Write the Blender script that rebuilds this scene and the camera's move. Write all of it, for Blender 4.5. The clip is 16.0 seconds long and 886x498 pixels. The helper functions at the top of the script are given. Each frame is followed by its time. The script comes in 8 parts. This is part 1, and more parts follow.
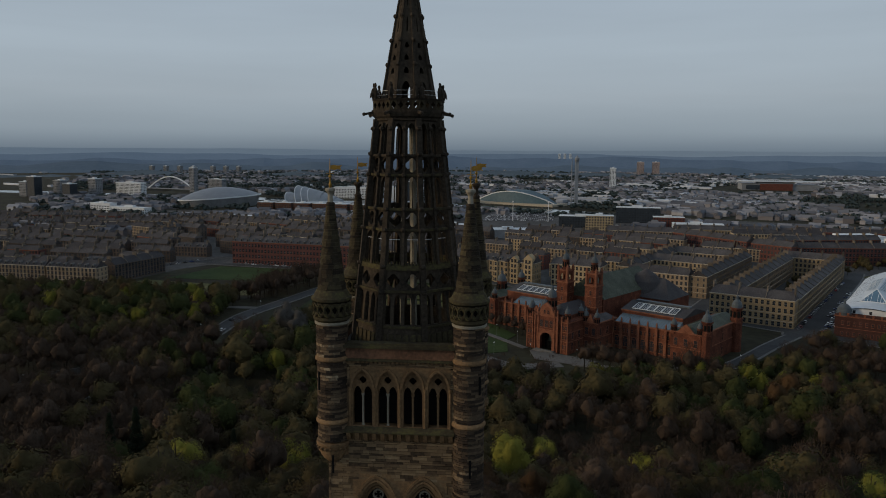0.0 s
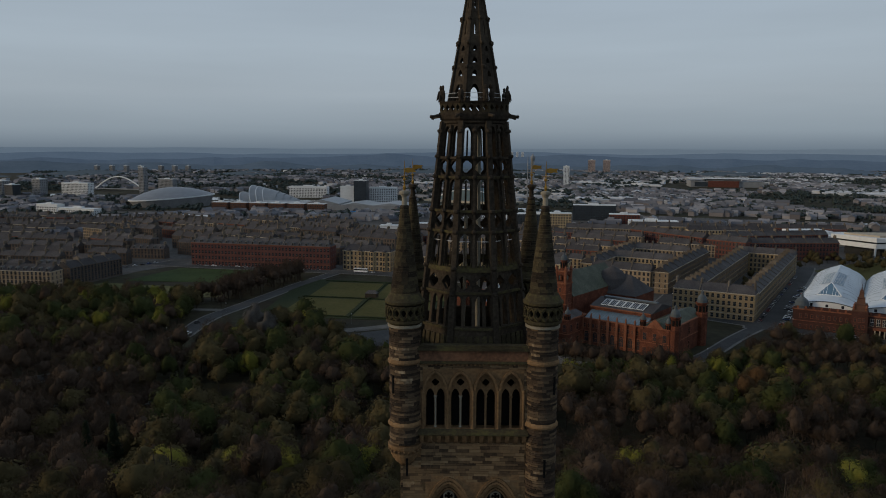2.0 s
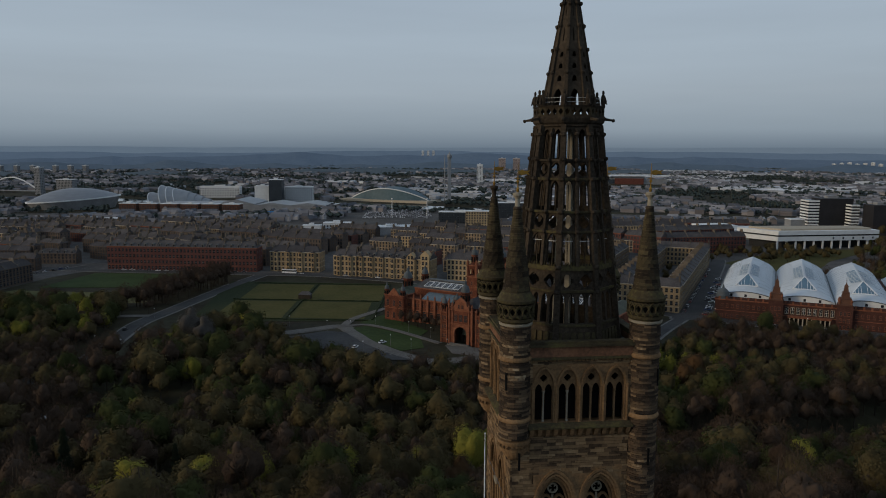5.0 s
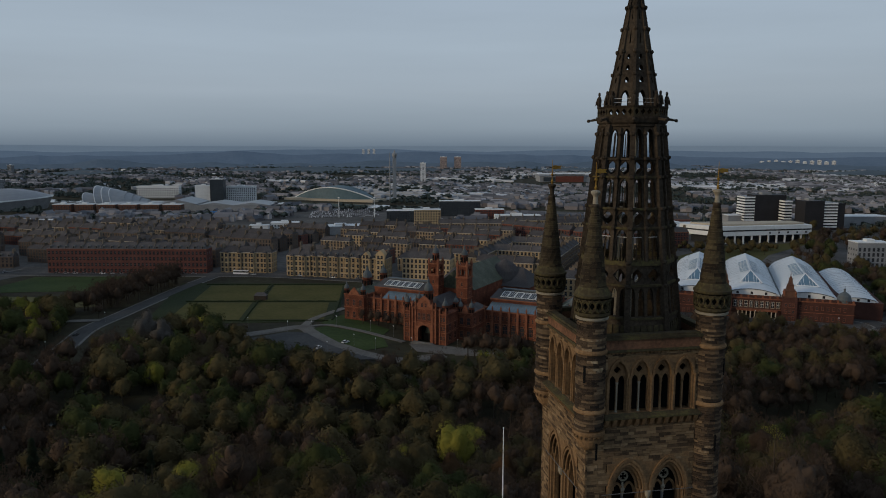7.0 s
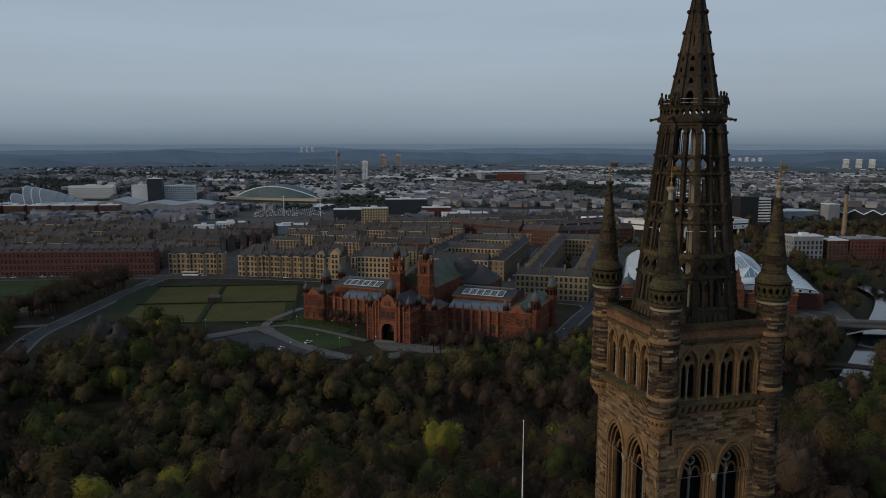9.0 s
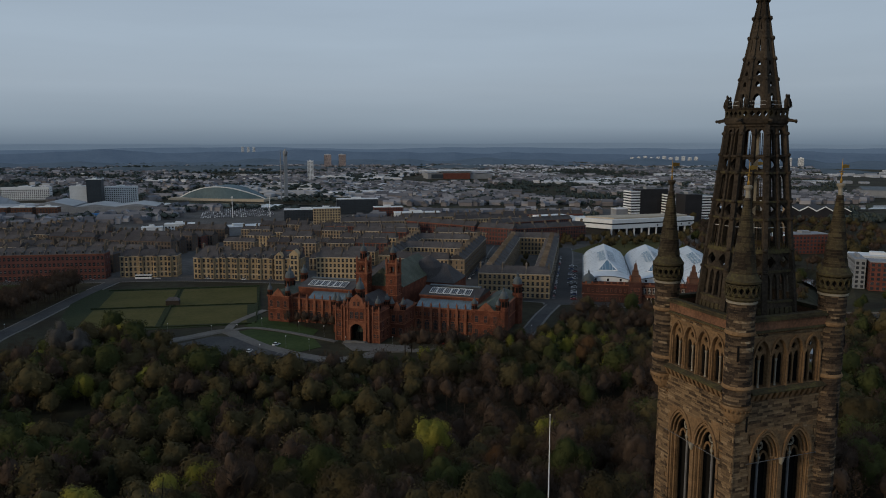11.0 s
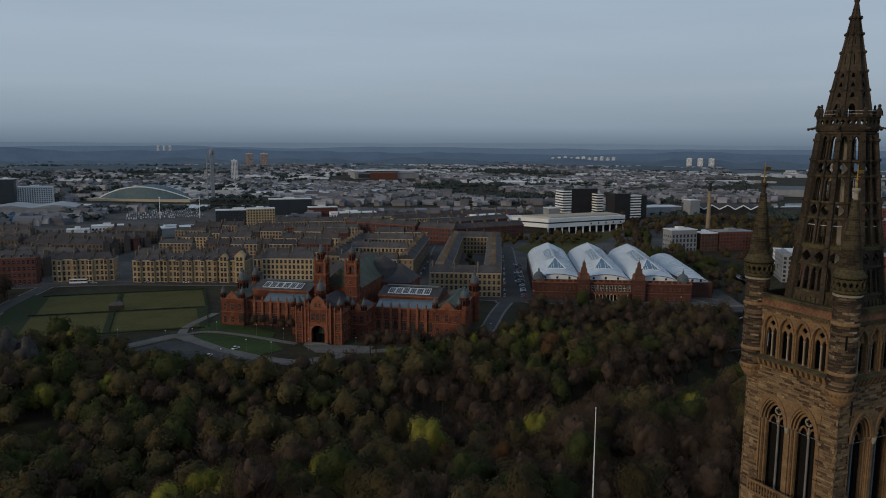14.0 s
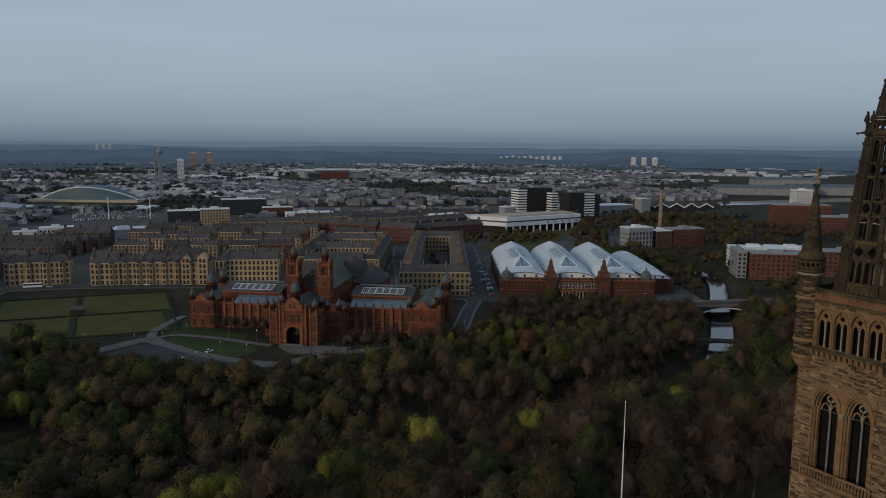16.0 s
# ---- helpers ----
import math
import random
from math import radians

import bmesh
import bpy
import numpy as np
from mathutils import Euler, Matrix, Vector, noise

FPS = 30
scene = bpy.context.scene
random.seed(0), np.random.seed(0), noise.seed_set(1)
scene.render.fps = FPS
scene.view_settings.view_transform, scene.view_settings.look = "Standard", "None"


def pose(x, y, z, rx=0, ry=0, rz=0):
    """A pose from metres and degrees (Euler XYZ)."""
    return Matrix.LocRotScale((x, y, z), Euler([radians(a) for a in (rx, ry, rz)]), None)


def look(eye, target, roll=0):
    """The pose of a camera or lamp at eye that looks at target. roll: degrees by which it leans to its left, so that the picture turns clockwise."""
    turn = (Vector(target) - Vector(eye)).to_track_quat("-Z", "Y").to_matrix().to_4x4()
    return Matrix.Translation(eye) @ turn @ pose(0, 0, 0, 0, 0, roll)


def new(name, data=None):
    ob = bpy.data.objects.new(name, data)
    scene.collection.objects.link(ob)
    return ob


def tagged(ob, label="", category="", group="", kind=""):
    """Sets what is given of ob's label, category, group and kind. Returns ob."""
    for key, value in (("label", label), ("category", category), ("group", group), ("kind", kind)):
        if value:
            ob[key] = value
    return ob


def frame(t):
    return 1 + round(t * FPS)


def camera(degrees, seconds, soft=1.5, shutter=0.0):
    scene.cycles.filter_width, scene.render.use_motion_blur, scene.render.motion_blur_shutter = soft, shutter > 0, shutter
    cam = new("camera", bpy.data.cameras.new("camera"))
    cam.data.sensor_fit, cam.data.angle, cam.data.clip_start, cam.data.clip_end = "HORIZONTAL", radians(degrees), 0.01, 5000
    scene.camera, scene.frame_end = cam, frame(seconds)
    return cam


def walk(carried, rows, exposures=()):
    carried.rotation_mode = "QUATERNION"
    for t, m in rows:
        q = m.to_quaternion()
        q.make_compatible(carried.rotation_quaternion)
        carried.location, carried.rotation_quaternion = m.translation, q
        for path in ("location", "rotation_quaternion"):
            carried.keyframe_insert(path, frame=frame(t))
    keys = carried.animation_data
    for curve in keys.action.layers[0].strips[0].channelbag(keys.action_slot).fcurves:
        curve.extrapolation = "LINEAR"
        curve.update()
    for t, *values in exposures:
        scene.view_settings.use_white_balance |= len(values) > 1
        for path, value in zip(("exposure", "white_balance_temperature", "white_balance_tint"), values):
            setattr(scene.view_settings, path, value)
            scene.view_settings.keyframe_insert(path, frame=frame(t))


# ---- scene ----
cam = camera(61.64, 16.0, soft=1.0)
walk(cam, [
    (0.0, look((8.29, -63.91, 100.85), (0.08, 34.88, 87.66), 0.32)),
    (0.5, look((5.93, -64.09, 100.92), (-0.84, 34.80, 87.68), 0.27)),
    (1.0, look((3.53, -64.27, 100.99), (-1.73, 34.70, 87.70), 0.23)),
    (1.5, look((1.09, -64.46, 101.06), (-2.53, 34.59, 87.72), 0.21)),
    (2.0, look((-1.44, -64.64, 101.13), (-3.25, 34.45, 87.77), 0.20)),
    (2.5, look((-4.04, -64.82, 101.20), (-3.77, 34.28, 87.83), 0.19)),
    (3.0, look((-6.72, -64.99, 101.26), (-4.46, 34.08, 87.85), 0.18)),
    (3.5, look((-9.46, -65.14, 101.32), (-5.24, 33.86, 87.88), 0.18)),
    (4.0, look((-12.26, -65.24, 101.37), (-6.04, 33.66, 87.91), 0.17)),
    (4.5, look((-15.08, -65.27, 101.41), (-6.85, 33.48, 87.93), 0.16)),
    (5.0, look((-17.95, -65.24, 101.44), (-7.65, 33.30, 87.92), 0.15)),
    (5.5, look((-20.85, -65.16, 101.46), (-8.51, 33.15, 87.90), 0.14)),
    (6.0, look((-23.77, -65.02, 101.48), (-9.43, 33.01, 87.87), 0.13)),
    (6.5, look((-26.74, -64.83, 101.48), (-10.41, 32.88, 87.83), 0.12)),
    (7.0, look((-29.74, -64.59, 101.48), (-11.43, 32.76, 87.78), 0.10)),
    (7.5, look((-32.79, -64.29, 101.48), (-12.48, 32.65, 87.72), 0.09)),
    (8.0, look((-35.88, -63.95, 101.48), (-13.57, 32.55, 87.65), 0.07)),
    (8.5, look((-39.02, -63.54, 101.48), (-14.70, 32.46, 87.59), 0.05)),
    (9.0, look((-42.18, -63.04, 101.49), (-15.83, 32.41, 87.55), 0.03)),
    (9.5, look((-45.40, -62.47, 101.51), (-17.10, 32.42, 87.53), 0.01)),
    (10.0, look((-48.65, -61.82, 101.53), (-18.49, 32.49, 87.54), -0.01)),
    (10.5, look((-51.93, -61.10, 101.57), (-19.98, 32.62, 87.56), -0.02)),
    (11.0, look((-55.23, -60.31, 101.61), (-21.54, 32.80, 87.59), -0.01)),
    (11.5, look((-58.55, -59.45, 101.66), (-23.15, 33.02, 87.64), 0.01)),
    (12.0, look((-61.87, -58.54, 101.72), (-24.80, 33.27, 87.69), 0.05)),
    (12.5, look((-65.19, -57.57, 101.79), (-26.52, 33.58, 87.76), 0.11)),
    (13.0, look((-68.54, -56.53, 101.87), (-28.26, 33.92, 87.83), 0.17)),
    (13.5, look((-71.92, -55.41, 101.95), (-30.04, 34.30, 87.90), 0.24)),
    (14.0, look((-75.32, -54.22, 102.03), (-31.83, 34.72, 87.98), 0.29)),
    (14.5, look((-78.75, -52.97, 102.11), (-33.72, 35.20, 88.04), 0.34)),
    (15.0, look((-82.21, -51.67, 102.19), (-35.61, 35.68, 88.09), 0.36)),
    (15.5, look((-85.68, -50.32, 102.28), (-37.48, 36.16, 88.17), 0.37)),
    (16.0, look((-89.16, -48.95, 102.36), (-39.32, 36.59, 88.24), 0.37)),
], exposures=[(0.0, 0.0, 6950, 10), (5.0, 0.0, 6800, 10), (9.0, 0.0, 6650, 10), (16.0, 0.0, 6520, 10)])

# ---- world and sun ----
SUN_FROM = Vector((-0.955, -0.17, 0.24)).normalized()
world = bpy.data.worlds.new("sky")
scene.world = world
world.use_nodes = True
wn, wl = world.node_tree.nodes, world.node_tree.links
wn.clear()
w_out = wn.new("ShaderNodeOutputWorld")
w_bg = wn.new("ShaderNodeBackground")
w_sky = wn.new("ShaderNodeTexSky")
w_sky.sky_type = "NISHITA"
w_sky.sun_disc = False
w_sky.sun_elevation = math.asin(SUN_FROM.z)
w_sky.sun_rotation = math.atan2(SUN_FROM.x, SUN_FROM.y)
w_tc = wn.new("ShaderNodeTexCoord")
w_sep = wn.new("ShaderNodeSeparateXYZ")
wl.new(w_tc.outputs["Generated"], w_sep.inputs[0])
# cloud layer: grey towards the horizon, paler above, blue-grey overhead
w_ramp = wn.new("ShaderNodeValToRGB")
SKY_BANDS = [(0.0, (0.140, 0.192, 0.255)), (0.022, (0.235, 0.300, 0.372)), (0.07, (0.325, 0.397, 0.478)),
             (0.13, (0.355, 0.440, 0.535)), (0.30, (0.320, 0.410, 0.530)), (1.0, (0.25, 0.33, 0.45))]
els = w_ramp.color_ramp.elements
els[0].position, els[0].color = SKY_BANDS[0][0], (*SKY_BANDS[0][1], 1)
els[1].position, els[1].color = SKY_BANDS[-1][0], (*SKY_BANDS[-1][1], 1)
for p_, c_ in SKY_BANDS[1:-1]:
    e_ = els.new(p_)
    e_.color = (*c_, 1)
wl.new(w_sep.outputs["Z"], w_ramp.inputs[0])
# long soft streaks of cloud
w_map = wn.new("ShaderNodeMapping")
w_map.inputs["Scale"].default_value = (1.3, 1.3, 13.0)
wl.new(w_tc.outputs["Generated"], w_map.inputs[0])
w_noise = wn.new("ShaderNodeTexNoise")
w_noise.inputs["Scale"].default_value = 1.6
w_noise.inputs["Detail"].default_value = 4.0
w_noise.inputs["Roughness"].default_value = 0.5
wl.new(w_map.outputs[0], w_noise.inputs["Vector"])
w_nr = wn.new("ShaderNodeMapRange")
w_nr.inputs["From Min"].default_value, w_nr.inputs["From Max"].default_value = 0.3, 0.7
w_nr.inputs["To Min"].default_value, w_nr.inputs["To Max"].default_value = 0.955, 1.045
wl.new(w_noise.outputs["Fac"], w_nr.inputs["Value"])
w_cl = wn.new("ShaderNodeVectorMath")
w_cl.operation = "SCALE"
wl.new(w_ramp.outputs[0], w_cl.inputs[0])
wl.new(w_nr.outputs[0], w_cl.inputs["Scale"])
w_ss = wn.new("ShaderNodeVectorMath")
w_ss.operation = "SCALE"
w_ss.inputs["Scale"].default_value = 0.09
wl.new(w_sky.outputs[0], w_ss.inputs[0])
w_mix = wn.new("ShaderNodeMix")
w_mix.data_type = "RGBA"
w_mix.inputs["Factor"].default_value = 0.975
wl.new(w_ss.outputs[0], w_mix.inputs["A"])
wl.new(w_cl.outputs[0], w_mix.inputs["B"])
wl.new(w_mix.outputs["Result"], w_bg.inputs["Color"])
w_bg.inputs["Strength"].default_value = 1.0
wl.new(w_bg.outputs[0], w_out.inputs[0])

sun = new("sun", bpy.data.lights.new("sun", "SUN"))
sun.data.energy, sun.data.angle, sun.data.color = 1.5, radians(14), (1.0, 0.80, 0.56)
sun.matrix_world = look(SUN_FROM * 100, (0, 0, 0))


# ---- materials ----
def mat(name, cols, scale=1.0, rough=0.85, metal=0.0, bump=0.0, island=0.0, fine=6.0, spec=0.12, trans=0.0, random_ob=0.0, stretch=(1, 1, 1), lift=0.05):
    """Procedural surface: cols run dark to light by noise at two scales; island or random_ob vary it piece by piece."""
    m = bpy.data.materials.new(name)
    m.use_nodes = True
    n, l = m.node_tree.nodes, m.node_tree.links
    b = n["Principled BSDF"]
    tc = n.new("ShaderNodeTexCoord")
    mp = n.new("ShaderNodeMapping")
    mp.inputs["Scale"].default_value = stretch
    l.new(tc.outputs["Object"], mp.inputs[0])
    big, small = n.new("ShaderNodeTexNoise"), n.new("ShaderNodeTexNoise")
    for node, s in ((big, scale), (small, scale * fine)):
        node.inputs["Scale"].default_value = s
        node.inputs["Detail"].default_value = 5.0
        l.new(mp.outputs[0], node.inputs["Vector"])
    mix = n.new("ShaderNodeMath")
    mix.operation = "MULTIPLY_ADD"
    mix.inputs[1].default_value = 0.45
    half = n.new("ShaderNodeMath")
    half.operation = "MULTIPLY"
    half.inputs[1].default_value = 0.55
    l.new(big.outputs["Fac"], half.inputs[0])
    l.new(small.outputs["Fac"], mix.inputs[0])
    l.new(half.outputs[0], mix.inputs[2])
    value = mix.outputs[0]
    rg = n.new("ShaderNodeMapRange")
    rg.inputs["From Min"].default_value, rg.inputs["From Max"].default_value = 0.3, 0.7
    l.new(value, rg.inputs["Value"])
    value = rg.outputs[0]
    for weight, node, sock in ((island, "ShaderNodeNewGeometry", "Random Per Island"), (random_ob, "ShaderNodeObjectInfo", "Random")):
        if weight:
            src = n.new(node)
            mm = n.new("ShaderNodeMix")
            mm.inputs["Factor"].default_value = weight
            l.new(value, mm.inputs["A"])
            l.new(src.outputs[sock], mm.inputs["B"])
            value = mm.outputs["Result"]
    ramp = n.new("ShaderNodeValToRGB")
    e = ramp.color_ramp.elements
    e[0].color, e[1].color = (*cols[0], 1), (*cols[-1], 1)
    for i, c in enumerate(cols[1:-1]):
        e.new((i + 1) / (len(cols) - 1)).color = (*c, 1)
    l.new(value, ramp.inputs[0])
    l.new(ramp.outputs[0], b.inputs["Base Color"])
    b.inputs["Roughness"].default_value = rough
    b.inputs["Metallic"].default_value = metal
    b.inputs["Specular IOR Level"].default_value = spec
    if bump:
        bp = n.new("ShaderNodeBump")
        bp.inputs["Strength"].default_value = bump
        bp.inputs["Distance"].default_value = lift
        l.new(small.outputs["Fac"], bp.inputs["Height"])
        l.new(bp.outputs[0], b.inputs["Normal"])
    return m


STONE = mat("weathered_sandstone", [(0.016, 0.012, 0.009), (0.042, 0.029, 0.019), (0.085, 0.057, 0.034), (0.125, 0.083, 0.048), (0.155, 0.104, 0.058), (0.185, 0.125, 0.070), (0.24, 0.165, 0.095), (0.40, 0.31, 0.20)], 0.35, 0.92, bump=0.5, island=0.68, fine=9)
STONE_ONE = mat("single_sandstone_blocks", [(0.016, 0.012, 0.009), (0.042, 0.029, 0.019), (0.085, 0.057, 0.034), (0.125, 0.083, 0.048), (0.155, 0.104, 0.058), (0.185, 0.125, 0.070), (0.24, 0.165, 0.095), (0.40, 0.31, 0.20)], 0.35, 0.92, bump=0.5, random_ob=0.68, fine=9)
STONE_TURRET = mat("sooty_turret_stones", [(0.0150, 0.0125, 0.0100), (0.0225, 0.0175, 0.0137), (0.0338, 0.0250, 0.0187), (0.0475, 0.0338, 0.0238), (0.0725, 0.0513, 0.0338), (0.1063, 0.0750, 0.0475), (0.1562, 0.1100, 0.0675), (0.4250, 0.3375, 0.2250)], 0.35, 0.92, bump=0.5, island=0.72, fine=9)
STONE_TRIM = mat("carved_sandstone", [(0.0744, 0.0468, 0.0259), (0.1660, 0.1024, 0.0528), (0.2519, 0.1557, 0.0798)], 0.5, 0.9, bump=0.5, fine=9)
STONE_RED = mat("tan_stone_band", [(0.060, 0.033, 0.020), (0.135, 0.070, 0.042), (0.22, 0.115, 0.068)], 0.5, 0.9, bump=0.4, fine=8)
STONE_DARK = mat("soot_black_spire_stone", [(0.012, 0.010, 0.008), (0.030, 0.024, 0.018), (0.055, 0.043, 0.031), (0.085, 0.066, 0.045)], 0.45, 0.95, bump=0.5, fine=9)
STONE_SPIRE = mat("sooty_mossy_spirelet_stones", [(0.012, 0.010, 0.008), (0.026, 0.020, 0.014), (0.042, 0.034, 0.021), (0.066, 0.054, 0.030), (0.10, 0.080, 0.045)], 0.45, 0.95, bump=0.5, island=0.6, fine=9)
STONE_MOSS = mat("mossy_stone", [(0.022, 0.018, 0.012), (0.055, 0.045, 0.026), (0.105, 0.095, 0.035)], 0.5, 0.95, bump=0.5, fine=7)
STONE_PALE = mat("pale_new_stone", [(0.1875, 0.1679, 0.1292), (0.3000, 0.2701, 0.2108)], 1.5, 0.9)
# near-black paint that stands for the shade inside openings
OPENING_SHADE = mat("painted_opening_shade", [(0.004, 0.004, 0.004), (0.010, 0.009, 0.008)], 1.0, 0.9)
GOLD = mat("gilded_metal", [(0.22, 0.125, 0.028), (0.36, 0.215, 0.048)], 3.0, 0.45, metal=0.6)
LEAD = mat("lead_grey_metal", [(0.10, 0.10, 0.10), (0.18, 0.18, 0.18)], 1.0, 0.6)
WIRE = mat("pale_metal_rod", [(0.45, 0.45, 0.45), (0.6, 0.6, 0.6)], 1.0, 0.5)
WHITE = mat("white_paint", [(0.62, 0.63, 0.63), (0.80, 0.80, 0.79)], 0.2, 0.6)
GROUND = mat("ground_grass_and_earth", [(0.013, 0.011, 0.008), (0.022, 0.019, 0.012), (0.034, 0.032, 0.018), (0.048, 0.045, 0.028)], 0.02, 0.95, fine=9)
LAWN = mat("mown_lawn", [(0.018, 0.031, 0.010), (0.030, 0.048, 0.014), (0.046, 0.064, 0.021)], 0.05, 0.95, fine=9)
LAWN_PALE = mat("worn_pale_lawn", [(0.045, 0.054, 0.020), (0.080, 0.080, 0.032), (0.11, 0.10, 0.05)], 0.04, 0.95, fine=8)
GREEN_BOWL = mat("bowling_green_turf", [(0.0408, 0.0399, 0.0104), (0.0612, 0.0570, 0.0160), (0.0782, 0.0680, 0.0224)], 0.05, 0.95, fine=8)
HEDGE = mat("clipped_hedge", [(0.012, 0.018, 0.008), (0.030, 0.040, 0.016)], 0.6, 0.95, bump=0.8)
ASPHALT = mat("asphalt", [(0.032, 0.032, 0.034), (0.050, 0.050, 0.050), (0.070, 0.068, 0.066)], 0.06, 0.9, fine=10)
PATH = mat("pale_path_surface", [(0.075, 0.070, 0.064), (0.115, 0.108, 0.098), (0.15, 0.14, 0.13)], 0.08, 0.9, fine=10)
KERB = mat("kerb_stone", [(0.10, 0.096, 0.09), (0.17, 0.165, 0.155)], 0.5, 0.9)
TOWN = mat("town_yards_and_streets", [(0.0336, 0.0336, 0.0324), (0.0552, 0.0540, 0.0516), (0.0840, 0.0804, 0.0768), (0.1200, 0.1152, 0.1092)], 0.03, 0.95, fine=9)
WATER = mat("river_water", [(0.010, 0.014, 0.014), (0.018, 0.022, 0.022)], 0.05, 0.08, spec=0.5, bump=0.05)
RED = mat("red_sandstone", [(0.040, 0.016, 0.011), (0.108, 0.038, 0.023), (0.205, 0.075, 0.042)], 0.22, 0.9, bump=0.3, fine=9)
HALL_RED = mat("dark_red_hall_stone", [(0.036, 0.018, 0.015), (0.066, 0.030, 0.024), (0.100, 0.047, 0.037)], 0.15, 0.9, bump=0.3, fine=12)
RED_TRIM = mat("red_sandstone_trim", [(0.085, 0.033, 0.020), (0.185, 0.072, 0.041), (0.26, 0.112, 0.066)], 0.5, 0.9)
COPPER = mat("green_copper_roof", [(0.030, 0.034, 0.024), (0.060, 0.066, 0.046), (0.095, 0.105, 0.075)], 0.15, 0.6, fine=8)
GLASS_ROOF = mat("blue_grey_roof_glass", [(0.07, 0.105, 0.125), (0.14, 0.19, 0.225)], 0.25, 0.25, spec=0.5)
GLASS_DARK = mat("dark_window_glass", [(0.012, 0.014, 0.017), (0.035, 0.040, 0.046)], 0.3, 0.25, spec=0.22, random_ob=0.5)
GLASS_FAR = mat("window_glass_rows", [(0.010, 0.012, 0.015), (0.040, 0.044, 0.050)], 0.2, 0.3, spec=0.22, island=0.7)
SLATE = mat("slate_roof", [(0.0288, 0.0264, 0.0276), (0.0576, 0.0528, 0.0528), (0.1104, 0.1020, 0.0984)], 0.12, 0.75, fine=12, random_ob=0.35)
STONE_ROOF = mat("grey_lead_roof", [(0.0562, 0.0671, 0.0720), (0.0975, 0.1139, 0.1224)], 0.1, 0.5)
TEN_YELLOW = mat("blond_sandstone", [(0.1812, 0.1313, 0.0788), (0.3125, 0.2313, 0.1350), (0.4875, 0.3750, 0.2250)], 0.12, 0.9, fine=10, random_ob=0.45)
TEN_GREY = mat("grey_brown_sandstone", [(0.1320, 0.0984, 0.0672), (0.2280, 0.1704, 0.1128), (0.3600, 0.2736, 0.1824)], 0.12, 0.9, fine=10, random_ob=0.45)
# brown stone made darker: shade on the town's left is put into its colour
TEN_BROWN = mat("painted_shade_brown_sandstone", [(0.0483, 0.0379, 0.0322), (0.0920, 0.0713, 0.0586), (0.1552, 0.1219, 0.0989)], 0.12, 0.9, fine=10, random_ob=0.45)
TEN_RED = mat("red_tenement_sandstone", [(0.0520, 0.0247, 0.0221), (0.1040, 0.0455, 0.0390), (0.1664, 0.0754, 0.0611)], 0.12, 0.9, fine=10, random_ob=0.4)
TRIM_PALE = mat("pale_stone_trim", [(0.30, 0.26, 0.20), (0.42, 0.37, 0.29)], 0.5, 0.9)
CHIMNEY = mat("chimney_stone", [(0.0562, 0.0462, 0.0375), (0.1187, 0.0975, 0.0750), (0.2375, 0.1938, 0.1500)], 0.6, 0.9, random_ob=0.5)
ROOF_WHITE = mat("pale_membrane_roof", [(0.36, 0.40, 0.43), (0.47, 0.51, 0.54), (0.55, 0.59, 0.61)], 0.05, 0.5, fine=6)
ROOF_GLASS = mat("skylight_glass", [(0.055, 0.12, 0.175), (0.10, 0.19, 0.265)], 0.2, 0.4, spec=0.3)
CONCRETE_WHITE = mat("white_concrete", [(0.50, 0.52, 0.53), (0.66, 0.68, 0.68)], 0.06, 0.8)
PINK_PANEL = mat("pinkish_concrete_panels", [(0.30, 0.235, 0.215), (0.42, 0.34, 0.31)], 0.1, 0.85)
CLAD_BLACK = mat("black_cladding", [(0.016, 0.016, 0.018), (0.030, 0.030, 0.033)], 0.1, 0.6)
CLAD_GREY = mat("grey_cladding", [(0.16, 0.17, 0.18), (0.26, 0.27, 0.28)], 0.1, 0.7)
BRICK = mat("red_brick", [(0.085, 0.032, 0.024), (0.165, 0.062, 0.045)], 0.2, 0.9, fine=12)
BRICK_BROWN = mat("brown_brick", [(0.070, 0.036, 0.025), (0.13, 0.068, 0.046)], 0.2, 0.9, fine=12)
SILVER = mat("silver_roof_skin", [(0.20, 0.215, 0.23), (0.30, 0.315, 0.325)], 0.012, 0.45, metal=0.3, fine=10)
GLASS_GREEN = mat("green_tinted_glazing", [(0.045, 0.080, 0.095), (0.085, 0.135, 0.155)], 0.03, 0.6, spec=0.2)
CLAD_DARK = mat("dark_blue_glass_cladding", [(0.020, 0.027, 0.034), (0.042, 0.052, 0.062)], 0.05, 0.35, spec=0.22)
ARENA_SKIN = mat("brushed_grey_roof_skin", [(0.15, 0.162, 0.178), (0.215, 0.228, 0.243)], 0.012, 0.42, metal=0.35, fine=10)
BLUE_BOX = mat("blue_painted_metal", [(0.02, 0.13, 0.32), (0.03, 0.19, 0.42)], 0.2, 0.6)
# far town colours are lifted and blued: distance haze put into the base colour
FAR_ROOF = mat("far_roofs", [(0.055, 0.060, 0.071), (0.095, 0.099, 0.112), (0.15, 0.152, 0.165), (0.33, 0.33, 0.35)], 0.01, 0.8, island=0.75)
FAR_WALL = mat("hazed_far_walls", [(0.085, 0.080, 0.085), (0.15, 0.138, 0.14), (0.25, 0.232, 0.232), (0.46, 0.455, 0.465)], 0.01, 0.85, island=0.8)
FAR_SHED = mat("hazed_pale_sheds", [(0.20, 0.215, 0.235), (0.37, 0.39, 0.42), (0.62, 0.64, 0.67)], 0.01, 0.6, island=0.8)
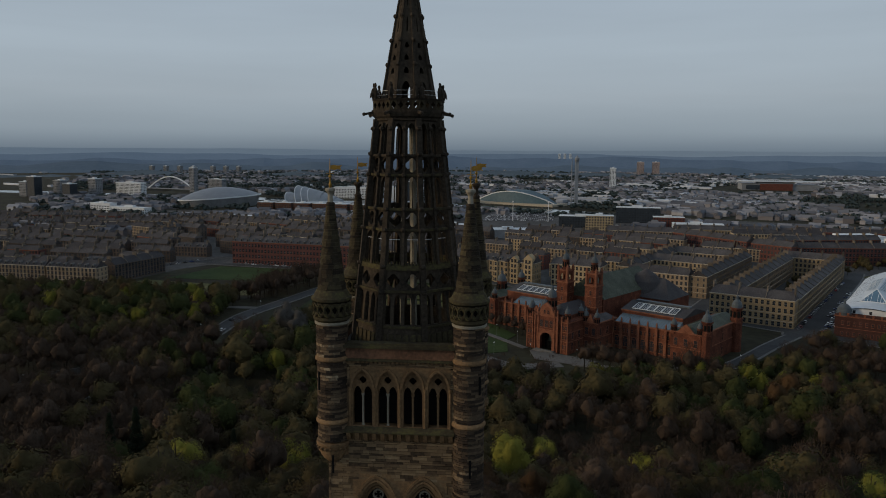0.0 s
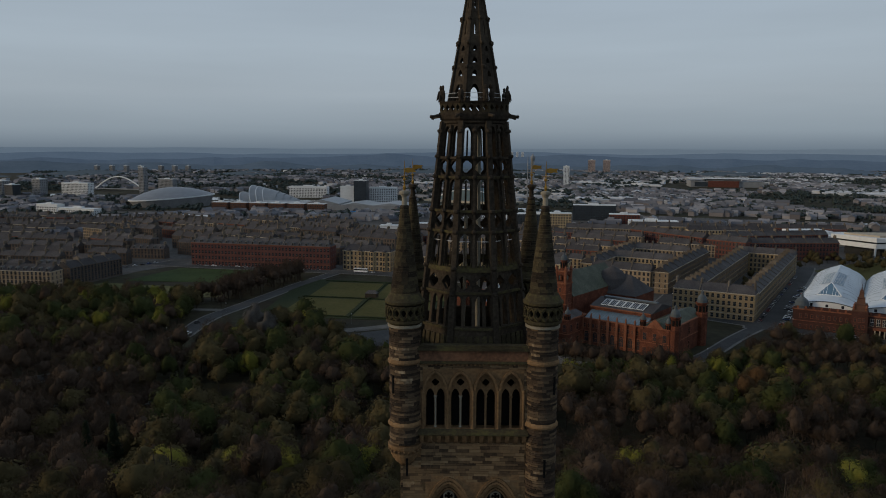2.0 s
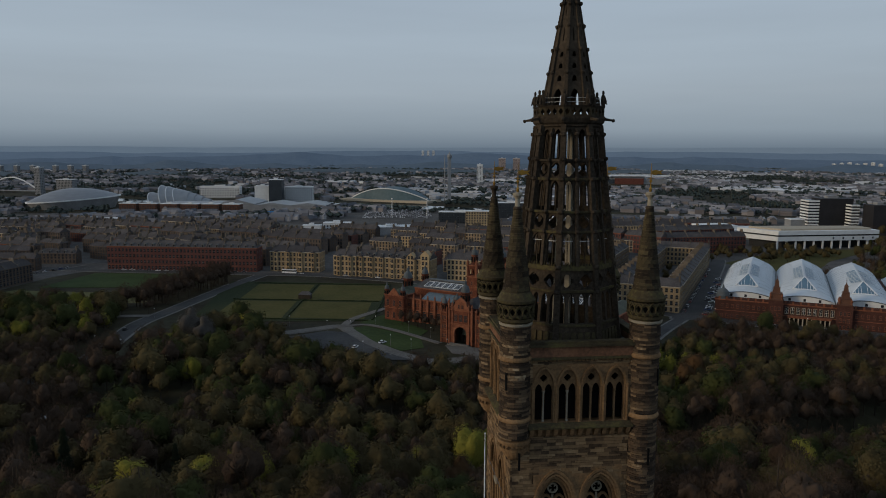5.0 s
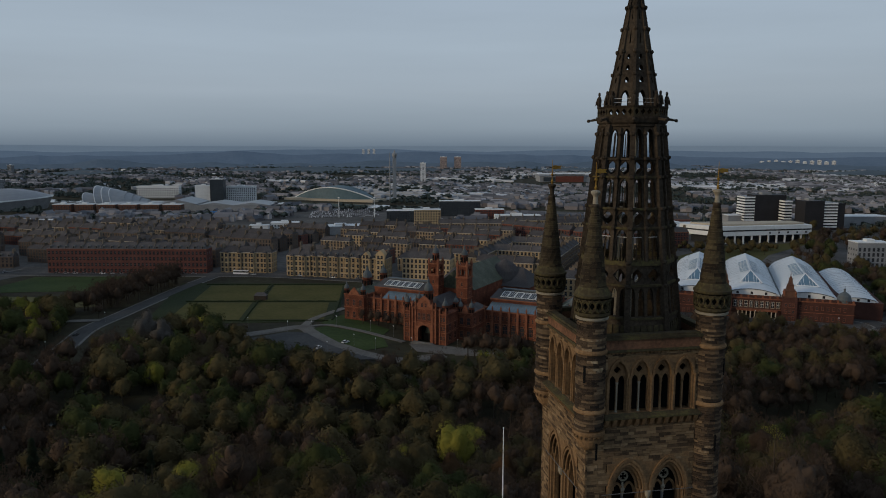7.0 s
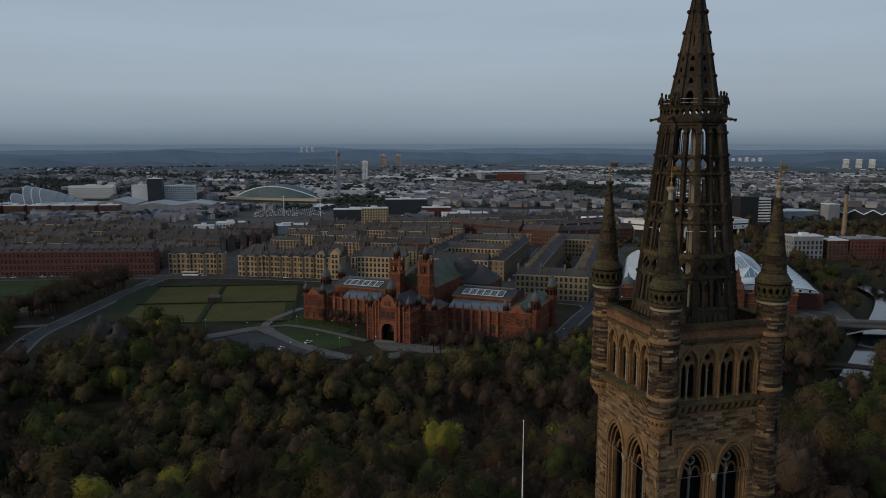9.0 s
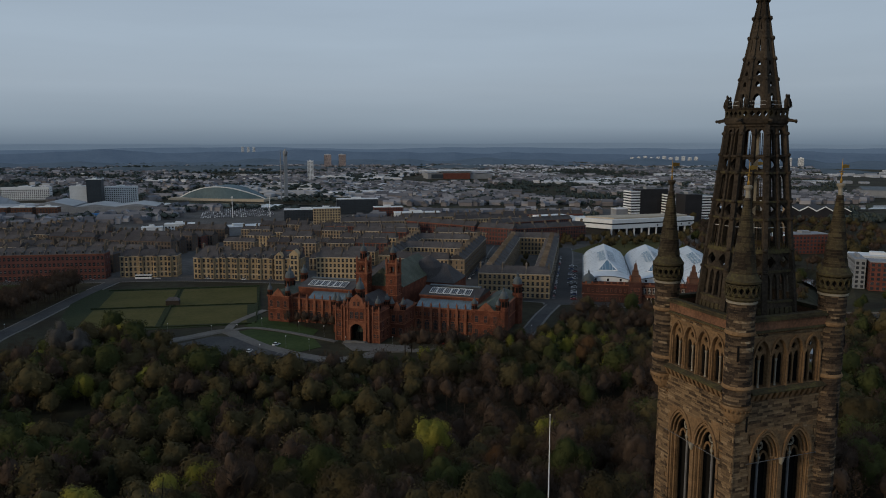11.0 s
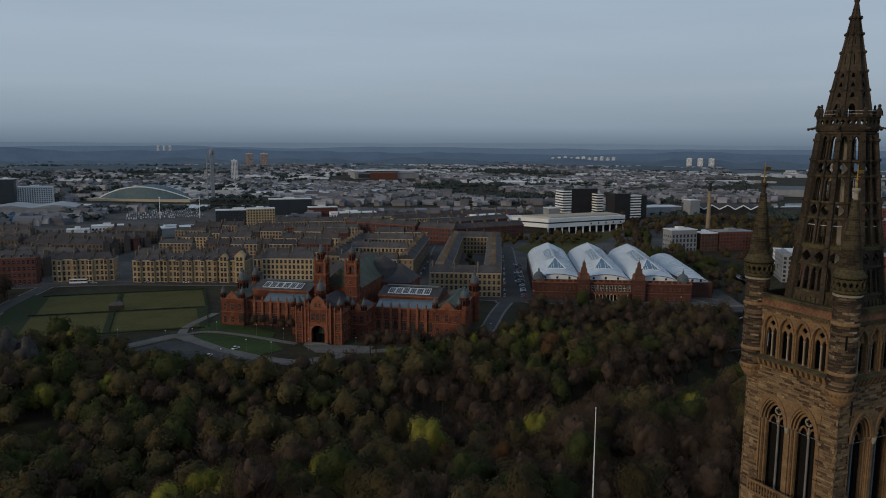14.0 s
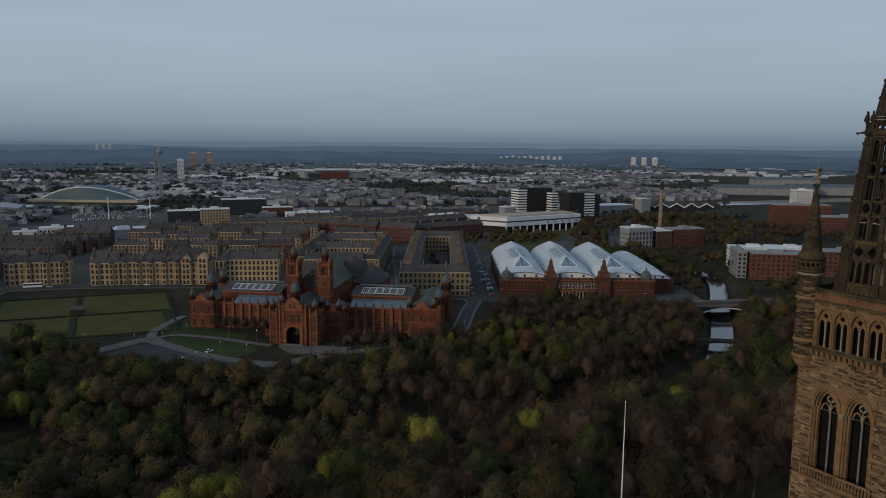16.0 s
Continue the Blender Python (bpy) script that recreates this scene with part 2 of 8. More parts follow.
FAR_TREE = mat("hazed_far_trees", [(0.032, 0.044, 0.043), (0.051, 0.064, 0.058), (0.076, 0.088, 0.073)], 0.01, 0.95, island=0.5)
MORTAR = mat("pale_lime_mortar", [(0.080, 0.063, 0.043), (0.15, 0.12, 0.085)], 1.2, 0.95, bump=0.3)
BARK = mat("bark", [(0.030, 0.024, 0.018), (0.060, 0.048, 0.036)], 0.8, 0.95)
TWIG = mat("bare_twigs", [(0.026, 0.018, 0.013), (0.047, 0.033, 0.024), (0.080, 0.058, 0.043)], 0.10, 0.9, island=0.13, random_ob=0.45, spec=0.04)
LEAF_OLIVE = mat("olive_foliage", [(0.022, 0.0175, 0.0095), (0.044, 0.035, 0.017), (0.082, 0.067, 0.031)], 0.10, 0.9, island=0.13, random_ob=0.45, spec=0.04)
LEAF_GREEN = mat("green_foliage", [(0.018, 0.021, 0.008), (0.036, 0.042, 0.015), (0.074, 0.082, 0.028)], 0.10, 0.9, island=0.13, random_ob=0.45, spec=0.04)
LEAF_BRIGHT = mat("fresh_yellow_green_foliage", [(0.0514, 0.0519, 0.0121), (0.1214, 0.1175, 0.0229), (0.2357, 0.2118, 0.0430)], 0.10, 0.9, island=0.13, random_ob=0.45, spec=0.04)
LEAF_RUST = mat("rust_brown_foliage", [(0.0260, 0.0150, 0.0088), (0.0559, 0.0325, 0.0163), (0.1040, 0.0625, 0.0300)], 0.10, 0.9, island=0.13, random_ob=0.45, spec=0.04)
LEAF_DARK = mat("dark_evergreen_foliage", [(0.006, 0.009, 0.005), (0.013, 0.018, 0.009), (0.024, 0.030, 0.014)], 0.1, 0.9, island=0.4, spec=0.1)
BLOSSOM = mat("white_blossom", [(0.045, 0.040, 0.036), (0.095, 0.088, 0.078)], 0.2, 0.9, island=0.5)


# ---- mesh tools ----
class Shape:
    """Gathers corners and faces of one mesh."""

    def __init__(self):
        self.v, self.f, self.m = [], [], []

    def add(self, verts, faces, slot=0):
        k = len(self.v)
        self.v.extend(tuple(p) for p in verts)
        self.f.extend(tuple(i + k for i in q) for q in faces)
        self.m.extend([slot] * len(faces))
        return self

    def box(self, x0, x1, y0, y1, z0, z1, slot=0, bottom=True):
        fs = [(0, 1, 5, 4), (1, 2, 6, 5), (2, 3, 7, 6), (3, 0, 4, 7), (4, 5, 6, 7)]
        if bottom:
            fs.append((3, 2, 1, 0))
        return self.add([(x0, y0, z0), (x1, y0, z0), (x1, y1, z0), (x0, y1, z0), (x0, y0, z1), (x1, y0, z1), (x1, y1, z1), (x0, y1, z1)], fs, slot)

    def hexa(self, c, slot=0):
        """Eight corners: four below, four above, both counter-clockwise."""
        return self.add(c, [(0, 1, 5, 4), (1, 2, 6, 5), (2, 3, 7, 6), (3, 0, 4, 7), (4, 5, 6, 7), (3, 2, 1, 0)], slot)

    def prism(self, poly, z0, z1, slot=0):
        n = len(poly)
        vs = [(x, y, z0) for x, y in poly] + [(x, y, z1) for x, y in poly]
        fs = [(i, (i + 1) % n, n + (i + 1) % n, n + i) for i in range(n)] + [tuple(range(n, 2 * n)), tuple(range(n - 1, -1, -1))]
        return self.add(vs, fs, slot)

    def lathe(self, x, y, profile, n=12, turn=0.0, slot=0, sx=1.0, sy=1.0):
        """Rings (z, r) one above the other, closed at both ends."""
        vs, fs = [], []
        for z, r in profile:
            for i in range(n):
                a = turn + 2 * math.pi * i / n
                vs.append((x + sx * r * math.cos(a), y + sy * r * math.sin(a), z))
        for j in range(len(profile) - 1):
            for i in range(n):
                k = (i + 1) % n
                fs.append((j * n + i, j * n + k, (j + 1) * n + k, (j + 1) * n + i))
        fs.append(tuple(range(n - 1, -1, -1)))
        fs.append(tuple(range((len(profile) - 1) * n, len(profile) * n)))
        return self.add(vs, fs, slot)

    def beam(self, p, q, w, d=None, slot=0, w1=None):
        """A square bar from p to q, w wide, tapering to w1."""
        p, q = Vector(p), Vector(q)
        d = w if d is None else d
        s1 = 1.0 if w1 is None else w1 / w
        ax = (q - p).normalized()
        side = ax.cross(Vector((0, 0, 1)))
        side = Vector((1, 0, 0)) if side.length < 1e-4 else side.normalized()
        up = side.cross(ax).normalized()
        a, b = side * (w / 2), up * (d / 2)
        c = [p - a - b, p + a - b, p + a + b, p - a + b]
        e = [q + (k - p) * s1 for k in c]
        return self.add(c + e, [(0, 1, 5, 4), (1, 2, 6, 5), (2, 3, 7, 6), (3, 0, 4, 7), (4, 5, 6, 7), (3, 2, 1, 0)], slot)

    def ring(self, profile, n=8, turn=0.0):
        """A closed ring of the given section (z, r)."""
        m_ = len(profile)
        vs = [(r * math.cos(turn + 2 * math.pi * i / n), r * math.sin(turn + 2 * math.pi * i / n), z) for z, r in profile for i in range(n)]
        fs = [(j * n + i, j * n + (i + 1) % n, ((j + 1) % m_) * n + (i + 1) % n, ((j + 1) % m_) * n + i) for j in range(m_) for i in range(n)]
        return self.add(vs, fs)

    def gable(self, x0, x1, y0, y1, z0, z1, axis="x", over=0.3, hip=0.0, slot=0):
        """A pitched roof on a rectangle, ridge along axis, ends hipped by hip metres."""
        x0, x1, y0, y1 = x0 - over, x1 + over, y0 - over, y1 + over
        if axis == "x":
            ym = (y0 + y1) / 2
            r0, r1 = (x0 + hip, ym, z1), (x1 - hip, ym, z1)
            return self.add([(x0, y0, z0), (x1, y0, z0), (x1, y1, z0), (x0, y1, z0), r0, r1], [(0, 1, 5, 4), (2, 3, 4, 5), (1, 2, 5), (3, 0, 4), (3, 2, 1, 0)], slot)
        xm = (x0 + x1) / 2
        r0, r1 = (xm, y0 + hip, z1), (xm, y1 - hip, z1)
        return self.add([(x0, y0, z0), (x1, y0, z0), (x1, y1, z0), (x0, y1, z0), r0, r1], [(1, 2, 5, 4), (3, 0, 4, 5), (0, 1, 4), (2, 3, 5), (3, 2, 1, 0)], slot)

    def cell(self, place, rect, hole, depth, slot=0, back=True):
        """A rectangular panel (u0, u1, z0, z1) with a hole (points about its middle), mapped by place(u, z, d)."""
        u0, u1, z0, z1 = rect
        cu, cz = sum(p[0] for p in hole) / len(hole), sum(p[1] for p in hole) / len(hole)
        angles = [(math.atan2(z - cz, u - cu), (u, z)) for u, z in hole]
        ring = [(a, p) for a, p in angles]
        for u, z in ((u0, z0), (u1, z0), (u1, z1), (u0, z1)):
            a = math.atan2(z - cz, u - cu)
            for i in range(len(hole)):
                (ax, az), (bx, bz) = hole[i], hole[(i + 1) % len(hole)]
                dx, dz, ex, ez = math.cos(a), math.sin(a), bx - ax, bz - az
                det = dx * -ez + ex * dz
                if abs(det) < 1e-12:
                    continue
                r = ((ax - cu) * -ez + ex * (az - cz)) / det
                s = (dx * (az - cz) - dz * (ax - cu)) / det
                if r > 0 and -1e-9 <= s <= 1 + 1e-9:
                    ring.append((a, (cu + r * dx, cz + r * dz)))
                    break
        ring.sort(key=lambda q: q[0])
        inner, outer = [], []
        for a, p in ring:
            dx, dz = math.cos(a), math.sin(a)
            r = min(((u1 - cu) / dx if dx > 1e-9 else (u0 - cu) / dx if dx < -1e-9 else 1e9), ((z1 - cz) / dz if dz > 1e-9 else (z0 - cz) / dz if dz < -1e-9 else 1e9))
            inner.append(p)
            outer.append((cu + r * dx, cz + r * dz))
        n = len(inner)
        vs = [place(*p, 0) for p in outer] + [place(*p, 0) for p in inner] + [place(*p, depth) for p in inner] + [place(*p, depth) for p in outer]
        fs = []
        for i in range(n):
            k = (i + 1) % n
            fs.append((i, k, n + k, n + i))
            fs.append((n + i, n + k, 2 * n + k, 2 * n + i))
            if back:
                fs.append((2 * n + i, 2 * n + k, 3 * n + k, 3 * n + i))
        return self.add(vs, fs, slot)


def pointed(cx, half, sill, spring, apex, n=5):
    """A pointed arch, counter-clockwise from the sill."""
    pts = [(cx - half, sill), (cx + half, sill), (cx + half, spring)]
    for i in range(1, n):
        s = i / n
        pts.append((cx + half * (1 - s ** 1.7), spring + (apex - spring) * (1 - (1 - s) ** 1.5)))
    pts.append((cx, apex))
    for i in range(n - 1, 0, -1):
        s = i / n
        pts.append((cx - half * (1 - s ** 1.7), spring + (apex - spring) * (1 - (1 - s) ** 1.5)))
    pts.append((cx - half, spring))
    return pts


def rounded(cx, half, sill, spring, n=8):
    pts = [(cx - half, sill), (cx + half, sill)]
    return pts + [(cx + half * math.cos(math.pi * i / n), spring + half * math.sin(math.pi * i / n)) for i in range(n + 1)]


def foil(cx, cz, r, n=16, lobes=4):
    return [(cx + r * (0.7 + 0.3 * abs(math.cos(lobes / 2 * a))) * math.cos(a), cz + r * (0.7 + 0.3 * abs(math.cos(lobes / 2 * a))) * math.sin(a)) for a in (2 * math.pi * (i + 0.5) / n for i in range(n))]


def mesh_of(name, shape, mats):
    me = bpy.data.meshes.new(name)
    me.from_pydata(shape.v, [], shape.f)
    for m in mats if isinstance(mats, (list, tuple)) else [mats]:
        me.materials.append(m)
    if any(shape.m):
        me.polygons.foreach_set("material_index", shape.m)
    me.update()
    bm = bmesh.new()
    bm.from_mesh(me)
    bmesh.ops.recalc_face_normals(bm, faces=bm.faces)
    bm.to_mesh(me)
    bm.free()
    return me


def part(name, shape, mats, parent, label="", at=None):
    """One mesh under a thing or a part; a Shape or a mesh that is shared."""
    me = shape if isinstance(shape, bpy.types.Mesh) else mesh_of(name, shape, mats)
    ob = new(name, me)
    ob.parent = parent
    if at is not None:
        ob.matrix_basis = at
    if label:
        ob["label"] = label
    return ob


def thing(name, label, category, at, group="", kind=""):
    ob = new(name)
    ob.empty_display_size = 0.5
    ob.matrix_basis = at
    return tagged(ob, label, category, group, kind)


def setting(name, shape, mats, label="", kind="structure", category=""):
    return tagged(new(name, mesh_of(name, shape, mats)), label, category, "", kind)


def smooth(a, b, x):
    s = min(1.0, max(0.0, (x - a) / (b - a)))
    return s * s * (3 - 2 * s)


# ---- ground, river, roads ----
RIVER = [(430, 460), (410, 385), (384, 339), (317, 279), (250, 222), (197, 182), (120, 162), (20, 178), (-70, 222), (-150, 232), (-260, 205), (-420, 190), (-700, 210)]


def to_line(x, y, line):
    best = 1e9
    for (ax, ay), (bx, by) in zip(line, line[1:]):
        dx, dy = bx - ax, by - ay
        s = min(1, max(0, ((x - ax) * dx + (y - ay) * dy) / (dx * dx + dy * dy)))
        best = min(best, math.hypot(x - ax - s * dx, y - ay - s * dy))
    return best


def land(x, y):
    """Height of the ground: a flat valley, the hill that carries the tower, the river's bed."""
    hill = 32.0 * (1 - smooth(45, 185, math.hypot(x * 0.55, y + 10)))
    d = to_line(x, y, RIVER) if -800 < x < 700 and 100 < y < 600 else 999
    return hill - 7.0 * (1 - smooth(6, 16, d))


def steps(spans):
    out = []
    for a, b, n in spans:
        out += [a + (b - a) * i / n for i in range(n)]
    return out + [spans[-1][1]]


gx = steps([(-4700, -1000, 16), (-1000, -420, 12), (-420, 480, 110), (480, 1200, 14), (1200, 4700, 16)])
gy = steps([(-4600, -400, 10), (-400, -60, 12), (-60, 440, 64), (440, 900, 14), (900, 4880, 24)])
ground = Shape()
ground.v = [(x, y, land(x, y)) for y in gy for x in gx]
ground.f = [(j * len(gx) + i, j * len(gx) + i + 1, (j + 1) * len(gx) + i + 1, (j + 1) * len(gx) + i) for j in range(len(gy) - 1) for i in range(len(gx) - 1)]
ground.m = [0] * len(ground.f)
setting("ground", ground, GROUND, "rough grass and earth of the valley park and town", category="ground")


def ribbon(line, half, z, thick=0.12):
    """A flat strip along a line."""
    left, right = [], []
    for i, (x, y) in enumerate(line):
        ax, ay = line[max(0, i - 1)]
        bx, by = line[min(len(line) - 1, i + 1)]
        n = math.hypot(bx - ax, by - ay)
        nx, ny = -(by - ay) / n, (bx - ax) / n
        left.append((x + nx * half, y + ny * half))
        right.append((x - nx * half, y - ny * half))
    s = Shape()
    k = len(line)
    s.v = [(x, y, z) for x, y in left + right] + [(x, y, z - thick) for x, y in left + right]
    for i in range(k - 1):
        s.f += [(k + i, k + i + 1, i + 1, i), (i, i + 1, 2 * k + i + 1, 2 * k + i), (k + i + 1, k + i, 3 * k + i, 3 * k + i + 1)]
    s.m = [0] * len(s.f)
    return s


def bend(line, n=6):
    """The line rounded through its points."""
    out = []
    for i in range(len(line) - 1):
        p0, p1, p2, p3 = (Vector(line[max(0, min(len(line) - 1, k))]) for k in (i - 1, i, i + 1, i + 2))
        for j in range(n):
            t = j / n
            q = 0.5 * ((2 * p1) + (p2 - p0) * t + (2 * p0 - 5 * p1 + 4 * p2 - p3) * t * t + (3 * p1 - p0 - 3 * p2 + p3) * t ** 3)
            out.append((q.x, q.y))
    return out + [tuple(line[-1])]


setting("water", ribbon(bend(RIVER[:6]), 6.0, -4.2, 0.3), WATER, "narrow dark river reflecting the grey sky", category="river")
setting("water", ribbon(bend(RIVER[5:]), 2.6, -4.6, 0.3), WATER, "narrow shaded stretch of the river among trees", category="river")
CLYDE = [(-1500, 1650), (-700, 1480), (-200, 1330), (60, 1215), (290, 1045), (560, 950), (820, 880), (1200, 800), (2200, 700)]
setting("water", ribbon(bend(CLYDE), 34, 0.08, 0.3), WATER, "wide grey river beyond the town", category="river")

ROADS = {
    "park_road": ([(-300, 200), (-230, 222), (-168, 262), (-153, 293), (-150.4, 325), (-149.6, 368), (-140, 404), (-129, 444), (-116, 490), (-100, 536)], 4.6),
    "front_road": ([(-330, 596), (-235, 566), (-110, 540), (-60, 529), (-20, 511), (32, 484), (60, 470)], 5.5),
    "gallery_road": ([(60, 470), (120, 410), (176, 360), (235, 318), (276, 288), (330, 262), (420, 215)], 6.0),
    "side_street": ([(172, 350), (190, 385), (279, 540), (300, 580)], 9.0),
    "tenement_street": ([(128, 404), (148, 442), (206, 564), (240, 625)], 7.0),
    "gallery_drive": ([(-64, 340), (-50, 346), (-33, 353), (-25, 336), (-16, 314), (-3, 293), (14, 278), (36, 283)], 3.0),
    "gallery_drive_end": ([(42, 284), (70, 278), (104, 281)], 1.6),
    "gallery_side_road": ([(104, 282), (120, 292), (150, 330), (176, 360)], 3.4),
    "hall_road": ([(275, 330), (292, 312), (292, 292), (276, 280)], 5.0),
    "west_street": ([(-265, 600), (-300, 530), (-330, 470)], 5.0),
}
for i_, (key, (line, half)) in enumerate(ROADS.items()):
    setting("pavement", ribbon(bend(line), half + 1.3, 0.15 + 0.008 * i_, 0.3), PATH if "gallery_d" in key else KERB, "stone-kerbed pavement beside the road", category="pavement")
    setting("road", ribbon(bend(line), half, 0.30 + 0.008 * i_, 0.1), PATH if "drive" in key else ASPHALT, "grey asphalt road through town and park", category="road")
setting("path", ribbon(bend([(-31, 352), (-18, 355), (-2, 340), (10, 324), (20, 310)]), 1.6, 0.42, 0.3), PATH, "pale path across the gallery lawn", category="path")
setting("path", ribbon(bend([(-31, 354), (-25, 372), (-6, 398)]), 2.4, 0.43, 0.3), PATH, "pale path beside the gallery", category="path")
setting("path", ribbon(bend([(-300, 384), (-268, 389), (-200, 391), (-148, 390)]), 3.0, 0.44, 0.3), PATH, "pale park path", category="path")


def slab(name, poly, z, m, label, category="lawn", thick=0.2):
    s = Shape()
    s.prism(poly, z - thick, z)
    return setting(name, s, m, label, category=category)


slab("town_ground", [(-760, 560), (-400, 478), (-285, 462), (-262, 540), (-240, 572), (-110, 545), (-88, 535), (30, 486), (62, 468), (124, 402), (172, 355), (182, 348), (300, 275), (420, 480), (620, 560), (700, 900), (100, 1160), (-700, 1120)], 0.10, TOWN, "dark worn streets, yards and back courts", "ground")
slab("lawn", [(-22, 361), (-8, 380), (16, 338), (11, 327), (-2, 343)], 0.23, LAWN, "dark green mown lawn before the gallery")
slab("lawn", [(-30, 347), (-18, 352), (-2.7, 337), (10.5, 320), (11, 303), (-1, 298), (-14, 317), (-23, 336)], 0.23, LAWN, "dark green mown lawn beside the drive")
slab("car_park", [(-62, 330), (-40, 342), (-30, 338), (-21, 316), (-8, 294), (4, 280), (-22, 284)], 0.46, ASPHALT, "grey car park with marked bays", "car park")
slab("forecourt", [(22, 306), (40, 298), (54, 288), (46, 280), (24, 290)], 0.47, PATH, "pale paved forecourt before the gallery door", "pavement")
slab("lawn", [(305, 452), (400, 560), (505, 636), (398, 632), (300, 560)], 0.2, GREEN_BOWL, "rough green bank below the hospital")
slab("lawn", [(-282, 455), (-268, 483), (-170, 461), (-161, 431), (-236, 428)], 0.2, LAWN_PALE, "pale worn playing lawn in the park")
slab("lawn", [(-236, 553), (-166, 545), (-140, 520), (-146, 484), (-255, 492)], 0.2, LAWN, "dark green park lawn before red tenements")
slab("lawn", [(-250, 352), (-205, 352), (-200, 338), (-250, 330)], 0.2, LAWN_PALE, "small pale lawn among park trees")
slab("lawn", [(-120, 506), (0, 484), (-12, 364), (-78, 370), (-122, 392)], 0.21, HEDGE, "dark grass round the bowling greens")
# bowling greens in a 2 x 2 block, hedged
GO, GU, GV = Vector((-105, 437)), Vector((0.985, -0.17)), Vector((0.10, 0.995))
for (a0, a1, b0, b1) in ((2, 44, 2, 56), (48, 98, 2, 56), (0, 42, -54, -4), (46, 92, -52, -4)):
    q = [tuple(GO + GU * a + GV * b) for a, b in ((a0, b0), (a1, b0), (a1, b1), (a0, b1))]
    slab("bowling_green", q, 0.255, GREEN_BOWL, "square bowling green of mown turf", "lawn")
for (a0, b0, a1, b1) in ((-2, -1, 97, -1), (45, -58, 45, 0), (46, 0, 46, 58), (-2, 59, 100, 59), (97, -54, 100, 59), (-3, -56, 95, -56)):
    s = Shape()
    p, q = GO + GU * a0 + GV * b0, GO + GU * a1 + GV * b1
    n = 24
    for i in range(n):
        c, d = p.lerp(q, i / n), p.lerp(q, (i + 0.97) / n)
        h = random.uniform(0.5, 0.9)
        s.beam((*c, h / 2 + 0.1), (*d, h / 2 + 0.1), random.uniform(0.7, 1.1), h)
    tagged(new("hedge", mesh_of("hedge", s, HEDGE)), "low clipped dark hedge round the bowling greens", "hedge", "hedges round the greens")
pav = thing("bowls_pavilion", "small dark timber pavilion between the bowling greens", "pavilion", pose(*(GO + GU * 46 + GV * 5), 0.2, 0, 0, -10))
part("wall", Shape().box(-4, 4, -2.5, 2.5, 0, 3), BARK, pav)
part("roof", Shape().gable(-4, 4, -2.5, 2.5, 3, 5, hip=2), SLATE, pav)
for k in range(6):
    p = Vector((2, 283)) + Vector((-3.0, 2.4)) * k
    s = Shape().beam((p.x, p.y, 0.475), (p.x + 2.0, p.y + 4.0, 0.475), 0.5, 0.01)
    part("bay_marking", s, KERB, bpy.data.objects["car_park"])


# ---- the tower ----
BASE = 32.0
DOWN = pose(0, 0, -BASE)
tower = thing("gothic_tower", "tall soot-darkened Gothic sandstone tower with openwork spire on the hill", "tower", pose(0, 0, BASE))


def quarter(k):
    return pose(0, 0, -BASE, 0, 0, 90 * k)


def flat(u, z, d):
    """A face 5.9 m before the axis, looking to -y."""
    return (u, -5.9 + d, z)


def ashlar(place, u0, u1, z0, z1, seed, course=0.215, length=(0.35, 1.25), skip=None):
    """Courses of separate stones on a face: a list of eight corners each."""
    rnd = random.Random(seed)
    out, z = [], z0
    while z < z1 - 0.05:
        h = min(course * rnd.uniform(0.6, 1.45), z1 - z)
        u = u0
        while u < u1 - 0.05:
            w = min(rnd.uniform(*length), u1 - u)
            if u1 - u - w < 0.2:
                w = u1 - u
            if skip is None or not skip(u + w / 2, z + h / 2):
                d, g = -rnd.uniform(0.02, 0.07), 0.012
                a, b, c, e = u + g, u + w - g, z + g, z + h - g
                out.append([place(a, c, d), place(b, c, d), place(b, c, 0.12), place(a, c, 0.12), place(a, e, d), place(b, e, d), place(b, e, 0.12), place(a, e, 0.12)])
            u += w
        z += h
    return out


def in_lancets(u, z):
    return abs(u) < 3.95 and z < 74.3


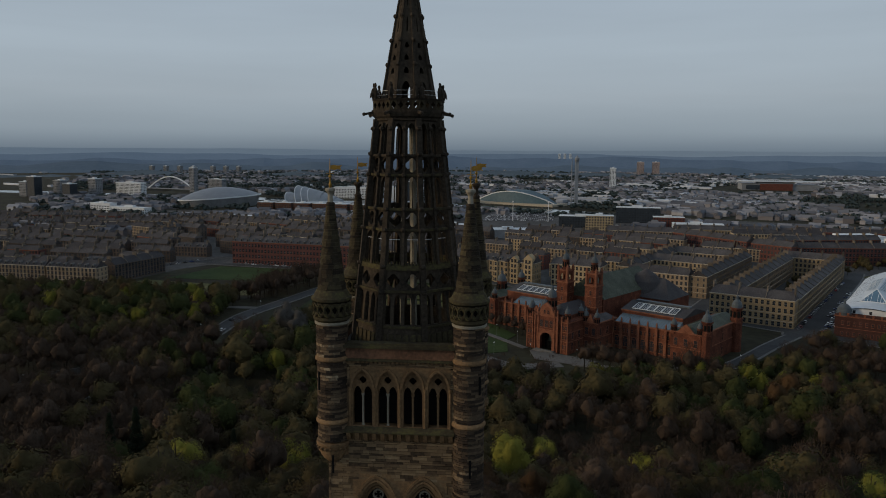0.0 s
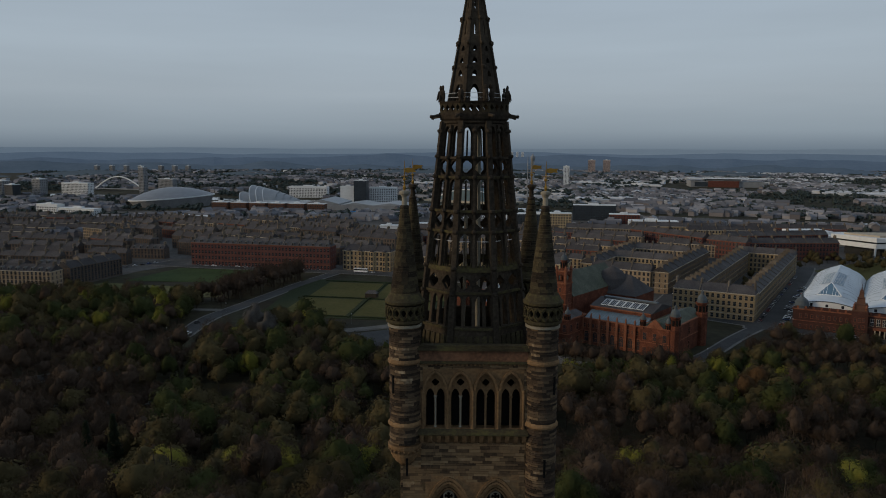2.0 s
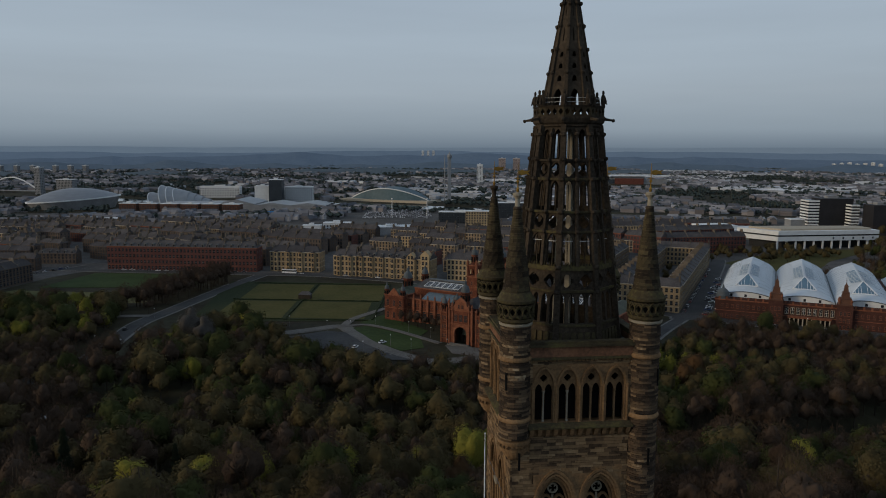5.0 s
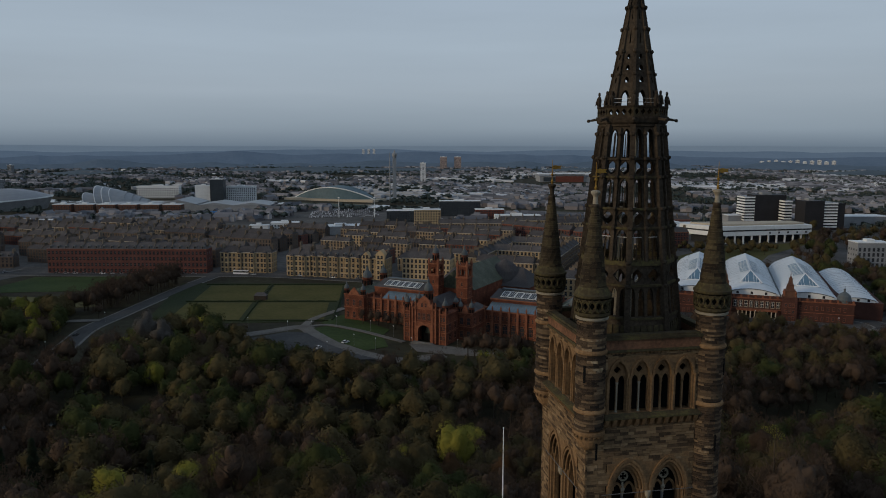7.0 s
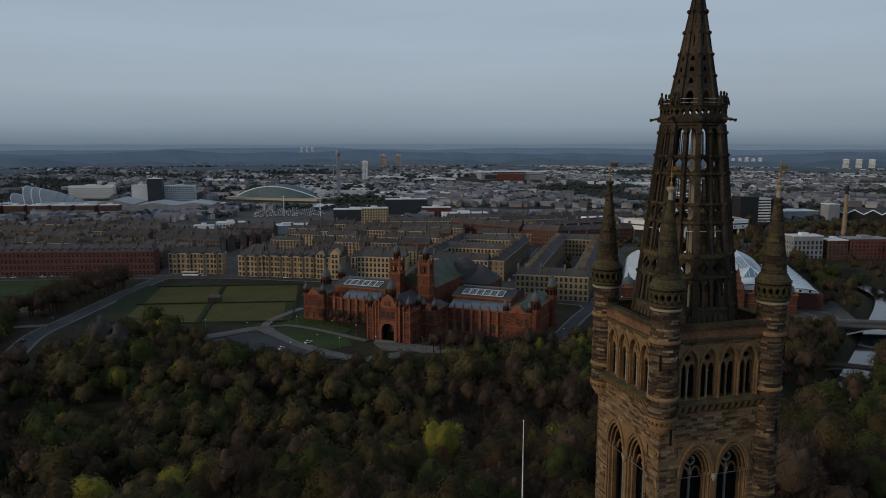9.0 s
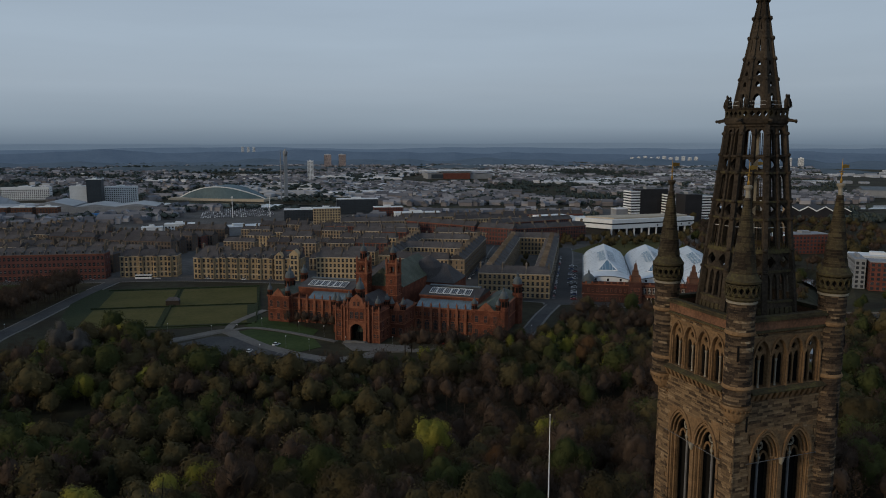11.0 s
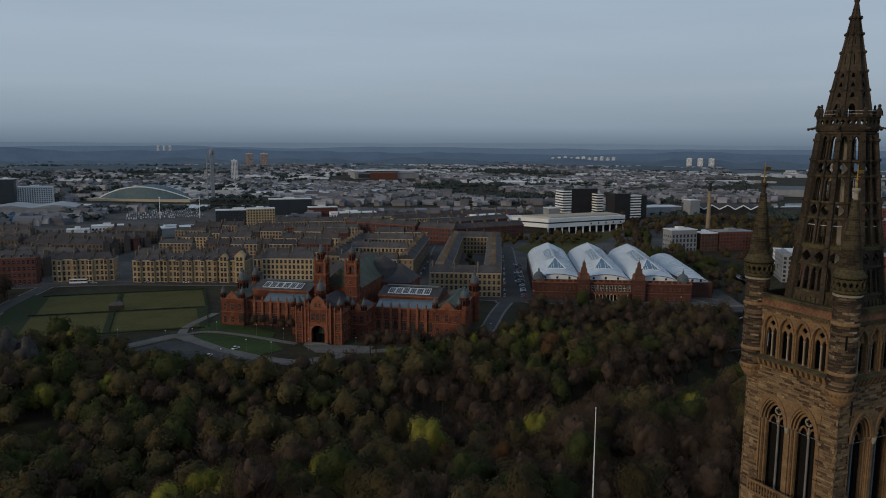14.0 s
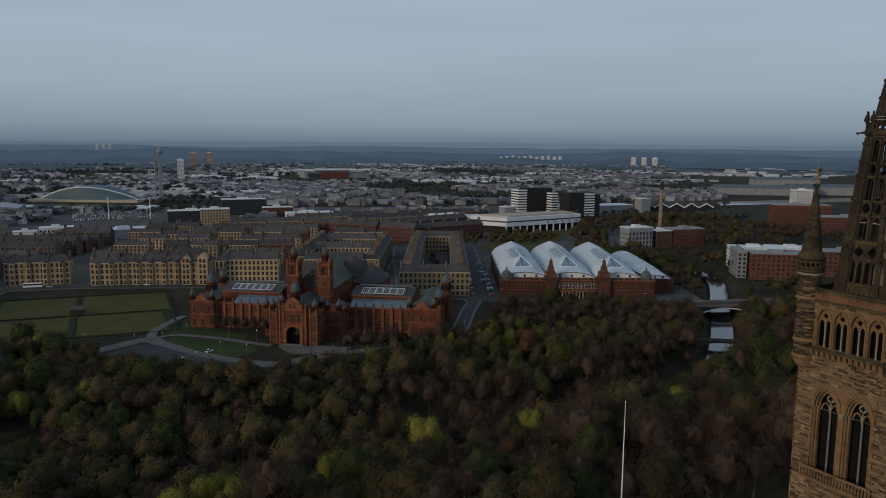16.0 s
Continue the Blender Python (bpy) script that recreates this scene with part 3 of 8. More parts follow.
# core and lower shaft
part("shaft_core", Shape().box(-5.8, 5.8, -5.8, 5.8, BASE - 1, 62.0).box(-4.3, 4.3, -4.3, 4.3, 62.0, 84.1), STONE_DARK, tower, "plain dark stone core", at=DOWN)
part("roof_deck", Shape().box(-5.75, 5.75, -5.75, 5.75, 83.9, 84.25), LEAD, tower, "flat lead roof behind the parapet", at=DOWN)
for k in range(4):
    # belfry stage: four pointed openings, each with a slim shaft and tracery
    s = Shape()
    for c in (-3.105, -1.035, 1.035, 3.105):
        s.cell(flat, (c - 1.035, c + 1.035, 78.15, 83.35), pointed(c, 0.80, 78.3, 81.5, 82.95), 0.35, back=False)
        inner = lambda u, z, d: (u, -5.62 + d, z)
        s.cell(inner, (c - 0.92, c + 0.92, 81.72, 83.1), foil(c, 82.12, 0.32), 0.2, back=False)
        for q in (-0.42, 0.42):
            s.cell(lambda u, z, d: (u, -5.62 + d, z), (c + q - 0.42, c + q + 0.42, 78.25, 81.72), pointed(c + q, 0.34, 78.3, 80.9, 81.6), 0.2, back=False)
    for c in (-3.105, -1.035, 1.035, 3.105):
        arc = pointed(c, 0.92, 78.3, 81.5, 83.12, 6)[2:]
        for (ua, za), (ub, zb) in zip(arc, arc[1:]):
            s.beam((ua, -5.97, za), (ub, -5.97, zb), 0.16, 0.2)
    for c in (-4.14, -2.07, 0, 2.07, 4.14):
        s.lathe(c, -5.95, [(78.3, 0.16), (78.5, 0.11), (81.3, 0.11), (81.45, 0.17), (81.6, 0.17)], 8)
    wall = part("belfry_wall", s, STONE_TRIM, tower, "belfry wall pierced by four pointed openings", at=quarter(k))
    # near-black sheet: the belfry's inner shade as colour
    part("louvre_recess", Shape().box(-4.2, 4.2, -4.55, -4.4, 78.1, 83.4), OPENING_SHADE, wall, "near-black sheet painted as the belfry's inner shade")
    for c in (-3.105, -1.035, 1.035, 3.105):
        part("mullion", Shape().lathe(c, -5.55, [(78.3, 0.15), (78.45, 0.095), (80.75, 0.095), (80.9, 0.15), (81.0, 0.15)], 8), STONE_PALE if c < 0 or k == 3 else STONE_TRIM, wall, "slim stone shaft in the opening")
    s = Shape()
    for blk in ashlar(flat, -4.6, -4.14, 78.15, 83.3, 11 + k) + ashlar(flat, 4.14, 4.6, 78.15, 83.3, 21 + k) + ashlar(flat, -4.6, 4.6, 83.35, 83.75, 31 + k):
        s.hexa(blk)
    part("belfry_quoin", s, STONE, wall)["kind"] = "stuff"
    # cornice
    s = Shape().box(-4.6, 4.6, -6.08, -5.5, 84.05, 84.95)
    part("parapet_band", s, STONE_RED, tower, "tan stone parapet band", at=quarter(k))
    s = Shape().box(-4.6, 4.6, -6.3, -5.4, 84.95, 85.18).box(-4.6, 4.6, -6.22, -5.4, 83.85, 84.05).box(-4.6, 4.6, -6.15, -5.4, 85.18, 85.36)
    part("coping", s, STONE_MOSS, tower, "weathered mossy coping", at=quarter(k))
    dent = mesh_of("dentil", Shape().box(-0.08, 0.08, -6.12, -5.8, 83.68, 83.84), STONE_TRIM)
    for i in range(26):
        part("dentil", dent, None, tower, at=quarter(k) @ pose(-4.42 + i * 0.353, 0, 0))
    # sill shelf on corbels
    s = Shape().add([(-4.5, -6.0, 78.3), (4.5, -6.0, 78.3), (4.5, -6.55, 78.05), (-4.5, -6.55, 78.05), (-4.5, -6.0, 77.9), (4.5, -6.0, 77.9), (4.5, -6.55, 77.9), (-4.5, -6.55, 77.9)],
                    [(0, 1, 2, 3), (3, 2, 6, 7), (7, 6, 5, 4), (0, 3, 7, 4), (1, 5, 6, 2)])
    shelf = part("sill_shelf", s, STONE_MOSS, tower, "sloping mossy sill on stone corbels", at=quarter(k))
    corbel = Shape().hexa([(-0.17, -6.1, 77.15), (0.17, -6.1, 77.15), (0.17, -5.9, 77.0), (-0.17, -5.9, 77.0), (-0.17, -6.5, 77.9), (0.17, -6.5, 77.9), (0.17, -5.9, 77.9), (-0.17, -5.9, 77.9)])
    corbel.hexa([(-0.17, -6.28, 77.42), (0.17, -6.28, 77.42), (0.17, -5.9, 77.42), (-0.17, -5.9, 77.42), (-0.17, -6.32, 77.6), (0.17, -6.32, 77.6), (0.17, -5.9, 77.6), (-0.17, -5.9, 77.6)])
    cm = mesh_of("corbel", corbel, STONE_TRIM)
    for i in range(13):
        part("corbel", cm, None, shelf, at=pose(-4.2 + i * 0.7, 0, 0))
    # lancet stage: two deep moulded openings
    lan = part("lancet_wall", Shape().box(-3.95, 3.95, -5.9, -4.6, 74.25, 74.35).box(-3.95, 3.95, -5.9, -4.6, 61.9, 62.06), STONE_TRIM, tower, "deep moulded pair of pointed belfry openings", at=quarter(k))
    for c in (-1.97, 1.97):
        for y_, w_, top_, hw, ap_ in ((-5.93, 1.97, 74.3, 1.72, 73.7), (-5.64, 1.8, 74.0, 1.46, 73.3), (-5.35, 1.55, 73.7, 1.20, 72.9)):
            part("arch_order", Shape().cell(lambda u, z, d: (u, y_ + d, z), (c - w_, c + w_, 62.05, top_), pointed(c, hw, 62.2, 70.9, ap_, 8), 0.3, back=False), STONE_TRIM, lan, "recessed arch moulding")
        for y_, hw, ap_, w_ in ((-6.0, 1.82, 73.98, 0.17), (-5.96, 1.62, 73.62, 0.15), (-5.70, 1.40, 73.28, 0.14), (-5.44, 1.14, 72.86, 0.13)):
            roll = Shape()
            arc = pointed(c, hw, 62.2, 70.9, ap_, 8)[2:]
            for (ua, za_), (ub, zb_) in zip(arc, arc[1:]):
                roll.beam((ua, y_, za_), (ub, y_, zb_), w_, w_ * 1.3)
            part("arch_roll", roll, STONE_TRIM, lan, "rounded roll moulding of the arch")
        # two sub-arches under the round foil
        sub = Shape()
        for q in (-0.58, 0.58):
            arc = pointed(c + q, 0.55, 69.0, 70.4, 71.35, 6)[2:]
            for (ua, za_), (ub, zb_) in zip(arc, arc[1:]):
                sub.beam((ua, -5.0, za_), (ub, -5.0, zb_), 0.16, 0.22)
        part("tracery", sub, STONE_TRIM, lan, "pair of slim pointed sub-arches")
        for q in (-1.6, -1.33, 1.33, 1.6):
            part("jamb_shaft", Shape().lathe(c + q, -5.72 + abs(abs(q) - 1.6), [(62.2, 0.17), (62.5, 0.11), (70.5, 0.11), (70.7, 0.18), (70.95, 0.18)], 8), STONE_TRIM, lan, "slender jamb shaft")
    for c in (-1.97, 1.97):
        part("mullion", Shape().lathe(c, -4.95, [(62.2, 0.13), (70.2, 0.13)], 8), LEAD, lan, "slender grey shaft in the opening")
        # shade behind the lancet, painted as a near-black sheet
        part("opening_back", Shape().box(c - 1.35, c + 1.35, -4.5, -4.35, 62.1, 73.4), OPENING_SHADE, lan, "near-black sheet painted as shade inside the opening")
        ring = Shape()
        for i in range(12):
            a, b = 2 * math.pi * i / 12, 2 * math.pi * (i + 1) / 12
            ring.beam((c + 0.42 * math.cos(a), -5.05, 72.0 + 0.42 * math.sin(a)), (c + 0.42 * math.cos(b), -5.05, 72.0 + 0.42 * math.sin(b)), 0.13)
        for i in range(4):
            a = math.pi / 2 * i + 0.78
            ring.beam((c + 0.42 * math.cos(a), -5.05, 72.0 + 0.42 * math.sin(a)), (c + 0.16 * math.cos(a), -5.05, 72.0 + 0.16 * math.sin(a)), 0.15, 0.12, w1=0.06)
        part("tracery_capital", Shape().lathe(c, -5.02, [(70.15, 0.10), (70.5, 0.11), (70.62, 0.2), (70.8, 0.22), (70.95, 0.1), (71.4, 0.09)], 8), STONE_PALE, lan, "small pale carved capital")
        part("quatrefoil", ring, STONE_PALE, lan, "pale carved quatrefoil")
    part("hood_string", Shape().beam((-4.4, -6.06, 70.85), (4.4, -6.06, 70.85), 0.045), LEAD, lan, "thin pale cable across the openings")
    part("capital", Shape().lathe(0, -6.02, [(70.2, 0.12), (70.6, 0.26), (70.95, 0.30)], 10), STONE_PALE, lan, "pale carved capital between the arches")
    # small balcony below
    s = Shape().box(-4.4, 4.4, -6.7, -5.85, 61.7, 62.05).box(-4.4, 4.4, -6.72, -6.5, 63.15, 63.4)
    for i in range(23):
        s.lathe(-4.3 + i * 0.39, -6.6, [(62.05, 0.09), (62.4, 0.13), (62.8, 0.08), (63.15, 0.1)], 6)
    part("balustrade", s, STONE_TRIM, tower, "carved stone balustrade under the openings", at=quarter(k))
    part("corner_backing", Shape().box(3.96, 5.84, -5.84, -3.96, 62.0, 78.1), STONE_TRIM, tower, "plain stone behind the corner courses", at=quarter(k))
    part("wall_backing", Shape().box(-3.94, 3.94, -5.84, -4.62, 74.36, 78.1), STONE_TRIM, tower, "plain stone above the arches", at=quarter(k))
    # courses of stone
    s = Shape()
    for blk in ashlar(flat, -6.0, 6.0, 62.0, 77.1, 41 + k, skip=lambda u, z: in_lancets(u, z) or (z > 73.6 and k in (0, 3) and abs(u) < 4.3)) + ashlar(flat, -6.0, 6.0, 44.0, 61.7, 51 + k, 0.26, (0.5, 1.5)):
        s.hexa(blk)
    part("coursed_stone", s, STONE, tower, "uneven courses of brown and soot-black stones", at=quarter(k))["kind"] = "stuff"

# one turret at an angle, copied to the corners
TURRET_TOP = 97.8


def ring_courses(z0, z1, r, seed, n=8, course=0.215):
    rnd = random.Random(seed)
    s = Shape()
    z = z0
    while z < z1 - 0.05:
        h = min(course * rnd.uniform(0.7, 1.25), z1 - z)
        a = rnd.uniform(0, 6.28)
        cuts = [a + 6.2832 * (i + rnd.uniform(-0.25, 0.25)) / n for i in range(n)]
        cuts.append(cuts[0] + 6.2832)
        for i in range(n):
            p, q, rr = cuts[i] + 0.008, cuts[i + 1] - 0.008, r + rnd.uniform(0.0, 0.05)
            m = (p + q) / 2
            lo, hi = z + 0.016, z + h - 0.016
            vs = []
            for zz in (lo, hi):
                vs += [(rr * math.cos(t), rr * math.sin(t), zz) for t in (p, m, q)] + [((r - 0.15) * math.cos(t), (r - 0.15) * math.sin(t), zz) for t in (p, q)]
            s.add(vs, [(0, 1, 6, 5), (1, 2, 7, 6), (3, 0, 5, 8), (2, 4, 9, 7), (5, 6, 7, 9, 8), (3, 4, 2, 1, 0)])
        z += h
    return s


def turret(x, y, low, pale, seed):
    tur = part("turret", Shape().lathe(0, 0, [(low + (0 if low < 70 else 1.9), 1.22), (87.0, 1.22)], 20), MORTAR, tower, "round corner turret with conical stone cap", at=pose(x, y, -BASE))
    part("stone_ring", ring_courses(low + (0 if low < 70 else 1.9), 86.9, 1.27, seed), STONE_TURRET, tur, "curved courses of mixed brown stones")["kind"] = "stuff"
    if low > 70:
        part("corbel_base", Shape().lathe(0, 0, [(75.2, 0.55), (75.45, 0.75), (75.5, 0.88), (75.75, 0.92), (75.8, 1.08), (76.05, 1.12), (76.1, 1.22), (76.7, 1.24), (76.75, 1.42), (77.0, 1.42)], 20), STONE_TRIM, tur, "stepped round corbel")
        nm = Shape()
        for i in range(20):
            a = 2 * math.pi * i / 20
            nm.beam((1.2 * math.cos(a), 1.2 * math.sin(a), 76.35), (1.38 * math.cos(a), 1.38 * math.sin(a), 76.6), 0.16)
        part("corbel_teeth", nm, STONE_TRIM, tur)
    for z in (78.7, 83.95):
        part("string_ring", Shape().lathe(0, 0, [(z - 0.12, 1.28), (z - 0.02, 1.42), (z + 0.12, 1.42), (z + 0.3, 1.30)], 20), STONE_TRIM, tur)
    part("pale_ring", Shape().lathe(0, 0, [(86.85, 1.28), (86.9, 1.40), (87.05, 1.42), (87.12, 1.30)], 24), STONE_PALE, tur, "pale repaired stone ring")
    # pierced collar
    s = Shape().lathe(0, 0, [(87.1, 1.3), (87.3, 1.52), (87.55, 1.52)], 24)
    collar = part("pierced_collar", s, STONE_MOSS, tur, "stone collar pierced with round openings")
    pl = lambda u, z, d: ((1.50 - d) * math.cos(u), (1.50 - d) * math.sin(u), z)
    wd = math.pi / 16
    col_ = Shape().cell(pl, (-wd, wd, 87.62, 88.68), [(0.72 * wd * p_, 88.15 + 0.30 * q_) for p_, q_ in foil(0, 0, 1.0)], 0.22, back=False)
    for sg in (-1, 1):
        col_.beam(pl(0, 88.15 + sg * 0.55, -0.04), pl(-wd, 88.15 + sg * 0.26, -0.04), 0.09).beam(pl(0, 88.15 + sg * 0.55, -0.04), pl(wd, 88.15 + sg * 0.26, -0.04), 0.09)
    col_.beam(pl(-wd, 87.86, -0.04), pl(-wd, 88.44, -0.04), 0.09)
    cm_ = mesh_of("collar_panel", col_, STONE_MOSS)
    for i in range(16):
        part("collar_panel", cm_, None, tur, "pierced stone collar panel", at=pose(0, 0, 0, 0, 0, 22.5 * i))
    # near-black cylinder gives the collar's holes their painted shade
    part("collar_core", Shape().lathe(0, 0, [(87.4, 1.18), (88.9, 1.18)], 20), OPENING_SHADE, collar, "near-black core painted as shade behind the collar")
    part("collar_cap", Shape().lathe(0, 0, [(88.74, 1.45), (88.85, 1.62), (89.05, 1.64), (89.15, 1.5), (89.65, 1.22), (89.7, 1.1)], 24), STONE_MOSS, tur, "mossy sloping cornice")
    # conical cap in courses of stones, pale joints between
    cap = part("spirelet", Shape().lathe(0, 0, [(89.55, 1.12), (96.7, 0.25)], 16), MORTAR, tur, "conical stone spirelet with pale joints")
    rnd_, z = random.Random(seed + 40), 89.6
    cs = Shape()
    while z < 96.55:
        h = rnd_.uniform(0.16, 0.33)
        off = rnd_.uniform(0, 6.28)
        for i in range(6):
            a0, a1 = off + 1.0472 * i + 0.012, off + 1.0472 * (i + 1) - 0.012
            ra, rb = 1.18 - (z - 89.6) / 7.1 * 0.88 + rnd_.uniform(0, 0.03), 1.165 - (z + h - 89.6) / 7.1 * 0.88
            vs = [(r_ * math.cos(t_), r_ * math.sin(t_), z_) for z_, r_ in ((z + 0.012, ra), (z + h - 0.012, rb)) for t_ in (a0, (a0 + a1) / 2, a1)]
            vs += [(0.75 * x_, 0.75 * y_, z_) for x_, y_, z_ in vs]
            cs.add(vs, [(0, 1, 4, 3), (1, 2, 5, 4), (3, 4, 10, 9), (4, 5, 11, 10), (6, 7, 1, 0), (7, 8, 2, 1), (0, 3, 9, 6), (2, 8, 11, 5)])
        z += h
    part("stone_ring", cs, STONE_SPIRE, cap, "sooty courses of the spirelet")["kind"] = "stuff"
    part("necking", Shape().lathe(0, 0, [(96.4, 0.26), (96.5, 0.36), (96.62, 0.36), (96.7, 0.27)], 12), STONE_DARK, tur)
    part("finial", Shape().lathe(0, 0, [(96.65, 0.23), (97.3, 0.20), (97.45, 0.28), (97.6, 0.40), (97.78, 0.40), (97.85, 0.2)], 12), STONE_PALE if pale else STONE_DARK, tur, "pale new stone finial" if pale else "dark stone finial")
    g = Shape().lathe(0, 0, [(97.8, 0.09), (98.1, 0.13), (98.3, 0.05), (98.6, 0.05), (98.68, 0.13), (98.8, 0.13), (98.85, 0.05), (99.5, 0.035), (100.2, 0.015)], 8)
    g.box(-0.3, 0.3, -0.025, 0.025, 98.95, 99.0).box(-0.025, 0.025, -0.3, 0.3, 98.95, 99.0)
    rod = part("gilded_rod", g, GOLD, tur, "gilded rod with cross arms")
    vane = Shape()
    pts = [(0.05, 99.30), (0.35, 99.24), (0.62, 99.32), (0.95, 99.28), (0.82, 99.45), (0.98, 99.62), (0.6, 99.60), (0.35, 99.66), (0.05, 99.60)]
    vane.add([(px_, -0.02, pz_) for px_, pz_ in pts] + [(px_, 0.02, pz_) for px_, pz_ in pts], [tuple(range(9)), tuple(range(17, 8, -1))] + [(i, (i + 1) % 9, 9 + (i + 1) % 9, 9 + i) for i in range(9)])
    part("weather_vane", vane, GOLD, tur, "gilded flag-shaped vane")
    return tur


for x, y, low, pale, seed in ((-5.6, -5.6, 75.2, True, 1), (5.6, -5.6, 32.0, True, 2), (-5.6, 5.6, 75.2, False, 3), (5.6, 5.6, 75.2, False, 4)):
    tu = turret(x, y, low, pale, seed)
    for z, a in ((82.2, math.atan2(y, x)), (75.3, -1.4)):
        if z > low:
            # slit's inner shade is a near-black box on the wall
            part("arrow_slit", Shape().box(1.25, 1.36, -0.09, 0.09, z - 0.75, z + 0.75), OPENING_SHADE, tu, "narrow slit window painted as near-black shade", at=pose(0, 0, 0, 0, 0, math.degrees(a)))

# openwork octagonal spire
C8, S8 = math.cos(math.pi / 8), math.sin(math.pi / 8)


def r_low(z):
    return 4.95 + (z - 84.2) * (2.80 - 4.95) / 19.1


def r_up(z):
    return 2.27 * (117.9 - z) / 12.9


def oct_face(radius, inset=0.0):
    return lambda u, z, d: (u * radius(z) * S8, -(radius(z) * C8 - d - inset), z)


def octagon(profile):
    return Shape().lathe(0, 0, profile, 8, math.pi / 8)


fl = oct_face(r_low)
stages = []
low = Shape().hexa([fl(-1, 84.2, 0), fl(1, 84.2, 0), fl(1, 84.2, 0.3), fl(-1, 84.2, 0.3), fl(-1, 86.3, 0), fl(1, 86.3, 0), fl(1, 86.3, 0.3), fl(-1, 86.3, 0.3)])
stages.append(("plinth_panel", low, "plain soot-black base panel"))
low = Shape()
for i in range(4):
    c = -0.75 + 0.5 * i
    low.cell(fl, (c - 0.25, c + 0.25, 86.3, 89.2), pointed(c, 0.17, 86.45, 88.3, 89.0), 0.3)
stages.append(("arcade_panel", low, "arcade of four narrow pointed openings"))
for z0, z1 in ((89.2, 91.0), (94.3, 96.0), (98.8, 100.4)):
    low = Shape()
    for c in (-0.5, 0.5):
        low.cell(fl, (c - 0.5, c + 0.5, z0, z1), [(c + (p - c) * 1.0 / (r_low(z0) * S8), q) for p, q in foil(c, (z0 + z1) / 2, 0.60)], 0.28)
    stages.append(("quatrefoil_panel", low, "panel pierced by two quatrefoils"))
for z0, z1 in ((91.4, 94.3), (96.0, 98.8), (100.4, 103.2)):
    low = Shape()
    for c in (-0.5, 0.5):
        low.cell(fl, (c - 0.5, c + 0.5, z0, z1), pointed(c, 0.31, z0 + 0.08, z1 - 0.85, z1 - 0.16), 0.30)
        low.beam(fl(c, z0, 0.22), fl(c, z1 - 0.5, 0.22), 0.07)
    stages.append(("lancet_panel", low, "pair of open pointed lights"))
stages = [(n_, mesh_of(n_, s_, STONE_DARK), l_) for n_, s_, l_ in stages]
rib = Shape()
for z0, z1 in ((84.2, 89.3), (89.3, 94.3), (94.3, 98.8), (98.8, 103.4)):
    rib.beam((0, -r_low(z0) - 0.02, z0), (0, -r_low(z1) - 0.02, z1), 0.50 if z0 < 89 else 0.44, 0.5)
for z in (89.2, 91.3, 94.3, 96.0, 98.8, 100.5, 102.6):
    rib.lathe(0, -r_low(z) - 0.18, [(z - 0.22, 0.12), (z - 0.05, 0.30), (z + 0.12, 0.28), (z + 0.2, 0.12)], 6)
rib_me = mesh_of("rib", rib, STONE_DARK)
mid = Shape().beam(fl(0, 91.4, -0.10), fl(0, 103.1, -0.10), 0.24, 0.3, w1=0.18)
for z in (94.3, 96.0, 98.8, 100.4, 102.6):
    mid.lathe(0, fl(0, z, -0.2)[1], [(z - 0.2, 0.10), (z - 0.03, 0.22), (z + 0.1, 0.20), (z + 0.2, 0.1)], 6)
mid_me = mesh_of("middle_rib", mid, STONE_DARK)
frieze_me = []
for i in range(6):
    c = -0.83 + 0.332 * i
    frieze_me.append(mesh_of("plinth_block", Shape().hexa([fl(c - 0.12, 84.5, -0.1), fl(c + 0.12, 84.5, -0.1), fl(c + 0.12, 84.5, 0.05), fl(c - 0.12, 84.5, 0.05), fl(c - 0.12, 85.7, -0.1), fl(c + 0.12, 85.7, -0.1), fl(c + 0.12, 85.7, 0.05), fl(c - 0.12, 85.7, 0.05)]), STONE_MOSS))
crest = Shape()
for i in range(13):
    u = -0.96 + 0.16 * i
    a, b = fl(u - 0.03, 91.35, -0.12), fl(u, 91.75, -0.12)
    crest.beam(a, b, 0.16, 0.10, w1=0.05)
crest.hexa([fl(-1, 91.0, -0.18), fl(1, 91.0, -0.18), fl(1, 91.0, 0.3), fl(-1, 91.0, 0.3), fl(-1, 91.4, -0.18), fl(1, 91.4, -0.18), fl(1, 91.4, 0.3), fl(-1, 91.4, 0.3)])
crest_me = mesh_of("cresting", crest, STONE_MOSS)
fu = oct_face(r_up)
tops = []
for z0, z1, hw, lo_, sp_, ap_ in ((105.0, 106.8, 0.42, 105.05, 105.9, 106.5), (106.8, 107.9, 0.28, 107.15, 107.35, 107.65), (107.9, 108.9, 0.28, 108.25, 108.45, 108.68), (108.9, 109.9, 0.26, 109.25, 109.45, 109.68), (109.9, 112.2, 0.12, 110.6, 111.0, 111.8), (112.2, 113.9, 0.10, 112.7, 112.9, 113.5)):
    tops.append(mesh_of("upper_panel", Shape().cell(fu, (-1, 1, z0, z1), pointed(0, hw, lo_, sp_, ap_), 0.24), STONE_DARK))
tops.append(mesh_of("upper_panel", Shape().hexa([fu(-1, 113.9, 0), fu(1, 113.9, 0), fu(1, 113.9, 0.2), fu(-1, 113.9, 0.2), fu(-1, 117.2, 0), fu(1, 117.2, 0), fu(1, 117.2, 0.1), fu(-1, 117.2, 0.1)]), STONE_DARK))
rib2 = Shape().beam((0, -r_up(105.0), 105.0), (0, -r_up(117.3), 117.3), 0.30, 0.32, w1=0.10)
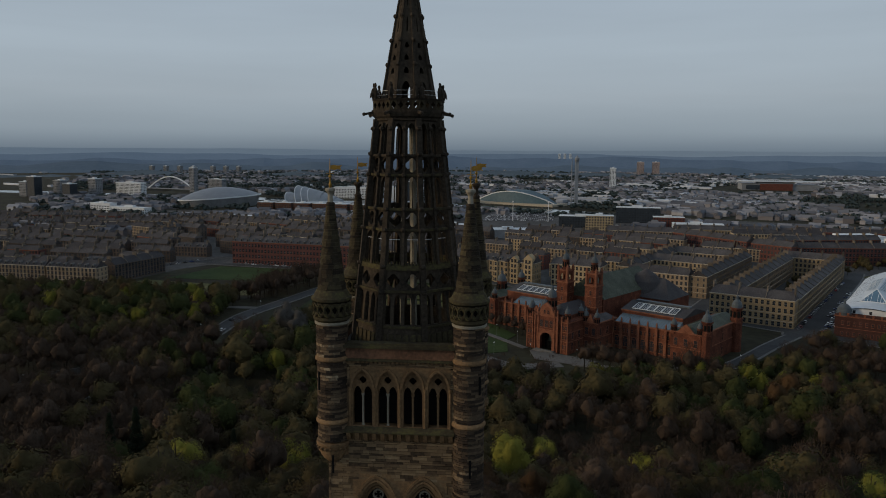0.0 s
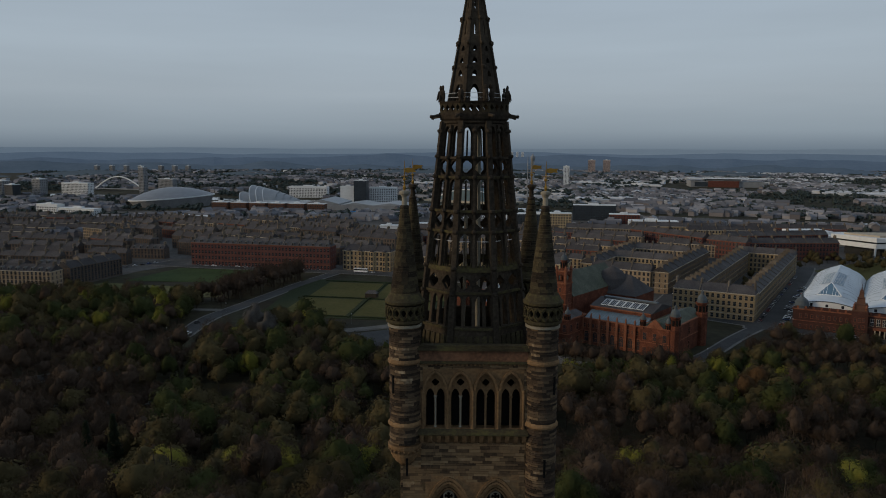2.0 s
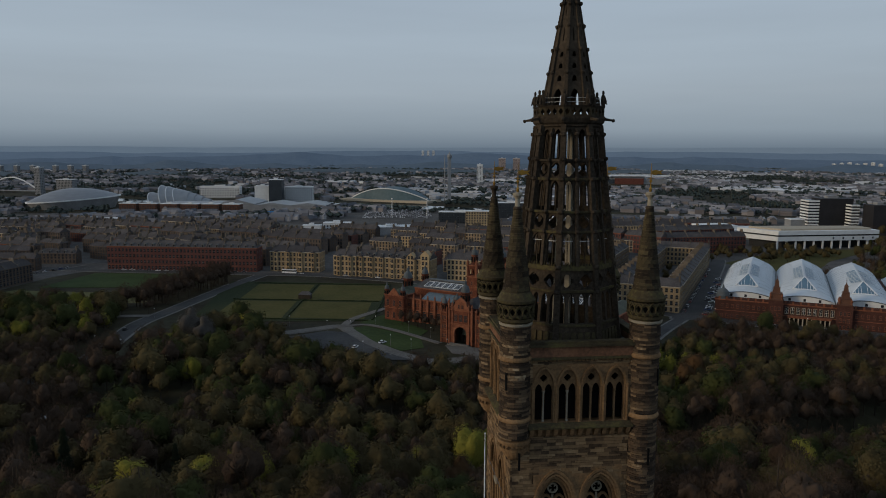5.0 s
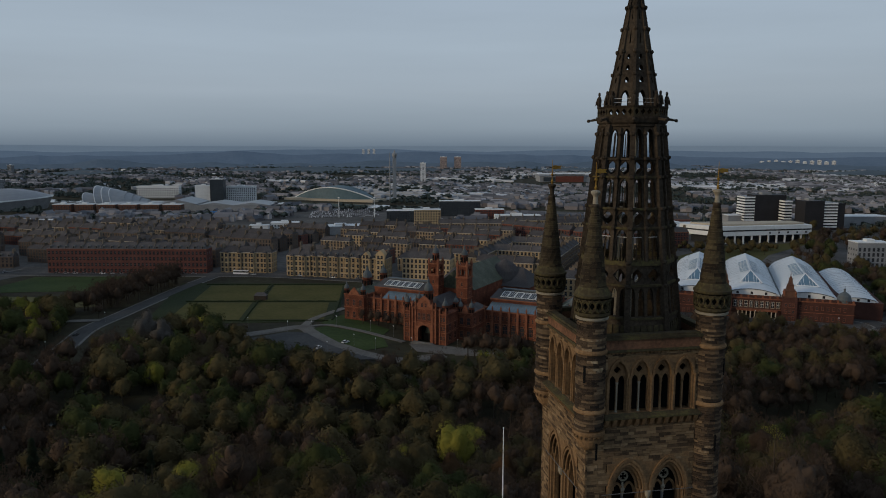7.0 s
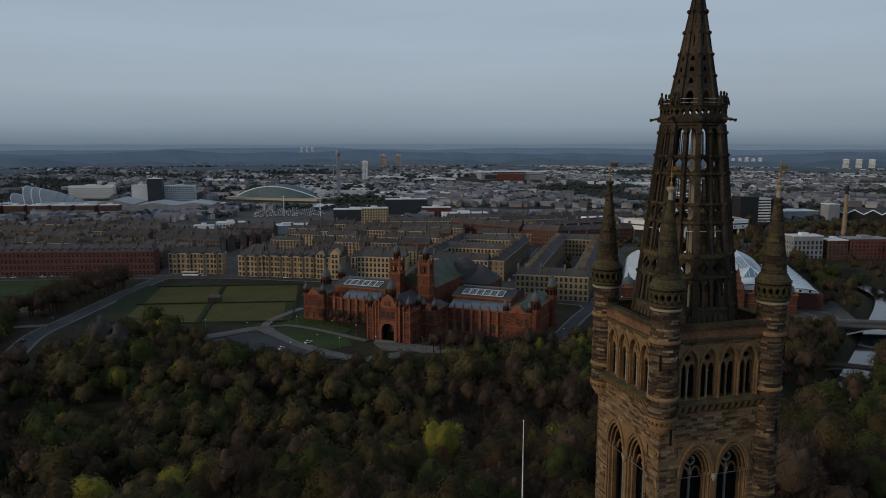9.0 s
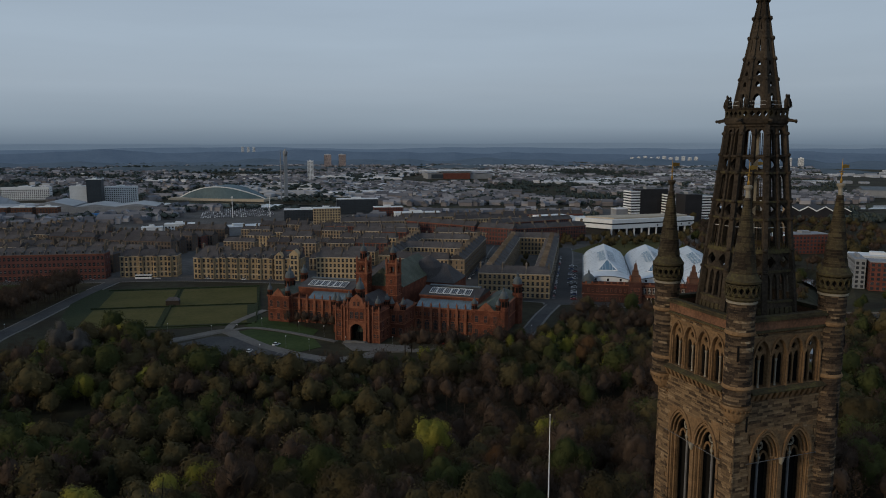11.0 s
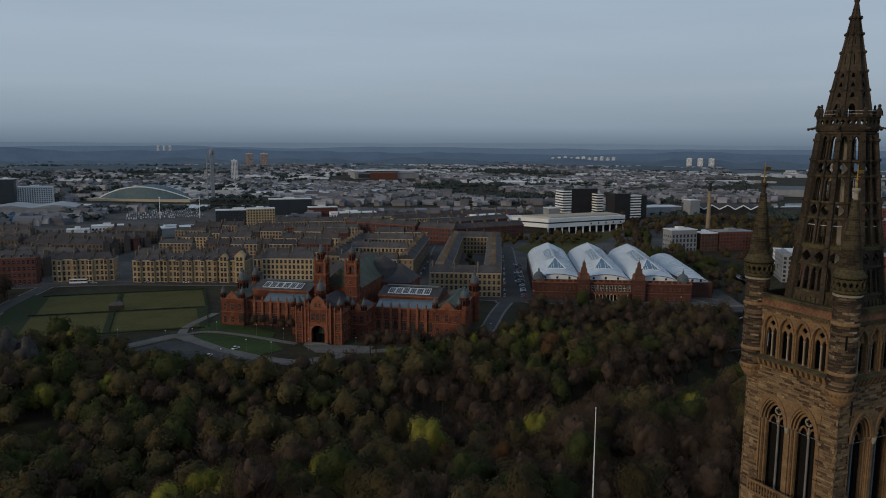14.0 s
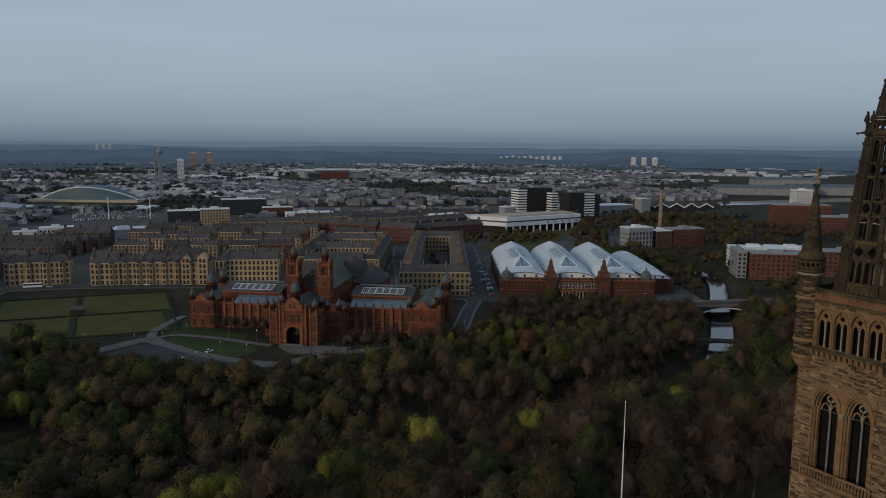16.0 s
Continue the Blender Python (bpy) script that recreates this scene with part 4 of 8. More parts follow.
for z in (107.9, 109.9, 111.9, 113.8, 115.5):
    rib2.lathe(0, -r_up(z) - 0.10, [(z - 0.2, 0.08), (z - 0.05, 0.20), (z + 0.1, 0.19), (z + 0.18, 0.08)], 6)
rib2_me = mesh_of("upper_rib", rib2, STONE_DARK)
par = Shape()
rp = lambda z: 3.12
fp_ = oct_face(rp)
for i in range(4):
    c = -0.75 + 0.5 * i
    par.cell(fp_, (c - 0.25, c + 0.25, 104.15, 104.9), [(c + 0.19, 104.52), (c, 104.82), (c - 0.19, 104.52), (c, 104.22)], 0.2)
par.hexa([fp_(-1, 104.9, -0.06), fp_(1, 104.9, -0.06), fp_(1, 104.9, 0.25), fp_(-1, 104.9, 0.25), fp_(-1, 105.05, -0.06), fp_(1, 105.05, -0.06), fp_(1, 105.05, 0.25), fp_(-1, 105.05, 0.25)])
par_me = mesh_of("parapet_panel", par, STONE_SPIRE)
garg = Shape().beam((0, -3.1, 103.95), (0, -3.95, 103.80), 0.26, 0.26, w1=0.16).lathe(0, -3.9, [(103.66, 0.08), (103.75, 0.15), (103.88, 0.15), (103.95, 0.06)], 8)
garg_me = mesh_of("gargoyle", garg, STONE_DARK)
for k in range(8):
    for n_, me_, l_ in stages:
        part(n_, me_, None, tower, l_, at=pose(0, 0, -BASE, 0, 0, 45 * k))
    part("middle_rib", mid_me, None, tower, "slim middle rib of the face", at=pose(0, 0, -BASE, 0, 0, 45 * k))
    for me_ in frieze_me:
        part("plinth_block", me_, None, tower, "mossy carved block at the spire's foot", at=pose(0, 0, -BASE, 0, 0, 45 * k))
    part("cresting", crest_me, None, tower, "mossy crested band", at=pose(0, 0, -BASE, 0, 0, 45 * k))
    for me_ in tops:
        part("upper_panel", me_, None, tower, "pierced upper spire panel", at=pose(0, 0, -BASE, 0, 0, 45 * k))
    part("parapet_panel", par_me, None, tower, "pierced balcony parapet", at=pose(0, 0, -BASE, 0, 0, 45 * k))
    part("rib", rib_me, None, tower, "crocketed corner rib", at=pose(0, 0, -BASE, 0, 0, 45 * k + 22.5))
    part("upper_rib", rib2_me, None, tower, "crocketed upper rib", at=pose(0, 0, -BASE, 0, 0, 45 * k + 22.5))
    part("gargoyle", garg_me, None, tower, "jutting stone gargoyle", at=pose(0, 0, -BASE, 0, 0, 45 * k + 22.5))
for z in (86.3, 89.25, 94.3, 96.0, 98.8, 100.4):
    r = r_low(z)
    ring = Shape().ring([(z - 0.1, r - 0.15), (z - 0.1, r + 0.2), (z + 0.1, r + 0.2), (z + 0.1, r - 0.15)], 8, math.pi / 8)
    part("string_course", ring, STONE_MOSS if z < 99 else STONE_DARK, tower, "stone band round the spire", at=DOWN)
part("balcony", octagon([(103.1, 2.65), (103.3, 2.95), (103.45, 2.95), (103.6, 3.12), (103.95, 3.22), (104.15, 3.24), (104.16, 2.2)]), STONE_DARK, tower, "corbelled octagonal stone balcony", at=DOWN)
part("spire_tip", octagon([(117.0, 0.2), (117.3, 0.3), (117.5, 0.12), (117.9, 0.2), (118.2, 0.05)]), STONE_DARK, tower, at=DOWN)
part("central_ladder", Shape().beam((0.4, 0.2, 84.2), (0.3, 0.1, 103.2), 0.5, 0.35).beam((-0.8, 0.6, 84.2), (-0.6, 0.4, 96.0), 0.22), STONE_PALE, tower, "pale service ladder casing inside the spire", at=DOWN)
wires = Shape()
for k in range(8):
    a, b = math.pi / 4 * k + math.pi / 8, math.pi / 4 * (k + 1) + math.pi / 8
    for z, r in ((93.5, 3.75), (105.35, 2.9), (105.7, 2.9)):
        wires.beam((r * math.cos(a), r * math.sin(a), z), (r * math.cos(b), r * math.sin(b), z), 0.05 if z < 100 else 0.025)
part("tie_rods", wires, WIRE, tower, "thin pale tie rods round the spire", at=DOWN)
stat = Shape().lathe(0, 0, [(0, 0.22), (0.35, 0.24), (0.6, 0.26), (0.85, 0.20), (0.98, 0.10), (1.08, 0.14), (1.25, 0.13), (1.34, 0.05)], 8, sy=0.8)
stat.hexa([(-0.1, 0.1, 0.3), (0.1, 0.1, 0.3), (0.08, 0.36, 0.1), (-0.08, 0.36, 0.1), (-0.1, 0.15, 0.9), (0.1, 0.15, 0.9), (0.08, 0.30, 0.5), (-0.08, 0.30, 0.5)])
stat_me = mesh_of("statue", stat, STONE_DARK)
for k in range(8):
    for off in ((0,) if k % 2 else (-5, 5)):
        a = math.radians(45 * k + 22.5 + off)
        st = new("statue", stat_me)
        st.matrix_basis = pose(2.98 * math.cos(a), 2.98 * math.sin(a), 105.05, 0, 0, 45 * k - 67.5)
        tagged(st, "small dark stone figure on the spire balcony", "statue", "balcony figures")

pole = thing("flagpole", "tall slim white flagpole on the hillside", "flagpole", pose(-0.4, 40.9, land(0, 41)))
hgt = 58.6 - land(0, 41)
part("shaft", Shape().lathe(0, 0, [(0, 0.13), (hgt * 0.6, 0.10), (hgt, 0.05)], 10), WHITE, pole)
part("truck", Shape().lathe(0, 0, [(hgt, 0.06), (hgt + 0.1, 0.12), (hgt + 0.22, 0.05)], 10), WHITE, pole, "small round cap")
part("base", Shape().lathe(0, 0, [(-0.3, 0.5), (0.4, 0.45), (0.5, 0.2)], 12), KERB, pole, "stone base")


# ---- windows, shared ----
def pane_mesh(name, w, h, frame_mat, arch=False, bars=1, deep=0.12, bar_mat=None):
    """A window that stands in a wall facing -y: stone surround, glass set back, glazing bars."""
    s = Shape()
    s.box(-w / 2, w / 2, -0.04, 0.03, 0, h, 1)
    t = 0.16
    s.box(-w / 2 - t, -w / 2, -deep, 0.02, -t, h + t).box(w / 2, w / 2 + t, -deep, 0.02, -t, h + t)
    s.box(-w / 2, w / 2, -deep, 0.02, h, h + t).box(-w / 2 - t - 0.08, w / 2 + t + 0.08, -deep - 0.1, 0.02, -t - 0.1, -t + 0.1)
    for i in range(bars):
        x = -w / 2 + w * (i + 1) / (bars + 1)
        s.box(x - 0.05, x + 0.05, -0.08, 0.02, 0, h, 2)
    s.box(-w / 2, w / 2, -0.08, 0.02, h * 0.5 - 0.05, h * 0.5 + 0.05, 2)
    if arch:
        prev = None
        for i in range(9):
            a = math.pi * i / 8
            p = (w / 2 * math.cos(a), h + w / 2 * math.sin(a))
            if prev:
                s.add([(0, -0.04, h), (prev[0], -0.04, prev[1]), (p[0], -0.04, p[1])], [(0, 1, 2)], 1)
                s.beam((prev[0], -0.05, prev[1]), (p[0], -0.05, p[1]), 0.2)
            prev = p
    return mesh_of(name, s, [frame_mat, GLASS_DARK, bar_mat or frame_mat])


# ---- art gallery ----
KG_AT = pose(-6, 373.5, 0, 0, 0, math.degrees(math.atan2(-0.61, 0.79)))
gal = thing("art_gallery", "ornate red sandstone museum with twin towers and glazed roofs", "museum", KG_AT)
W_KG = pane_mesh("window", 1.7, 3.6, RED_TRIM, bars=2)
W_ARCH = pane_mesh("window", 2.4, 4.2, RED_TRIM, arch=True, bars=2)
W_SMALL = pane_mesh("window", 1.0, 2.0, RED_TRIM)
UC = 69.5


def wall_windows(parent, me, xs, y, z, turn=0, label="arched window with red stone surround"):
    for x in xs:
        part("window", me, None, parent, label, at=pose(x, y, z, 0, 0, turn))


def cupola(parent, x, y, z, r, h, label="domed stone turret"):
    """A small octagonal turret: drum with arched openings, dome and finial."""
    t = part("cupola", Shape().lathe(0, 0, [(0, r), (h * 0.12, r * 1.05), (h * 0.15, r * 0.92), (h * 0.42, r * 0.9), (h * 0.45, r * 1.12), (h * 0.5, r * 1.12)], 8, math.pi / 8), RED, parent, label, at=pose(x, y, z))
    part("dome", Shape().lathe(0, 0, [(h * 0.5, r * 0.95), (h * 0.6, r * 0.9), (h * 0.7, r * 0.68), (h * 0.76, r * 0.35), (h * 0.8, r * 0.28), (h * 0.87, r * 0.28), (h * 0.9, r * 0.1), (h, 0.04)], 12), STONE_ROOF, t, "grey lead dome with finial")
    for i in range(8):
        a = math.pi / 4 * i
        # no hole is cut; a near-black block paints the opening's shade
        part("opening", Shape().beam((r * 0.86 * math.cos(a), r * 0.86 * math.sin(a), h * 0.18), (r * 0.86 * math.cos(a), r * 0.86 * math.sin(a), h * 0.38), r * 0.34), OPENING_SHADE, t, "near-black block painted as a shaded opening")
    return t


def wing(x0, x1, inset):
    """Long gallery wing: arcaded wall, glazed aisle roof, hall roof with rows of skylights."""
    w = part("wing", Shape().box(x0, x1, 0, 42, 0, 13.5).box(x0, x1, 8, 34, 13.5, 18.6), RED, gal, "long red sandstone gallery wing")
    part("cornice", Shape().box(x0, x1, -0.5, 0.6, 13.3, 13.9).box(x0, x1, -0.3, 0.4, 6.8, 7.2).box(x0, x1, 7.6, 8.2, 18.3, 18.9), RED_TRIM, w)
    xa = x0 + inset
    part("aisle_roof", Shape().add([(xa, 0.3, 14.0), (x1, 0.3, 14.0), (x1, 8, 17.0), (xa, 8, 17.0), (xa, 8, 13.8), (x1, 8, 13.8)], [(0, 1, 2, 3), (1, 5, 2), (0, 3, 4), (0, 4, 5, 1)]), GLASS_ROOF, w, "blue-grey glazed aisle roof")
    for i in range(int((x1 - xa) / 1.6)):
        c = xa + 0.8 + 1.6 * i
        part("roof_rib", Shape().beam((c, 0.3, 14.06), (c, 7.9, 17.06), 0.16, 0.12), STONE_ROOF, w)
    part("hall_roof", Shape().gable(x0, x1, 8, 34, 18.7, 22.0, over=0.4), SLATE, w, "slate hall roof")
    part("ridge_walk", Shape().box(x0 + 2, x1 - 2, 19.5, 22.5, 21.8, 22.5), STONE_ROOF, w, "grey lead ridge")
    n = 6
    for i in range(n):
        sky = Shape()
        a, b = x0 + 5 + (x1 - x0 - 10) * i / n, x0 + 5 + (x1 - x0 - 10) * (i + 0.86) / n
        lo, hi = (10.5, 19.4), (17.0, 21.3)
        sky.hexa([(a, lo[0], lo[1]), (b, lo[0], lo[1]), (b, hi[0], hi[1]), (a, hi[0], hi[1]), (a, lo[0], lo[1] + 0.25), (b, lo[0], lo[1] + 0.25), (b, hi[0], hi[1] + 0.25), (a, hi[0], hi[1] + 0.25)])
        me = Shape()
        for c in (a, b):
            me.beam((c, lo[0], lo[1] + 0.3), (c, hi[0], hi[1] + 0.3), 0.26, 0.3)
        for q in (0.0, 1.0):
            y_, z_ = lo[0] + (hi[0] - lo[0]) * q, lo[1] + (hi[1] - lo[1]) * q + 0.3
            me.beam((a, y_, z_), (b, y_, z_), 0.26, 0.3)
        for q in (1, 2):
            c = a + (b - a) * q / 3
            me.beam((c, lo[0], lo[1] + 0.27), (c, hi[0], hi[1] + 0.27), 0.08, 0.1)
        part("skylight_frame", me, CONCRETE_WHITE, w, "white metal skylight frame")
        part("skylight_glass", sky, CLAD_DARK, w, "dark roof light")
    k = 7
    for i in range(k):
        c = x0 + (x1 - x0) * (i + 0.5) / k
        part("window", W_ARCH, None, w, "tall arched window with red stone surround", at=pose(c, -0.02, 1.6))
        part("window", W_SMALL, None, w, "small upper window", at=pose(c - 1.2, -0.02, 9.0))
        part("window", W_SMALL, None, w, "small upper window", at=pose(c + 1.2, -0.02, 9.0))
        b = x0 + (x1 - x0) * i / k
        part("pilaster", Shape().box(b - 0.7, b + 0.7, -0.9, 0.1, 0, 13.3).lathe(b, -0.3, [(13.9, 0.5), (15.2, 0.42), (15.3, 0.6), (16.8, 0.1)], 8), RED_TRIM, w, "buttress with pinnacle")
    return w


wing(15, 49, 10)
wing(90, 124, 1)


def pavilion(x0, x1, y0, y1, h, gab, dom, label):
    p = part("pavilion", Shape().box(x0, x1, y0, y1, 0, h), RED, gal, label)
    part("cornice", Shape().box(x0 - 0.4, x1 + 0.4, y0 - 0.4, y1 + 0.4, h, h + 0.5).box(x0 - 0.25, x1 + 0.25, y0 - 0.25, y1 + 0.25, h * 0.5, h * 0.5 + 0.4), RED_TRIM, p)
    part("roof", Shape().gable(x0, x1, y0, y1, h + 0.5, h + 3.4, axis="y", over=-0.6, hip=4), COPPER if x1 - x0 > 10 else SLATE, p, "weathered green-grey hipped roof")
    n = max(2, int((x1 - x0) / 4))
    for i in range(n):
        c = x0 + (x1 - x0) * (i + 0.5) / n
        part("window", W_KG, None, p, "mullioned window", at=pose(c, y0 - 0.02, 1.5))
        part("window", W_KG, None, p, "mullioned window", at=pose(c, y0 - 0.02, h * 0.5 + 1.3))
    for i in range(3):
        c = y0 + (y1 - y0) * (i + 0.5) / 3
        for x, t in ((x0 - 0.02, -90), (x1 + 0.02, 90)):
            part("window", W_KG, None, p, "mullioned window", at=pose(x, c, h * 0.5 + 1.2, 0, 0, t))
            part("window", W_KG, None, p, "mullioned window", at=pose(x, c, 1.5, 0, 0, t))
    if gab:
        xm, g = (x0 + x1) / 2, (x1 - x0) * 0.28
        s = Shape().add([(xm - g, y0 - 0.3, h + 0.4), (xm + g, y0 - 0.3, h + 0.4), (xm + g * 0.55, y0 - 0.3, h + 2.6), (xm, y0 - 0.3, h + 4.6), (xm - g * 0.55, y0 - 0.3, h + 2.6),
                         (xm - g, y0 + 0.6, h + 0.4), (xm + g, y0 + 0.6, h + 0.4), (xm + g * 0.55, y0 + 0.6, h + 2.6), (xm, y0 + 0.6, h + 4.6), (xm - g * 0.55, y0 + 0.6, h + 2.6)],
                        [(0, 1, 2, 3, 4), (9, 8, 7, 6, 5), (0, 5, 6, 1), (1, 6, 7, 2), (2, 7, 8, 3), (3, 8, 9, 4), (4, 9, 5, 0)])
        part("gable", s, RED_TRIM, p, "curved Dutch gable")
    for x, y in dom:
        cupola(p, x, y, h - 1.0, 1.5, 9.0)
    return p


pavilion(1.5, 15, -4, 46, 15.0, True, ((2.5, -3), (14, -3)), "end pavilion with corner turrets and gable")
pavilion(124, 139, -5, 46, 15.0, True, ((125, -4), (138, -4)), "end pavilion with corner turrets and gable")
cupola(gal, 6, 14, 15.0, 3.0, 15.5, "large domed corner tower")
for x_, y_, r_, top_ in ((140.5, -2.5, 2.7, 13.5), (139.5, 36, 3.0, 15.0), (1.5, 40, 2.4, 12.0)):
    part("turret_shaft", Shape().lathe(x_, y_, [(0, r_), (14.6, r_), (14.7, r_ + 0.35), (15.2, r_ + 0.35), (15.3, r_)], 8, math.pi / 8), RED, gal, "octagonal red stone corner turret")
    cupola(gal, x_, y_, 15.2, r_ * 0.95, top_)
pavilion(49, 57, -16, 4, 14.5, True, ((49.8, -15), (56.2, -15)), "small front pavilion with twin turrets")
pavilion(82, 90, -16, 4, 14.5, True, ((82.8, -15), (89.2, -15)), "small front pavilion with twin turrets")
# projecting entrance block with a deep arch
ent = Shape()
ent.box(57, 61, -30, 6, 0, 16.5).box(78, 82, -30, 6, 0, 16.5).box(61, 78, -24, 6, 0, 18.4)
ent.cell(lambda u, z, d: (u, -30.8 + d, z), (62.5, 76.5, 0, 18.5), rounded(UC, 3.6, 0.1, 6.0, 12), 1.6)
ent.box(61, 62.5, -30, -24, 0, 18.4).box(76.5, 78, -30, -24, 0, 18.4)
entrance = part("entrance_block", ent, RED, gal, "projecting entrance block with a deep round arch")
# porch shade painted as a near-black block behind the doors
part("porch_inside", Shape().box(65, 74, -25.2, -24.05, 0.1, 9.8), OPENING_SHADE, entrance, "near-black block painted as shade behind the porch doors")
part("arch_moulding", Shape().cell(lambda u, z, d: (u, -31.1 + d, z), (UC - 4.6, UC + 4.6, 0.05, 10.6), rounded(UC, 3.6, 0.1, 6.0, 12), 0.25), RED_TRIM, entrance, "carved arch moulding")
for x in (UC - 2.3, UC, UC + 2.3):
    part("door", Shape().box(x - 0.9, x + 0.9, -25.4, -25.25, 0.2, 4.2).box(x - 0.08, x + 0.08, -25.45, -25.3, 0.2, 4.2), BARK, entrance, "tall dark wooden door")
part("bronze_group", Shape().lathe(UC, -26.3, [(4.4, 1.9), (5.2, 1.6), (7.4, 1.2), (8.4, 0.3)], 8, sy=0.3), COPPER, entrance, "green bronze group above the doors")
for z in (6.2, 11.0, 15.9):
    part("string_course", Shape().box(56.7, 61.2, -30.35, -29.9, z, z + 0.4).box(77.8, 82.3, -30.35, -29.9, z, z + 0.4).box(56.65, 57.05, -30.2, 6, z, z + 0.4).box(81.95, 82.35, -30.2, 6, z, z + 0.4), RED_TRIM, entrance)
part("string_course", Shape().box(62.3, 76.7, -31.1, -30.7, 10.8, 11.3).box(62.3, 76.7, -31.1, -30.7, 17.9, 18.6), RED_TRIM, entrance)
for x in (62.7, 64.6, 74.4, 76.3):
    part("pilaster", Shape().box(x - 0.35, x + 0.35, -31.2, -30.6, 0, 18.0).lathe(x, -30.9, [(18.6, 0.5), (20.2, 0.45), (20.4, 0.65), (22.2, 0.06)], 8), RED_TRIM, entrance, "pilaster with pinnacle")
for x in (57.3, 60.7, 78.3, 81.7):
    part("pilaster", Shape().box(x - 0.3, x + 0.3, -30.4, -29.9, 0, 16.5).lathe(x, -30.1, [(16.5, 0.45), (17.8, 0.4), (18.0, 0.6), (19.6, 0.06)], 8), RED_TRIM, entrance, "pilaster with pinnacle")
front_gable = Shape().add([(64, -30.9, 18.4), (75, -30.9, 18.4), (73.4, -30.9, 20.6), (72.6, -30.9, 22.8), (UC, -30.9, 25.2), (66.4, -30.9, 22.8), (65.6, -30.9, 20.6),
                           (64, -29.9, 18.4), (75, -29.9, 18.4), (73.4, -29.9, 20.6), (72.6, -29.9, 22.8), (UC, -29.9, 25.2), (66.4, -29.9, 22.8), (65.6, -29.9, 20.6)],
                          [tuple(range(7)), tuple(range(13, 6, -1))] + [(i, (i + 1) % 7, 7 + (i + 1) % 7, 7 + i) for i in range(7)])
part("front_gable", front_gable, RED_TRIM, entrance, "curved stone gable over the entrance")
wall_windows(entrance, W_KG, (66.6, 69.5, 72.4), -30.85, 12.3, label="mullioned window above the door")
wall_windows(entrance, W_SMALL, (68.4, 70.6), -30.95, 19.2)
wall_windows(entrance, W_SMALL, (58.2, 59.8, 79.2, 80.8), -30.05, 12.4)
wall_windows(entrance, W_SMALL, (58.2, 59.8, 79.2, 80.8), -30.05, 7.6)
wall_windows(entrance, W_SMALL, (58.2, 59.8, 79.2, 80.8), -30.05, 2.6)
for y in (-26, -20, -14, -8):
    for z in (2, 7.4):
        part("window", W_KG, None, entrance, at=pose(56.97, y, z, 0, 0, -90))
        part("window", W_KG, None, entrance, at=pose(82.03, y, z, 0, 0, 90))
for x, y, hh in ((58.5, -28.5, 9), (80.5, -28.5, 9), (58.5, -16, 8), (80.5, -16, 8)):
    cupola(entrance, x, y, 16.2, 1.5, hh)
cupola(entrance, UC, -26, 20.0, 2.4, 14.5, "tall domed lantern above the entrance")
part("lantern_base", Shape().box(UC - 2.6, UC + 2.6, -28.6, -23.4, 18.4, 20.2), RED, entrance, "square lantern base")
part("entrance_roof", Shape().gable(61, 78, -24, 4, 18.4, 22.5, axis="y", over=0, hip=5), SLATE, entrance, "grey roof over the entrance")
part("steps", Shape().box(63, 76, -34, -31.3, 0, 0.45).box(64, 75, -33, -31.3, 0.45, 0.9), KERB, entrance, "wide stone steps")
# centre hall and twin towers
part("centre_hall", Shape().box(57.5, 81.5, 4, 66, 0, 23), RED, gal, "tall central hall")
part("centre_roof", Shape().gable(57.5, 81.5, 5, 64, 23, 33.5, axis="y", over=0.3), COPPER, gal, "steep green-grey central roof")
part("rear_hall", Shape().box(40, 99, 44, 70, 0, 19), RED, gal, "rear hall")
part("rear_roof", Shape().gable(40, 99, 44, 70, 19, 29, over=0.3, hip=9), SLATE, gal, "dark slate rear roof")
part("apse_roof", Shape().lathe(UC + 10, 55, [(20, 10), (23, 9.8), (27, 8.6), (30.5, 5.6), (32.5, 2.2), (33.5, 0.6)], 16), SLATE, gal, "dark ribbed domed roof")
